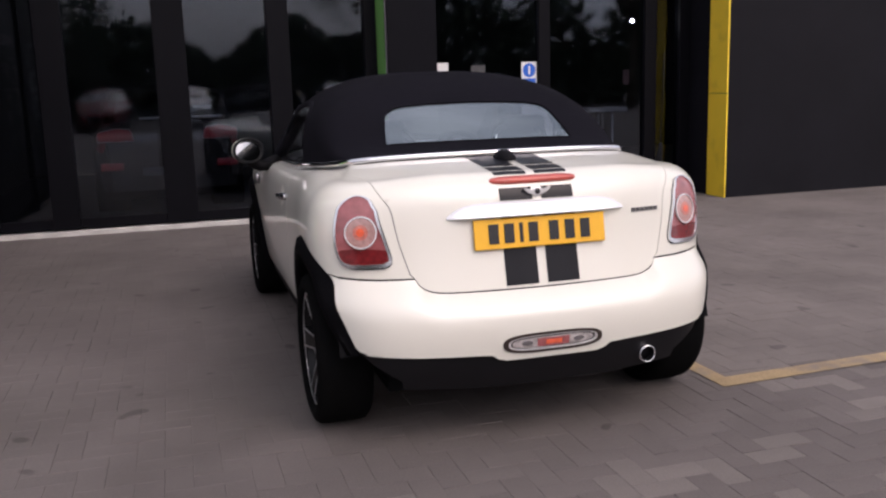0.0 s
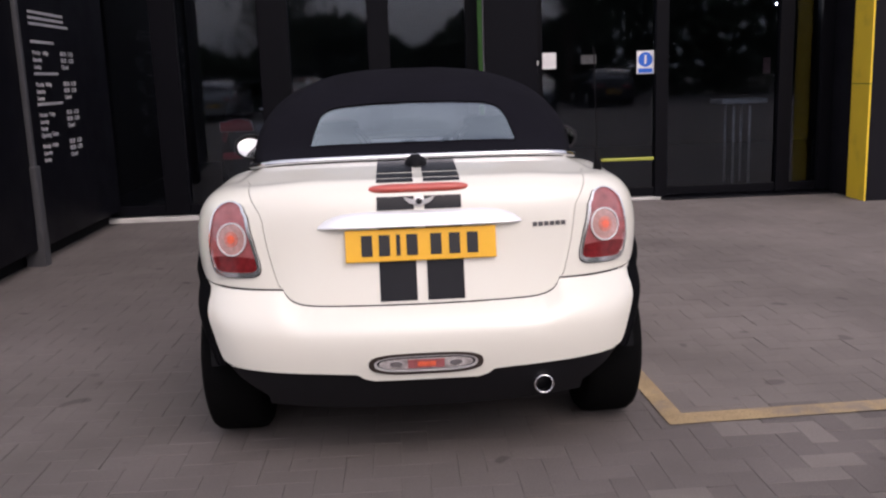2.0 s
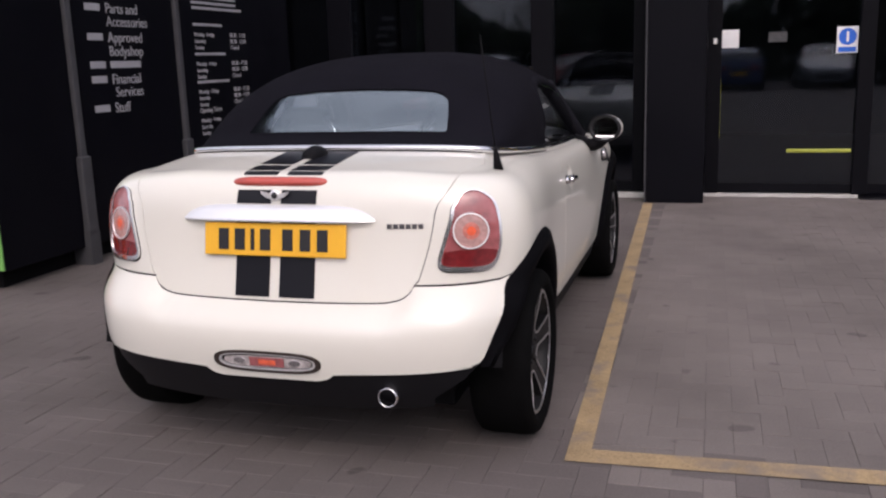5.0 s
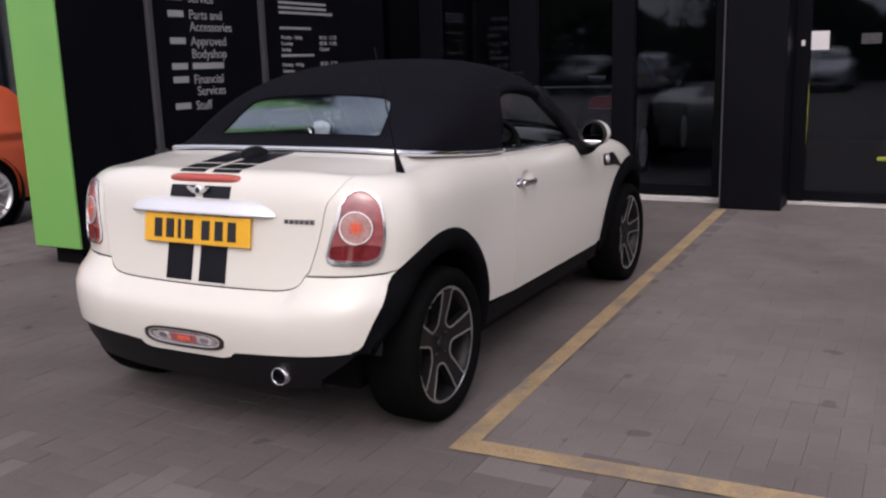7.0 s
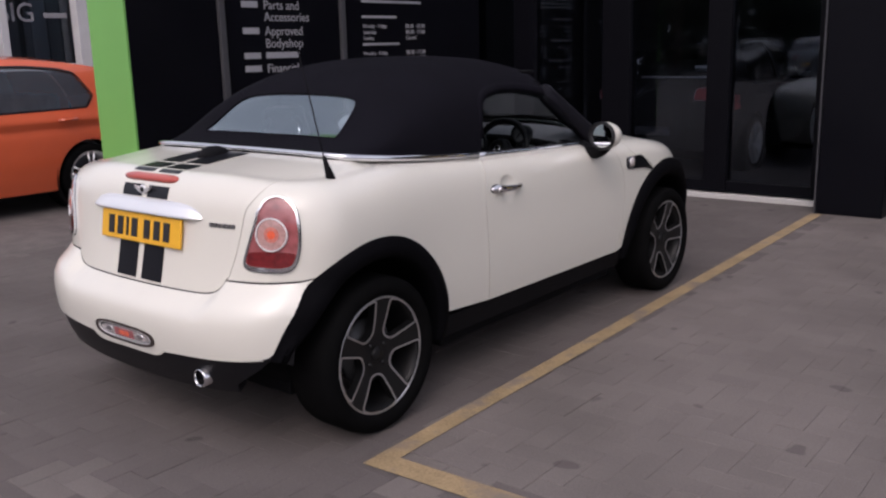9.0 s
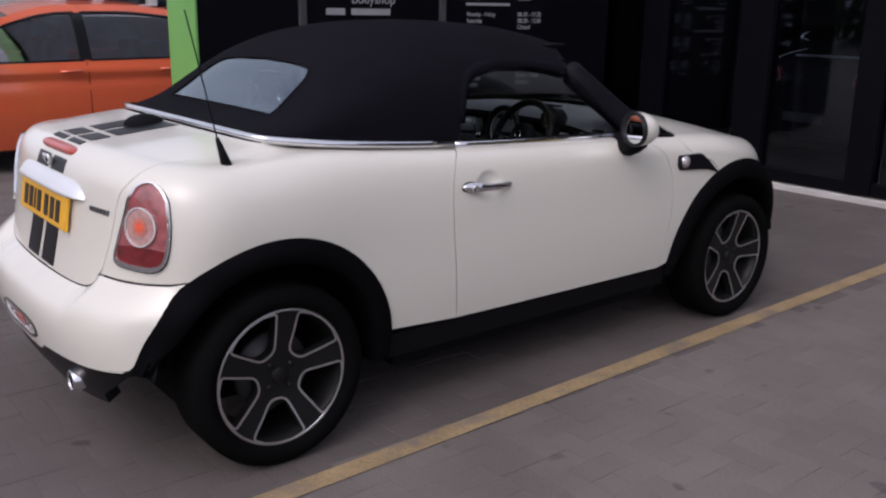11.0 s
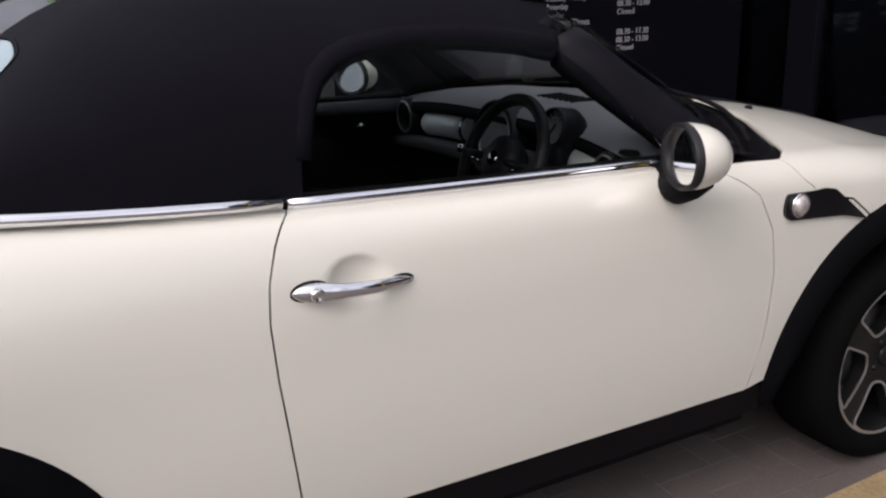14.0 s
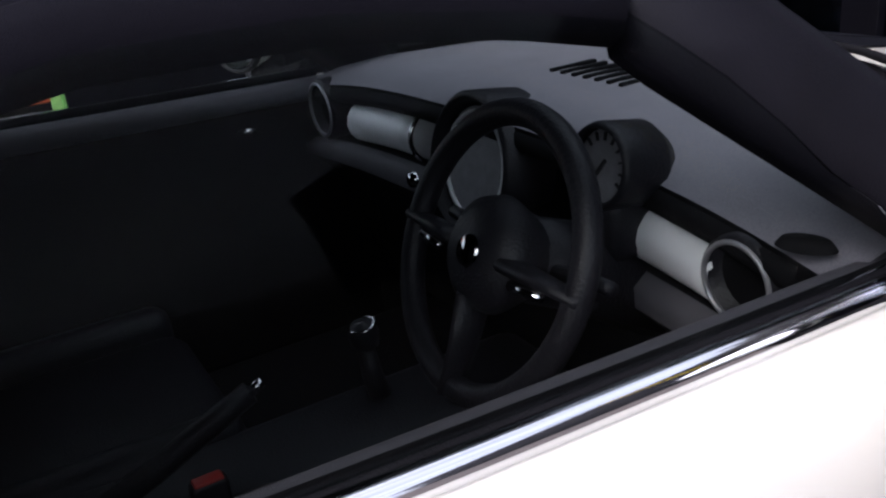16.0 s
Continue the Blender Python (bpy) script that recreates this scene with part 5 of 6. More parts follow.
def mirror_cap():
    bm = bmesh.new()
    rows = []
    for k in range(15):
        t = k / 14 * math.pi / 2
        r, d = max(0.03, math.cos(t)) ** 0.8, math.sin(t)
        rows.append([bm.verts.new((0.089 * r * math.cos(j / 28 * 2 * math.pi), 0.008 + 0.092 * d, 0.070 * r * math.sin(j / 28 * 2 * math.pi))) for j in range(28)])
    for a, b in zip(rows, rows[1:]):
        for j in range(28):
            bm.faces.new((a[j - 1], a[j], b[j], b[j - 1]))
    bm.faces.new(rows[-1])
    bmesh.ops.recalc_face_normals(bm, faces=bm.faces)
    return move(bm, HEAD)


def mirror_rim():
    bm = lathe([(0.80, 0.014), (0.82, 0.002), (0.95, -0.010), (1.0, -0.004), (1.004, 0.010)], 40, "y")
    for v in bm.verts:
        v.co = Vector((v.co.x * 0.089, v.co.y, v.co.z * 0.070))
    return move(bm, HEAD)


def mirror_face(radius, tilt):
    """A convex glass of that radius, tilted up by so many degrees."""
    bm = bmesh.new()
    rows = []
    for j in range(1, 9):
        ring = []
        for k in range(36):
            x, z = 0.0735 * j / 8 * math.cos(2 * math.pi * k / 36), 0.058 * j / 8 * math.sin(2 * math.pi * k / 36)
            ring.append(bm.verts.new((x, 0.006 + (x * x + z * z) / (2 * radius), z)))
        rows.append(ring)
    bm.faces.new(rows[0])
    for a, b in zip(rows, rows[1:]):
        for k in range(36):
            bm.faces.new((a[k - 1], a[k], b[k], b[k - 1]))
    bmesh.ops.recalc_face_normals(bm, faces=bm.faces)
    bm.normal_update()
    if sum(f.normal.y for f in bm.faces) > 0:
        bmesh.ops.reverse_faces(bm, faces=bm.faces)
    return move(bm, HEAD @ Matrix.Rotation(radians(-tilt), 4, "X"))


def mirror_foot():
    return tube([(0.69, 2.13, 0.930), (0.735, 2.115, 0.915), (0.770, 2.085, 0.903), (0.800, 2.075, 0.905), (0.825, 2.078, 0.918), (0.85, 2.09, 0.945)], 0.033, 14, 0.041, flat=0.9)


MIRROR_RIM = material("dark_grey_mirror_rim", (0.012, 0.012, 0.014), 0.5, spec=0.3, vary=0.1)
for s in (1, -1):
    def sided(bm):
        return bm if s > 0 else move(flip(bm), Matrix.Translation((-0.022, 0, 0.013)))
    unit = part("door_mirror", sided(mirror_cap()), PAINT, car, "round white door mirror on black foot")
    part("rim", sided(mirror_rim()), MIRROR_RIM, unit, "dark grey rim")
    part("glass", sided(mirror_face(*((4.0, 4) if s > 0 else (1.0, 16)))), MIRROR if s > 0 else DULL_MIRROR, unit, "mirror glass")
    part("foot", sided(mirror_foot()), PLASTIC, unit, "black foot")

# side repeaters on the wings
SCUT = [fy(2.418, 0.820), fy(2.432, 0.848), fy(2.535, 0.848), fy(2.555, 0.862), fy(2.72, 0.735), fy(2.70, 0.745), fy(2.62, 0.765), fy(2.432, 0.778), fy(2.416, 0.792)]
for s in (1, -1):
    bm = panel(rounded(SCUT, 0.012, 3), lay(0.008), 0.025, lip=0.012)
    rep = part("side_repeater", bm if s > 0 else flip(bm), BLACK_GLOSS, car, "black wing trim with round repeater")
    bm = lathe([(0.0, 0.018), (0.016, 0.016), (0.024, 0.009), (0.025, 0.0)], 20, "x")
    move(bm, Matrix.Translation((half_width(2.47, 0.81) + 0.006, 2.464, 0.812)))
    part("repeater_lens", bm if s > 0 else flip(bm), CLEAR_LENS, rep, "clear round lens")
    bm = move(ring_bar((0, 0, 0), 0.0275, 0.0035, (1, 0, 0), 24, 6), Matrix.Translation((half_width(2.47, 0.81) + 0.01, 2.464, 0.812)))
    part("lens_ring", bm if s > 0 else flip(bm), CHROME, rep)

# headlamps, plain, at the nose
for s in (1, -1):
    bm = lathe([(0.0, 0.05), (0.05, 0.045), (0.085, 0.025), (0.10, 0.0)], 24, "y")
    move(bm, Matrix.Translation((0.55, 3.33, 0.70)) @ pose(0, 0, 0, 25, 0, -25))
    hl = part("headlamp", bm if s > 0 else flip(bm), CLEAR_LENS, car, "round clear headlamp")


# ---- wheels ----
DISC = material("dull_brake_disc", (0.05, 0.05, 0.052), 0.55, metal=0.5, vary=0.2, scale=20)

def wheel(cy, s, turn, steer=0.0):
    m = Matrix.Translation((s * 0.712, cy, 0.305)) @ (pose(0, 0, 0, 0, 0, steer) if s > 0 else pose(0, 0, 0, 0, 0, 180 + steer)) @ pose(0, 0, 0, turn)
    tyre = lathe([(0.205, -0.095), (0.25, -0.10), (0.285, -0.098), (0.300, -0.085), (0.305, -0.06), (0.3055, 0.06), (0.302, 0.090), (0.290, 0.106), (0.264, 0.116), (0.244, 0.111), (0.232, 0.097)], 64, "x")
    root = part("wheel", move(tyre, m), RUBBER, car, "black tyre on dark five-spoke alloy rim")
    barrel = lathe([(0.232, 0.096), (0.226, 0.094), (0.216, 0.085), (0.208, 0.05), (0.20, -0.08)], 48, "x")
    part("rim_barrel", move(barrel, m), RIM_DARK, root)
    # five windows cut through the face
    holes = []
    for k in range(5):
        mid = 36 + 72 * k
        pts = []
        for ang, r in ((-24.8, 0.216), (-13, 0.220), (0, 0.221), (13, 0.220), (24.8, 0.216), (17, 0.086), (-17, 0.086)):
            t = radians(90 + mid + ang)
            pts.append((r * math.cos(t), r * math.sin(t)))
        holes.append(rounded(pts, [0.012, 0, 0, 0, 0.012, 0.022, 0.022], 4))
    circle = [(0.2265 * math.cos(2 * math.pi * k / 72), 0.2265 * math.sin(2 * math.pi * k / 72)) for k in range(72)]

    def dish(y, z):
        r = math.hypot(y, z)
        return Vector((0.090 - 0.022 * (1 - ease(r, 0.05, 0.21)) + 0.004 * ease(r, 0.19, 0.22), y, z))
    face = panel(circle, dish, 0.02, holes, lip=0.035, outward=Vector((1, 0, 0)))
    part("rim_face", move(face, m), RIM_DARK, root, "dark grey spokes")
    for h in holes:
        edge = panel(shrink(h, -0.0065), lambda y, z: dish(y, z) + Vector((0.0025, 0, 0)), 0.012, [h], lip=0.004, outward=Vector((1, 0, 0)))
        part("bright_edge", move(edge, m), RIM_EDGE, root, "polished bright spoke edge")
    part("rim_lip", move(ring_bar((0.092, 0, 0), 0.2255, 0.0055, (1, 0, 0), 64, 6), m), RIM_EDGE, root, "polished rim lip")
    part("hub_cap", move(lathe([(0.0, 0.080), (0.024, 0.079), (0.03, 0.074), (0.03, 0.06)], 24, "x"), m), RIM_DARK, root)
    for k in range(4):
        t = radians(45 + 90 * k)
        part("wheel_nut", move(lathe([(0.0, 0.078), (0.008, 0.078), (0.009, 0.06)], 8, "x"), m @ Matrix.Translation((0, 0.052 * math.cos(t), 0.052 * math.sin(t)))), RIM_DARK, root)
    part("brake_disc", move(lathe([(0.0, 0.02), (0.13, 0.02), (0.13, 0.0)], 36, "x"), m), DISC, root, "grey brake disc")


wheel(REAR_AXLE, 1, -6)
wheel(REAR_AXLE, -1, 20)
wheel(FRONT_AXLE, 1, -14)
wheel(FRONT_AXLE, -1, 31)


# ---- cabin ----
bm = boxes((-0.66, 0.66, 1.0, 2.45, 0.24, 0.28), (-0.70, -0.66, 1.0, 2.45, 0.24, 0.88), (0.66, 0.70, 1.0, 2.45, 0.24, 0.88), (-0.62, 0.62, 0.92, 1.0, 0.24, 1.02), (-0.62, 0.62, 2.42, 2.46, 0.24, 0.9))
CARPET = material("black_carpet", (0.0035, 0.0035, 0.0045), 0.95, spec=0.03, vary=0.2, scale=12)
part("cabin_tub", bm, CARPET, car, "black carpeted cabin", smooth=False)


def dash_at(x, y, z):
    drop = 0.045 * abs(x / 0.66) ** 3
    y = min(y - 0.03 * (x / 0.66) ** 2, 2.585 - 0.31 * (x / 0.705) ** 2)
    return Vector((x, y, z - drop * ease(z, 0.7, 0.95)))


DASH_LINE = ((2.60, 0.985), (2.45, 0.995), (2.30, 1.0), (2.20, 0.995), (2.145, 0.984), (2.12, 0.968), (2.118, 0.950), (2.135, 0.935), (2.165, 0.925), (2.172, 0.90), (2.172, 0.865), (2.16, 0.852), (2.12, 0.845), (2.095, 0.832), (2.10, 0.80), (2.16, 0.74), (2.22, 0.60), (2.26, 0.45))


def dash_strip(first, last):
    """A run of the dashboard's section, drawn across the car."""
    bm = bmesh.new()
    rows = [[bm.verts.new(dash_at(-0.655 + 1.31 * k / 36, y, z)) for y, z in DASH_LINE[first:last]] for k in range(37)]
    for a, b in zip(rows, rows[1:]):
        for i in range(len(a) - 1):
            bm.faces.new((a[i], a[i + 1], b[i + 1], b[i]))
    bmesh.ops.recalc_face_normals(bm, faces=bm.faces)
    return bm


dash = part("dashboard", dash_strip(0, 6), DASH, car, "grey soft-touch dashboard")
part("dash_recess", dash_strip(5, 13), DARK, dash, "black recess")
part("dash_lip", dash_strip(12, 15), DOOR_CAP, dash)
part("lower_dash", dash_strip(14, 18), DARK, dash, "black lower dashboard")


def barrel(x0, x1, r=0.050):
    return tube([dash_at(x0 + (x1 - x0) * k / 6, 2.152, 0.892) for k in range(7)], r, 16, flat=0.85)


part("dash_barrel", barrel(-0.455, -0.218), SILVER_TRIM, dash, "silver dash insert")
part("insert_ring", ring_bar(dash_at(-0.213, 2.152, 0.892), 0.047, 0.0045, (1, 0, 0), 28, 8), CHROME, dash, "chrome ring")
part("dash_barrel", barrel(0.352, 0.490), SILVER_TRIM, dash, "silver dash insert")
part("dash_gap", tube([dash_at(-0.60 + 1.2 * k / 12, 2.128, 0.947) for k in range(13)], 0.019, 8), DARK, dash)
for x, big in ((-0.575, 1.0), (0.530, 0.84)):
    p = dash_at(x, 2.112, 0.918 if x < 0 else 0.910)
    sized = Matrix.Translation(p) @ Matrix.Diagonal((big, 1, big, 1))
    vent = part("air_vent", move(lathe([(0.020, 0.03), (0.046, 0.028), (0.050, 0.0), (0.058, -0.004), (0.063, 0.004), (0.062, 0.06)], 30, "y"), sized), LEATHER, dash, "round air vent")
    part("vent_ring", move(ring_bar((0, -0.004, 0), 0.053, 0.0036, (0, 1, 0), 32, 8), sized), VENT_RING, vent, "silver vent ring")
    part("vent_bore", move(lathe([(0.0, 0.02), (0.047, 0.018)], 20, "y"), sized), DARK, vent)
part("side_vent", move(lathe([(0.0, 0.010), (0.8, 0.008), (1.0, 0.0)], 24, "z"), Matrix.Translation((0.605, 2.10, 0.949)) @ pose(0, 0, 0, 0, 0, 20) @ Matrix.Diagonal((0.030, 0.018, 1, 1))), DARK, dash, "dark oval demister vent")
GREY_DIAL = material("grey_dial", (0.26, 0.26, 0.28), 0.4, vary=0.15, scale=60)
# middle speedometer and the rev counter on the column
dial = part("speedometer", move(lathe([(0.0, 0.0), (0.095, 0.0), (0.098, -0.018), (0.105, -0.024), (0.113, -0.018), (0.118, 0.06)], 40, "y"), Matrix.Translation((0.0, 2.105, 0.895)) @ pose(0, 0, 0, -12)), LEATHER, dash, "large round speedometer")
part("dial_face", move(lathe([(0.0, -0.002), (0.090, -0.002)], 32, "y"), Matrix.Translation((0.0, 2.103, 0.895)) @ pose(0, 0, 0, -12)), GREY_DIAL, dial, "grey dial face")
part("dial_ring", move(ring_bar((0, -0.004, 0), 0.081, 0.004, (0, 1, 0), 36, 6), Matrix.Translation((0.0, 2.103, 0.895)) @ pose(0, 0, 0, -12)), SILVER_TRIM, dial, "silver dial ring")
pod = part("rev_counter", move(lathe([(0.043, -0.012), (0.048, -0.016), (0.052, -0.006), (0.052, 0.05), (0.036, 0.075), (0.0, 0.08)], 30, "y"), Matrix.Translation((0.347, 2.071, 0.980)) @ pose(0, 0, 0, -10)), LEATHER, dash, "round rev counter pod")
part("dial_face", move(lathe([(0.0, 0.0), (0.043, 0.0)], 26, "y"), Matrix.Translation((0.347, 2.069, 0.980)) @ pose(0, 0, 0, -10)), GREY_DIAL, pod, "grey dial")
for k in range(11):
    t = radians(-30 + 24 * k)
    tick = move(boxes((-0.0012, 0.0012, -0.004, -0.001, 0.030, 0.040)), Matrix.Translation((0.347, 2.069, 0.980)) @ pose(0, 0, 0, -10) @ Matrix.Rotation(t - math.pi / 2, 4, "Y"))
    part("dial_tick", tick, INK, pod, smooth=False)
part("needle", move(boxes((-0.002, 0.002, -0.006, -0.003, -0.035, 0.01)), Matrix.Translation((0.347, 2.069, 0.980)) @ pose(0, 0, 0, -10, 35)), INK, pod, smooth=False)
bm = boxes((0.322, 0.372, 2.06, 2.14, 0.86, 0.94), bevel=0.015)
part("pod_stalk", bm, LEATHER, pod)
for k in range(7):
    bm = boxes((-0.045 + 0.028 * k, -0.035 + 0.028 * k, 2.28, 2.37, 0.996, 1.004), bevel=0.002)
    part("defrost_slot", bm, DARK, dash, smooth=False)
part("knob", move(lathe([(0.0, -0.012), (0.012, -0.010), (0.014, 0.0)], 14, "y"), Matrix.Translation((-0.133, 2.062, 0.851))), CHROME, dash, "chrome glovebox knob")

# steering wheel
COLUMN = Matrix.Translation((0.318, 1.922, 0.905)) @ pose(0, 0, 0, -24)
wheel_rim = part("steering_wheel", move(ring_bar((0, 0, 0), 0.164, 0.0162, (0, 1, 0), 48, 12), COLUMN), LEATHER, car, "black leather steering wheel")
bm = lathe([(0.0, -0.030), (0.045, -0.028), (0.065, -0.012), (0.07, 0.01), (0.05, 0.05)], 28, "y")
part("hub", move(bm, COLUMN), LEATHER, wheel_rim)
for angle in (0, 180, 270):
    t = radians(angle)
    way = Vector((math.cos(t), 0, math.sin(t)))
    pts = [way * 0.05 + Vector((0, -0.004, 0)), way * 0.11 + Vector((0, 0.0, 0)), way * 0.175]
    part("spoke", move(tube(pts, 0.026, 10, 0.018, flat=0.45), COLUMN), LEATHER, wheel_rim)
    if angle != 270:
        part("spoke_trim", move(tube([way * 0.075 + Vector((0, -0.018, -0.016)), way * 0.125 + Vector((0, -0.014, -0.012))], 0.006, 6), COLUMN), CHROME, wheel_rim, "chrome spoke trim")
part("wheel_badge", move(lathe([(0.0, -0.036), (0.016, -0.035), (0.02, -0.030)], 20, "y"), COLUMN), CHROME, wheel_rim, "chrome badge")
part("column", move(tube([(0, 0.02, 0), (0, 0.12, 0.0), (0, 0.30, -0.02)], 0.05, 14, 0.06), COLUMN), LEATHER, car)
for s in (-1, 1):
    part("stalk", move(tube([(0.05 * s, 0.06, 0), (0.12 * s, 0.05, 0.012), (0.16 * s, 0.045, 0.015)], 0.009, 8), COLUMN), LEATHER, car)


def seat(x):
    bm = bmesh.new()
    box(bm, x - 0.24, x + 0.24, 1.22, 1.72, 0.36, 0.52, bevel=0.05, segments=3)
    base = part("seat", bm, LEATHER, car, "black leather bucket seat")
    bm = bmesh.new()
    box(bm, x - 0.23, x + 0.23, -0.07, 0.07, 0.0, 0.58, bevel=0.05, segments=3)
    part("backrest", move(bm, Matrix.Translation((0, 1.22, 0.46)) @ pose(0, 0, 0, 14)), LEATHER, base)
    bm = bmesh.new()
    box(bm, x - 0.12, x + 0.12, -0.045, 0.045, 0.58, 0.74, bevel=0.035, segments=3)
    part("headrest", move(bm, Matrix.Translation((0, 1.22, 0.46)) @ pose(0, 0, 0, 14)), LEATHER, base)
    for s in (-1, 1):
        bm = bmesh.new()
        box(bm, x + s * 0.24 - 0.04, x + s * 0.24 + 0.04, 1.28, 1.70, 0.40, 0.57, bevel=0.035, segments=3)
        part("bolster", bm, LEATHER, base)


HOOP = material("polished_steel_hoop", (0.95, 0.95, 0.96), 0.1, metal=1.0, rough_vary=0.03)
seat(0.355)
seat(-0.355)
for s in (-1, 1):
    hoop = [(s * 0.33 + 0.14 * math.cos(math.pi * k / 12), 0.995 + 0.042 * math.sin(math.pi * k / 12), 1.01 + 0.14 * math.sin(math.pi * k / 12)) for k in range(13)]
    part("roll_hoop", tube([(hoop[0][0], 0.947, 0.85)] + hoop + [(hoop[-1][0], 0.947, 0.85)], 0.021, 16), HOOP, car, "polished roll hoop")
# console, lever, buckle, handbrake
part("centre_console", boxes((-0.10, 0.10, 1.3, 2.2, 0.28, 0.55), bevel=0.03), LEATHER, car)
lever = part("gear_lever", tube([(-0.035, 1.91, 0.52), (-0.04, 1.90, 0.58), (-0.043, 1.896, 0.64)], 0.022, 12, 0.014), LEATHER, car, "gear lever with chrome ringed knob")
part("knob", move(lathe([(0.0, 0.03), (0.018, 0.026), (0.025, 0.010), (0.022, -0.012), (0.012, -0.02)], 20, "z"), Matrix.Translation((-0.043, 1.896, 0.652))), LEATHER, lever)
part("knob_ring", ring_bar((-0.043, 1.896, 0.674), 0.020, 0.0035, (0, -0.3, 1), 24, 6), CHROME, lever, "chrome ring")
brake = part("handbrake", tube([(-0.005, 1.45, 0.55), (0.0, 1.54, 0.587), (0.004, 1.63, 0.630), (0.008, 1.692, 0.660)], 0.02, 12, 0.017), LEATHER, car, "handbrake lever with chrome button")
part("release_button", tube([(0.008, 1.692, 0.660), (0.0095, 1.712, 0.670)], 0.009, 10), CHROME, brake, "chrome button")
buckle = part("seat_belt_buckle", boxes((0.103, 0.13, 1.565, 1.615, 0.52, 0.622), bevel=0.006), LEATHER, car)
part("release_button", boxes((0.106, 0.127, 1.570, 1.610, 0.618, 0.625), bevel=0.003), material("red_buckle_button", (0.5, 0.03, 0.02), 0.4), buckle, "red button")
# far and near door tops inside
for s in (-1, 1):
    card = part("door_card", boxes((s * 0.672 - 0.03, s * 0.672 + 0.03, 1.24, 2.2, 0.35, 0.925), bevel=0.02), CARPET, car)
    top = tube([(s * 0.655, 1.22 + 0.95 * k / 8, belt_z(1.22 + 0.95 * k / 8) - 0.022) for k in range(9)], 0.028, 10, flat=0.9)
    part("door_cap", top, DOOR_CAP, card, "grey door cap")
    part("inner_handle", move(tube([(s * 0.64, 1.92, 0.866), (s * 0.63, 1.945, 0.866), (s * 0.64, 1.97, 0.858)], 0.008, 8), Matrix()), CHROME, card, "chrome inner handle")
part("rear_view_mirror", move(lathe([(0.0, -0.012), (0.055, -0.012), (0.062, 0.0), (0.05, 0.03), (0.0, 0.035)], 26, "y"), Matrix.Translation((0.0, 2.02, 1.25)) @ Matrix.Diagonal((2.0, 1, 0.55, 1))), LEATHER, car)
for x in (-0.3, 0.3):
    part("sun_visor", boxes((x - 0.2, x + 0.2, 1.86, 1.98, 1.305, 1.318), bevel=0.005), DARK, car)


# ---- other cars ----
def hatchback(name, label, paint, m, length=4.3, width=1.77, height=1.44, group="", lamp=RED_LENS, blind=False, lift=0.0, fine=False):
    """A five-door hatchback, nose towards -y, its tail at y = 0, standing on z = 0, then laid at m."""
    root = new(name)
    root.matrix_basis = m
    tagged(root, label, "car", group)
    L, W = length, width / 2
    k = L / 4.3

    def p(pname, bm, mat, parent=None, plabel="", smooth=True):
        ob = new(pname, to_mesh(pname, bm, mat, smooth))
        ob.parent = parent or root
        return tagged(ob, plabel)

    top = spline((-L, 0.55), (-L + 0.06, 0.66), (-L + 0.25, 0.76), (-L + 1.15 * k, 0.95), (-L + 1.35 * k, 1.02), (-L + 1.95 * k, 1.34), (-L + 2.4 * k, height - 0.01), (-L + 2.9 * k, height), (-0.75, height - 0.06), (-0.38, height - 0.14), (-0.22, 1.16), (-0.08, 0.95), (-0.02, 0.80), (0.0, 0.6))
    plan = spline((-L, 0.60), (-L + 0.15, 0.74), (-L + 0.5, 0.92), (-L + 1.1, 1.0), (-1.2, 1.0), (-0.5, 0.97), (-0.15, 0.90), (-0.03, 0.82), (0.0, 0.74))
    wall = spline((0.18, 0.93), (0.35, 0.975), (0.52, 1.0), (0.66, 0.998), (0.74, 0.988), (0.785, 0.968), (0.815, 0.974), (0.838, 0.996), (0.862, 0.994), (0.92, 0.958), (1.0, 0.925), (1.25, 0.80), (1.36, 0.72), (1.5, 0.60))
    rear, front = -0.80 * k, -L + 0.83 * k

    def at(y, z):
        return Vector((W * plan(y) * wall(z), y, z))

    def wheel_cut(c):
        return [(c + 0.35 * math.cos(radians(a)), 0.31 + 0.35 * math.sin(radians(a))) for a in range(-12, 193, 12)]

    ys = [-L + L * i / 40 for i in range(41)]
    outline = [(y, top(y) - 0.015) for y in ys] + [(0.0, 0.28)] + [(rear + 0.36, 0.22)] + wheel_cut(rear)[::1] + [(rear - 0.36, 0.20), (front + 0.36, 0.20)] + wheel_cut(front) + [(front - 0.36, 0.22), (-L, 0.28)]
    belt = lambda y: 0.93 + 0.045 * (y + L) / L
    roofline = lambda y: top(y) - 0.085
    pane_ys = [-L + (1.62 + 0.9 * i / 6) * k for i in range(7)]
    win_a = [(pane_ys[0] - 0.12 * k, belt(pane_ys[0]) + 0.01)] + [(y, belt(y)) for y in pane_ys[1:]] + [(y, roofline(y)) for y in reversed(pane_ys[2:])] + [(pane_ys[1], roofline(pane_ys[1]) - 0.01)]
    ys_b = [-L + (2.58 + 0.95 * i / 6) * k for i in range(7)]
    win_b = [(y, belt(y)) for y in ys_b] + [(ys_b[-1] + 0.10 * k, belt(0) + 0.10)] + [(ys_b[-1] - 0.02, roofline(ys_b[-1]) - 0.02)] + [(y, roofline(y)) for y in reversed(ys_b[:-1])]
    win_b = rounded(win_b, 0.02, 2)
    holes = [win_a, win_b]
    mid = Vector((0, -L / 2, 0.5))
    for s in (1, -1):
        def sd(bm):
            return bm if s > 0 else flip(bm)
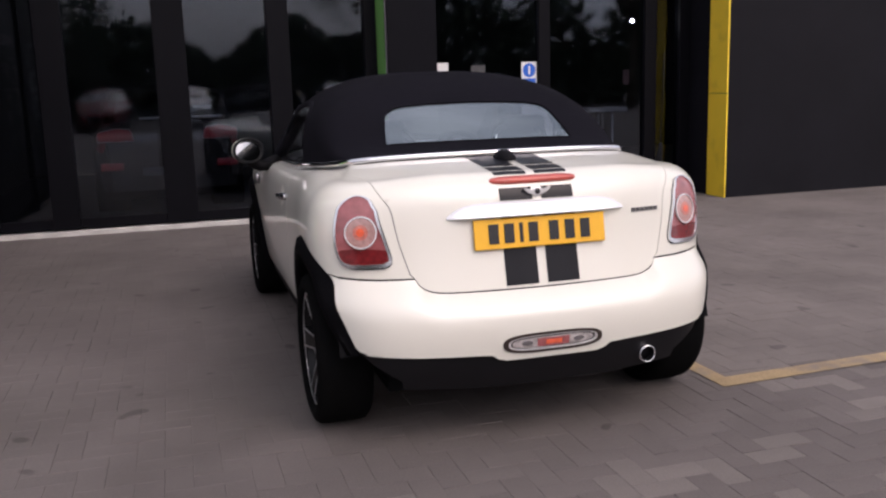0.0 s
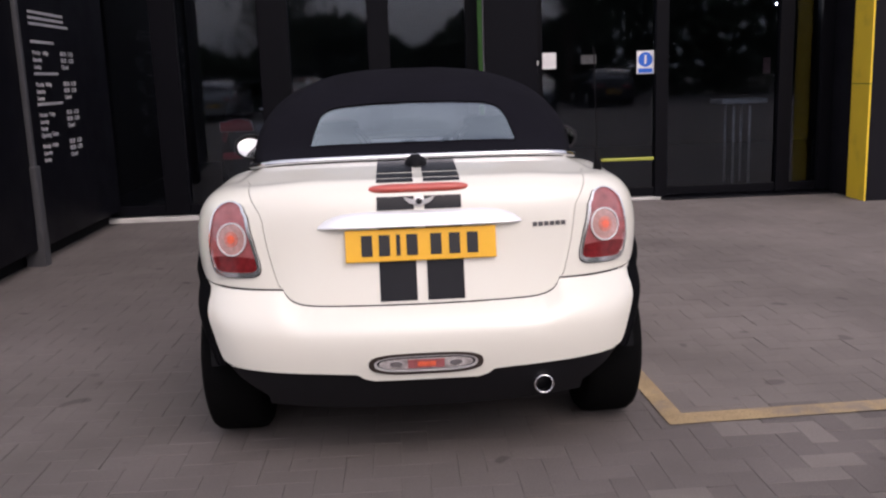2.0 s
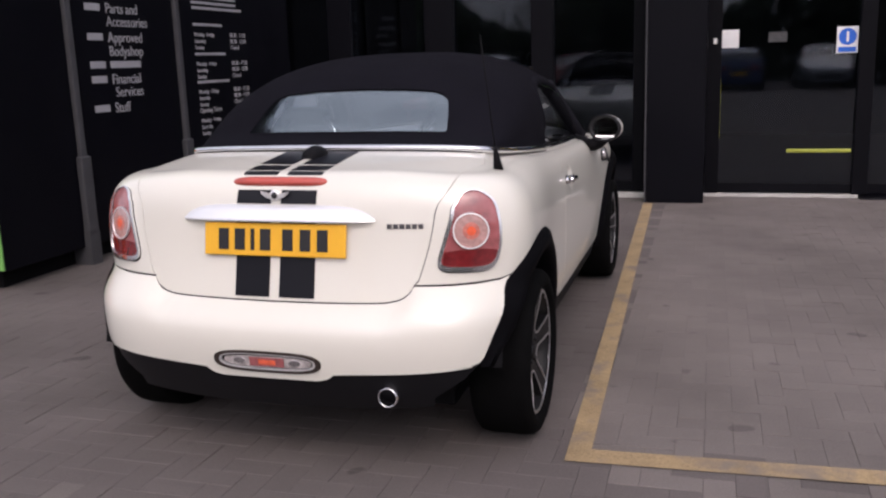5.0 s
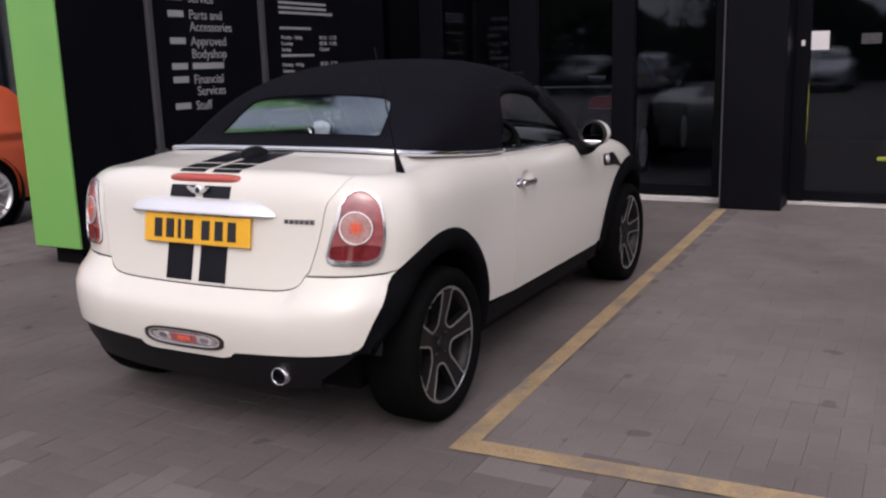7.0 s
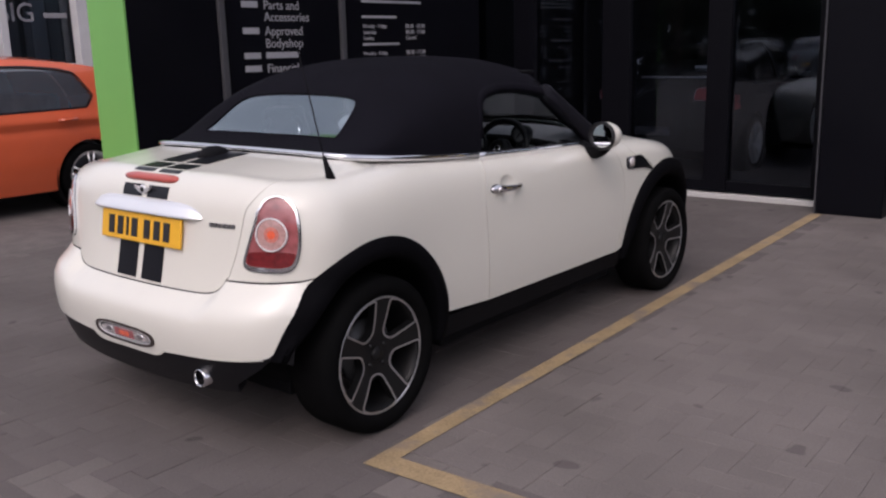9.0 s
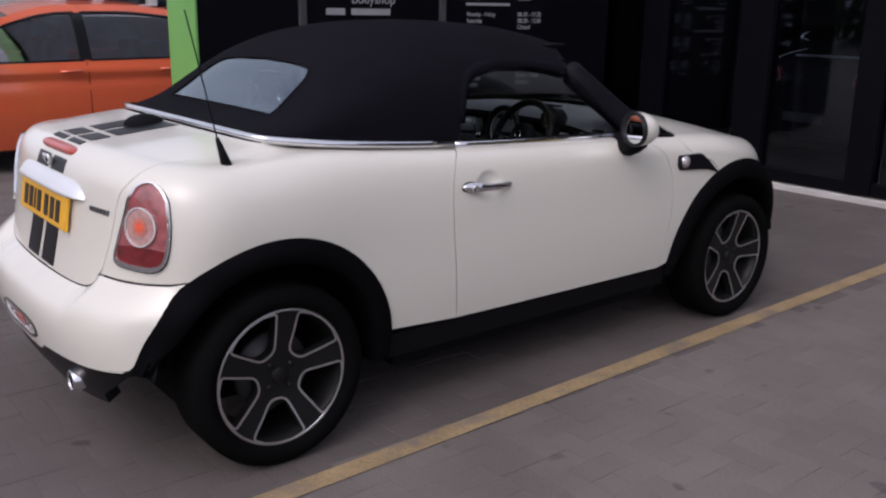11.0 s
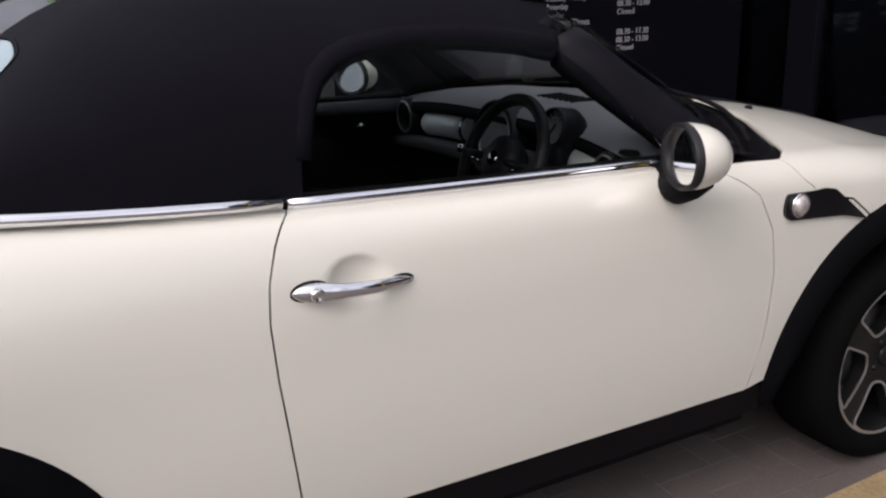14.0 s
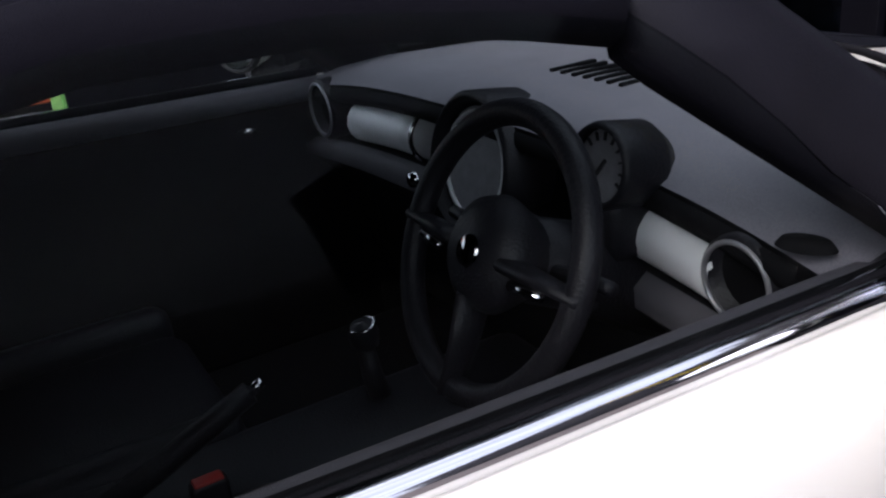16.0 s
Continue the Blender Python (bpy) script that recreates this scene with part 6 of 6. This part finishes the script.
        flank = p("side_panel", sd(panel(outline, at, 0.032 if fine else 0.07, holes, lip=0.02, centre=mid)), paint)
        for h in holes:
            p("side_window", sd(panel(h, lambda y, z: at(y, z) - Vector((0.012, 0, 0)), 0.1, lip=0, centre=mid)), CAR_GLASS, flank, "dark tinted window")
            p("window_trim", sd(panel(shrink(h, -0.012), lambda y, z: at(y, z) + Vector((0.003, 0, 0)), 0.05, [shrink(h, 0.004)], lip=0.004, centre=mid)), BLACK_GLOSS, flank)
        post = [(-L + 2.50 * k, belt(-2) + 0.004), (-L + 2.60 * k, belt(-2) + 0.004), (-L + 2.60 * k, roofline(-L + 2.6 * k)), (-L + 2.50 * k, roofline(-L + 2.5 * k))]
        p("pillar_cover", sd(panel(post, lambda y, z: at(y, z) + Vector((0.006, 0, 0)), 0.05, lip=0.005, centre=mid)), BLACK_GLOSS, flank, "black door pillar")
        for y in (-L + 1.50 * k, -L + 2.55 * k, -L + 3.45 * k):
            seam = [(y - 0.003, 0.30), (y + 0.003, 0.30), (y + 0.003, belt(y) - 0.02), (y - 0.003, belt(y) - 0.02)]
            if abs(y - rear) > 0.42:
                p("door_seam", sd(panel(seam, lambda y, z: at(y, z) + Vector((0.002, 0, 0)), 0.08, lip=0, centre=mid)), DARK, flank)
        for y in (-L + 2.40 * k, -L + 3.30 * k):
            h = tube([at(y - 0.10, 0.86) + Vector((0.012, 0, 0)), at(y, 0.862) + Vector((0.03, 0, 0)), at(y + 0.09, 0.866) + Vector((0.012, 0, 0))], 0.013, 8)
            p("door_handle", sd(h), paint, flank)
        mir = bmesh.new()
        box(mir, W * 0.93, W * 1.13, -L + 1.58 * k, -L + 1.70 * k, 0.94, 1.07, bevel=0.035)
        p("door_mirror", sd(mir), paint, flank)
        tl = [(-0.30, 0.72), (-0.05, 0.70), (-0.035, 0.78), (-0.05, 0.88), (-0.26, 0.86)]
        p("tail_lamp", sd(panel(rounded(tl, 0.02, 3), lambda y, z: at(y, z) + Vector((0.008, 0, 0)), 0.05, lip=0.01, centre=mid)), lamp, root, "red tail lamp")
        hd = [(-L + 0.08, 0.60), (-L + 0.42, 0.66), (-L + 0.45, 0.72), (-L + 0.12, 0.68)]
        p("headlamp", sd(panel(rounded(hd, 0.02, 3), lambda y, z: at(y, z) + Vector((0.008, 0, 0)), 0.05, lip=0.01, centre=mid)), CLEAR_LENS, root, "clear headlamp")
        tail_in = bmesh.new()
        if lift:
            tail_in.free()
            shape = rounded([(W * 0.44, 0.815), (W * 0.89, 0.815), (W * 0.90, 0.92), (W * 0.66, 0.962), (W * 0.47, 0.94)], [0.012, 0.02, 0.03, 0.05, 0.04], 4)
            tail_in = prism(shape, -0.12, 0.012, "y")
        else:
            box(tail_in, W * 0.44, W * 0.70, -0.03, 0.012, 0.71, 0.86, bevel=0.012)
        unit = p("tail_lamp", sd(tail_in), lamp, root, "red tail lamp")
        if lift:
            edge = panel(shrink(shape, -0.001), lambda x, z: Vector((x, 0.0135, z)), 0.05, [shrink(shape, 0.003)], lip=0.01, outward=Vector((0, 1, 0)))
            p("bezel", sd(edge), SATIN, unit, "bright lamp bezel")
            low = bmesh.new()
            box(low, W * 0.60, W * 0.88, -0.02, 0.02, 0.505, 0.585, bevel=0.012)
            p("rear_reflector", sd(low), lamp, root, "red bumper reflector")
        for c in (rear, front):
            mm = Matrix.Translation((s * (W - 0.11), c, 0.31)) @ (Matrix() if s > 0 else pose(0, 0, 0, 0, 0, 180))
            tyre = p("wheel", move(lathe([(0.20, -0.10), (0.29, -0.10), (0.31, -0.08), (0.312, 0.08), (0.29, 0.10), (0.235, 0.10)], 40, "x"), mm), RUBBER, root, "tyre on silver alloy")
            p("rim", move(lathe([(0.235, 0.098), (0.222, 0.095), (0.205, 0.07), (0.20, -0.08)], 36, "x"), mm), SATIN, tyre)
            for q in range(5):
                for d in (-9, 9):
                    t = radians(90 + 72 * q + d)
                    sp = tube([(0.075, 0.03 * math.cos(t), 0.03 * math.sin(t)), (0.085, 0.13 * math.cos(t), 0.13 * math.sin(t)), (0.088, 0.222 * math.cos(t), 0.222 * math.sin(t))], 0.013, 6, 0.011)
                    p("spoke", move(sp, mm), SATIN, tyre)
            p("wheel_well", move(lathe([(0.37, 0.10), (0.36, -0.25), (0.0, -0.25)], 28, "x"), mm), DARK)
    # bonnet, screen, roof and tail as one strip, cut where the glass is
    def strip(y0, y1, mat, pname, off=0.0, n=14, inset=1.0, parent=None):
        bm = bmesh.new()
        rows = []
        for i in range(n + 1):
            y = y0 + (y1 - y0) * i / n
            half = W * plan(y) * wall(top(y) - 0.015)
            row = []
            for j in range(13):
                u = -1 + 2 * j / 12
                row.append(bm.verts.new((half * u * inset, y, top(y) - 0.015 + 0.045 * (1 - u * u) + off)))
            rows.append(row)
        for a, b in zip(rows, rows[1:]):
            for j in range(12):
                bm.faces.new((a[j], a[j + 1], b[j + 1], b[j]))
        bm.normal_update()
        if sum(f.normal.z for f in bm.faces) < 0:
            bmesh.ops.reverse_faces(bm, faces=bm.faces)
        return p(pname, bm, mat, parent)
    strip(-L + 0.004, -L + 1.36 * k, paint, "bonnet")
    strip(-L + 1.36 * k, -L + 1.98 * k, CAR_GLASS, "windscreen")
    strip(-L + 1.98 * k, -0.34, paint, "roof")
    strip(-0.34, -0.12, CAR_GLASS, "rear_window")
    strip(-0.12, -0.004, paint, "tailgate")
    p("front_end", prism([(-W * 0.62, 0.25), (W * 0.62, 0.25), (W * 0.60, 0.56), (-W * 0.60, 0.56)], -L - 0.01, -L + 0.1, "y"), paint, None, "", False)
    p("grille", boxes((-W * 0.5, W * 0.5, -L - 0.02, -L - 0.005, 0.34, 0.5), bevel=0.004), PLASTIC, None, "", False)
    p("rear_end", prism([(-W * 0.76, 0.27), (W * 0.76, 0.27), (W * 0.74, 0.80), (-W * 0.74, 0.80)], -0.1, 0.004, "y"), paint, None, "", False)
    if not blind:
        p("plate_panel", boxes((-0.26, 0.26, 0.004, 0.014, 0.52, 0.63), bevel=0.003), PLATE, None, "blank plate", False)
    if lift:
        p("rear_strip", boxes((-0.60, 0.30, -0.16, -0.115, 1.050, 1.066), bevel=0.004), SATIN, None, "bright strip", False)
        p("window_label", boxes((-0.49, -0.29, -0.215, -0.20, 1.115, 1.175)), PAPER, None, "pale window label", False)
        p("plate_panel", boxes((-0.10, 0.30, 0.006, 0.016, 0.43, 0.52), bevel=0.003), SEATING, None, "pale blank plate", False)
    else:
        p("rear_strip", boxes((-0.35, 0.35, 0.004, 0.022, 0.66, 0.69), bevel=0.006), CHROME, None, "chrome strip", False)
    p("interior_shade", boxes((-W * 0.68, W * 0.68, -L + 1.6 * k, -0.5, 0.35, 0.84 if fine else 1.2), bevel=0.1), PALE_SEATING if fine else SEATING, None, "", False)
    if fine:
        for x, y in ((W * 0.38, -L + 2.42 * k), (-W * 0.38, -L + 2.42 * k)):
            p("front_seat", boxes((x - 0.22, x + 0.22, y - 0.06, y + 0.07, 0.8, 1.10), bevel=0.05), PALE_SEATING, None, "", False)
            p("headrest", boxes((x - 0.12, x + 0.12, y - 0.03, y + 0.06, 1.12, 1.26), bevel=0.04), PALE_SEATING, None, "", False)
        p("rear_seat", boxes((-W * 0.6, W * 0.6, -1.0 * k, -0.86 * k, 0.8, 1.10), bevel=0.05), PALE_SEATING, None, "", False)
    p("underbody", boxes((-W * 0.8, W * 0.8, -L + 0.1, -0.1, 0.17, 0.35)), DARK, None, "", False)
    return root


ROSE_LAMP = material("rose_red_lamp", (0.50, 0.055, 0.07), 0.3, coat=0.5, vary=0.15, scale=30)
PALE_SEATING = material("blue_grey_car_seating", (0.26, 0.28, 0.32), 0.8, vary=0.3, scale=4)
SEATING = material("grey_car_seating", (0.13, 0.13, 0.14), 0.8, vary=0.4, scale=2.5)
CAR_GLASS = glass_material("dark_car_glass", (0.75, 0.8, 0.85), 0.75, 0.0, 2.9)
ORANGE = material("burnt_orange_paint", (0.72, 0.125, 0.04), 0.28, metal=0.1, coat=1.0, vary=0.04, scale=3)
RED_PAINT = material("dark_red_paint", (0.16, 0.012, 0.014), 0.3, coat=1.0, vary=0.04)
SILVER_PAINT = material("silver_grey_paint", (0.40, 0.41, 0.42), 0.32, metal=0.6, coat=1.0, vary=0.04)
BLACK_PAINT = material("black_car_paint", (0.012, 0.012, 0.014), 0.25, coat=1.0, vary=0.05)
WHITE_PAINT = material("white_car_paint", (0.72, 0.72, 0.72), 0.3, coat=1.0, vary=0.03)
BLUE_PAINT = material("blue_car_paint", (0.04, 0.07, 0.16), 0.3, coat=1.0, vary=0.04)

hatchback("orange_hatchback", "burnt orange hatchback with dark windows, parked", ORANGE, Matrix.Translation((-6.0, 3.55, 0)), 4.32, 1.77, 1.45, fine=True)
hatchback("showroom_hatchback", "black hatchback with rose tail lamps inside dim showroom", BLACK_PAINT, Matrix.Translation((-1.33, 7.36, 0.0)) @ pose(0, 0, 0, 0, 0, 182), 3.9, 1.66, 1.5, "cars in the showroom", ROSE_LAMP, True, 0.15)
for x, mat, col, turn in ((-9.5, BLACK_PAINT, "black", 180), (-6.6, SILVER_PAINT, "silver", 0), (-3.6, RED_PAINT, "dark red", 180), (-0.7, WHITE_PAINT, "white", 180), (2.2, BLUE_PAINT, "dark blue", 0), (5.1, SILVER_PAINT, "silver", 180), (8.0, BLACK_PAINT, "black", 0)):
    hatchback("parked_hatchback", col + " hatchback parked across the car park", mat, Matrix.Translation((x, -17.5 - (4.2 if turn == 180 else 0), 0)) @ pose(0, 0, 0, 0, 0, turn), 4.2, 1.76, 1.45, "row of parked cars")

# ---- the neighbouring building beyond the sign wall ----
GREY_CLAD = material("pale_grey_cladding", (0.50, 0.50, 0.50), 0.6, vary=0.1, scale=1.5, fine=0.06)
POST_WHITE = material("white_window_post", (0.62, 0.62, 0.63), 0.5, vary=0.06)
near = empty("neighbour_building", (-9.3, 5, 0), "pale grey showroom building with white posts and windows", "building", kind="structure")
part("wall", boxes((-9.6, -9.2, 0.6, 2.75, 0, 3.6)), GREY_CLAD, near, smooth=False)
part("wall", boxes((-9.6, -9.2, 2.75, 12, 3.4, 3.6)), GREY_CLAD, near, smooth=False)
part("base", boxes((-9.5, -9.15, 2.75, 12, 0, 0.25)), GREY_CLAD, near, smooth=False)
for y in (2.75, 3.25, 3.95, 5.05, 6.4, 7.8, 9.2, 10.6):
    part("window_post", boxes((-9.3, -9.12, y, y + (0.20 if y == 5.05 else 0.1), 0.25, 3.4), bevel=0.005), POST_WHITE, near, smooth=False)
part("pane", boxes((-9.35, -9.34, 2.85, 12, 0.25, 3.4)), glass_material("neighbour_glass", (0.8, 0.86, 0.9), 0.85), near, smooth=False)
part("interior", boxes((-11.0, -10.9, 0.7, 12, 0, 3.6)), material("grey_interior", (0.2, 0.21, 0.21), 0.8, vary=0.3, scale=0.6), near, smooth=False)
part("roof", boxes((-16, -9.1, 0.6, 12, 3.6, 3.8)), GREY_CLAD, near, smooth=False)
blind_rnd = random.Random(8)
BLINDS = [material("pale_blind_" + tone, (c, c, c * 1.04), 0.7, vary=0.1, scale=3) for tone, c in (("white", 0.66), ("grey", 0.40), ("dark", 0.16))]
y = 2.90
while y < 7.6:
    w = blind_rnd.uniform(0.07, 0.22)
    part("blind_slat", boxes((-9.46, -9.445, y, y + w, 0.3, 3.38)), BLINDS[blind_rnd.choice((0, 0, 1, 1, 2))], near, smooth=False)
    y += w + blind_rnd.choice((0.02, 0.03, 0.09))
big = lettering("window_lettering", "BIG", 0.36, Matrix.Translation((-9.32, 3.98, 1.93)) @ pose(0, 0, 0, 90, 0, 90), LETTER, "", near)
part("window_text_bar", boxes((-9.33, -9.32, 4.66, 5.0, 1.98, 2.05)), LETTER, near, smooth=False)

# ---- trees and a hedge across the car park ----
LEAF = material("green_foliage", (0.048, 0.064, 0.036), 0.7, per_object=0.4, vary=0.3, scale=1.0)
BARK = material("brown_bark", (0.09, 0.07, 0.05), 0.9, vary=0.3, scale=8, bump=0.6, bump_scale=60)


def tree(x, y, tall, seed):
    rnd = random.Random(seed)
    root = empty("tree", (x, y, 0), "leafy green tree at the edge of the car park", "tree", "trees across the car park")
    trunk = tube([(x, y, -0.05), (x + 0.1, y, tall * 0.3), (x + rnd.uniform(-0.3, 0.3), y, tall * 0.7)], 0.22, 10, 0.06)
    part("trunk", trunk, BARK, root)
    tips = []
    for k in range(9):
        a, r, z = rnd.uniform(0, 6.28), rnd.uniform(0.9, 2.0), rnd.uniform(0.45, 0.95) * tall
        tip = Vector((x + r * math.cos(a), y + r * math.sin(a), z))
        tips.append(tip)
        part("limb", tube([(x, y, tall * (0.3 + 0.04 * k)), (x + r * 0.5 * math.cos(a), y + r * 0.5 * math.sin(a), (tall * 0.35 + z) / 2), tip], 0.07, 6, 0.02), BARK, root)
    verts, faces = [], []
    for _ in range(1700):
        c = rnd.choice(tips) + Vector((rnd.gauss(0, 0.55), rnd.gauss(0, 0.55), rnd.gauss(0, 0.5)))
        q = Euler((rnd.uniform(0, 6.28), rnd.uniform(0, 6.28), rnd.uniform(0, 6.28))).to_matrix()
        s = rnd.uniform(0.08, 0.17)
        n = len(verts)
        verts += [c + q @ Vector(d) * s for d in ((-1, 0, 0), (0, 0.5, 0.15), (1, 0, 0), (0, -0.5, 0.15))]
        faces.append((n, n + 1, n + 2, n + 3))
    me = bpy.data.meshes.new("crown")
    me.from_pydata(verts, [], faces)
    me.materials.append(LEAF)
    crown = new("crown", me)
    crown.parent, crown.matrix_parent_inverse = root, root.matrix_basis.inverted()


for k, (x, y, tall) in enumerate(((-13, -21, 5.5), (-5.5, -23, 5.0), (7.5, -24, 6.5), (18, -20, 8))):
    tree(x, y, tall, k + 3)


def woodland(x0, x1, y, count, seed):
    """A far belt of dense foliage with an uneven top."""
    rnd = random.Random(seed)
    humps = [(rnd.uniform(x0, x1), rnd.uniform(1.6, 4.6), rnd.uniform(1.5, 4.5)) for _ in range(34)]
    verts, faces = [], []
    for _ in range(count):
        x = rnd.uniform(x0, x1)
        top = 2.2 + max(h * math.exp(-((x - c) / w) ** 2) for c, h, w in humps)
        c = Vector((x, y + rnd.uniform(-2.5, 2.5), top * rnd.random() ** 0.8))
        q = Euler((rnd.uniform(0, 6.28), rnd.uniform(0, 6.28), rnd.uniform(0, 6.28))).to_matrix()
        s = rnd.uniform(0.18, 0.42)
        n = len(verts)
        verts += [c + q @ Vector(d) * s for d in ((-1, 0, 0), (0, 0.6, 0.2), (1, 0, 0), (0, -0.6, 0.2))]
        faces.append((n, n + 1, n + 2, n + 3))
    me = bpy.data.meshes.new("woodland")
    me.from_pydata(verts, [], faces)
    me.materials.append(LEAF)
    tagged(new("woodland", me), "dense dark green trees beyond the car park", "trees", kind="stuff")


woodland(-48, 48, -30, 32000, 5)


# ---- block paving: herringbone, nearest blocks single, the rest joined ----
def paver_shape(w, d, bow):
    """One chamfered block, its top on z = 0."""
    c = 0.0022
    x, y = w / 2 - 0.0005, d / 2 - 0.0005
    v = [(-x, -y, -0.02), (x, -y, -0.02), (x, y, -0.02), (-x, y, -0.02), (-x, -y, -0.0014), (x, -y, -0.0014), (x, y, -0.0014), (-x, y, -0.0014), (-x + c, -y + c, bow), (x - c, -y + c, bow), (x - c, y - c, bow), (-x + c, y - c, bow)]
    f = [(8, 9, 10, 11)] + [(a, (a + 1) % 4, 4 + (a + 1) % 4, 4 + a) for a in range(4)] + [(4 + a, 4 + (a + 1) % 4, 8 + (a + 1) % 4, 8 + a) for a in range(4)]
    return v, f


pavement = empty("pavement", (0, 1, 0), "grey block paving in herringbone, stained in places", "paving", kind="structure")
BLOCK_L, BLOCK_W = 0.2, 0.1
spots = []
for i in range(-110, 111):
    for j in range(-60, 61):
        # two blocks for each cell of the herringbone
        ox, oy = 0.1 * i + 0.2 * j, 0.1 * i - 0.2 * j
        spots.append((ox, oy, True))
        spots.append((ox - 0.05, oy + 0.15, False))
place_rnd = random.Random(5)
near_blocks, far_blocks = [], []
for x, y, flat in spots:
    if not (-3.6 < x < 7.4 and -4.4 < y < 6.2):
        continue
    (near_blocks if (-1.6 < x < 1.4 and -2.3 < y < -0.3) else far_blocks).append((x, y, flat, place_rnd.uniform(-0.0016, 0.0008), place_rnd.uniform(-0.012, 0.012), place_rnd.uniform(-0.012, 0.012)))
shared = {}
for flat, mat in [(way, mat) for way in (True, False) for mat in (PAVER, HALF_LIT_PAVER, LIT_PAVER)]:
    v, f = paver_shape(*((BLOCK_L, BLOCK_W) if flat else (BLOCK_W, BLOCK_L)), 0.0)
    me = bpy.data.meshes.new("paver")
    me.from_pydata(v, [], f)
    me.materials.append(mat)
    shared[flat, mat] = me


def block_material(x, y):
    """Brighter light put into the block colour: lit blocks in the open bay beside the line, half-lit ones mixed into
    the drive behind the bays.
    """
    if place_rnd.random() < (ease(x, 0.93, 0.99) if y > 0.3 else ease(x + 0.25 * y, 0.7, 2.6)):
        return LIT_PAVER
    return HALF_LIT_PAVER if place_rnd.random() < 0.9 * ease(-y, 0.0, 1.6) else PAVER


near_blocks, spare = near_blocks[:300], near_blocks[300:]
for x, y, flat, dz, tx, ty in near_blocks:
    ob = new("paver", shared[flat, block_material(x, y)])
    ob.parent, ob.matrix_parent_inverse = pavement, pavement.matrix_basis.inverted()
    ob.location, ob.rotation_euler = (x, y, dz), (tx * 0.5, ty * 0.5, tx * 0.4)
laid = {PAVER: [], HALF_LIT_PAVER: [], LIT_PAVER: []}
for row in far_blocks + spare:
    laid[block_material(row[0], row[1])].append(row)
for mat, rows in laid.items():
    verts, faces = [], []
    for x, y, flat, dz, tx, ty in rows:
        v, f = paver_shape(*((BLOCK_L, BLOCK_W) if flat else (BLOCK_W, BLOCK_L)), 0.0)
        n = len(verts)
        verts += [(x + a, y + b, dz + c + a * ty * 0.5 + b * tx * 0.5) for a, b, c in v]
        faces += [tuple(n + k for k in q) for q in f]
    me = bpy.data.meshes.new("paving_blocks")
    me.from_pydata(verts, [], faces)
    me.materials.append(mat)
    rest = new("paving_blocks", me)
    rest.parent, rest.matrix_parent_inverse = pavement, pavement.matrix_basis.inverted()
    tagged(rest, kind="stuff")
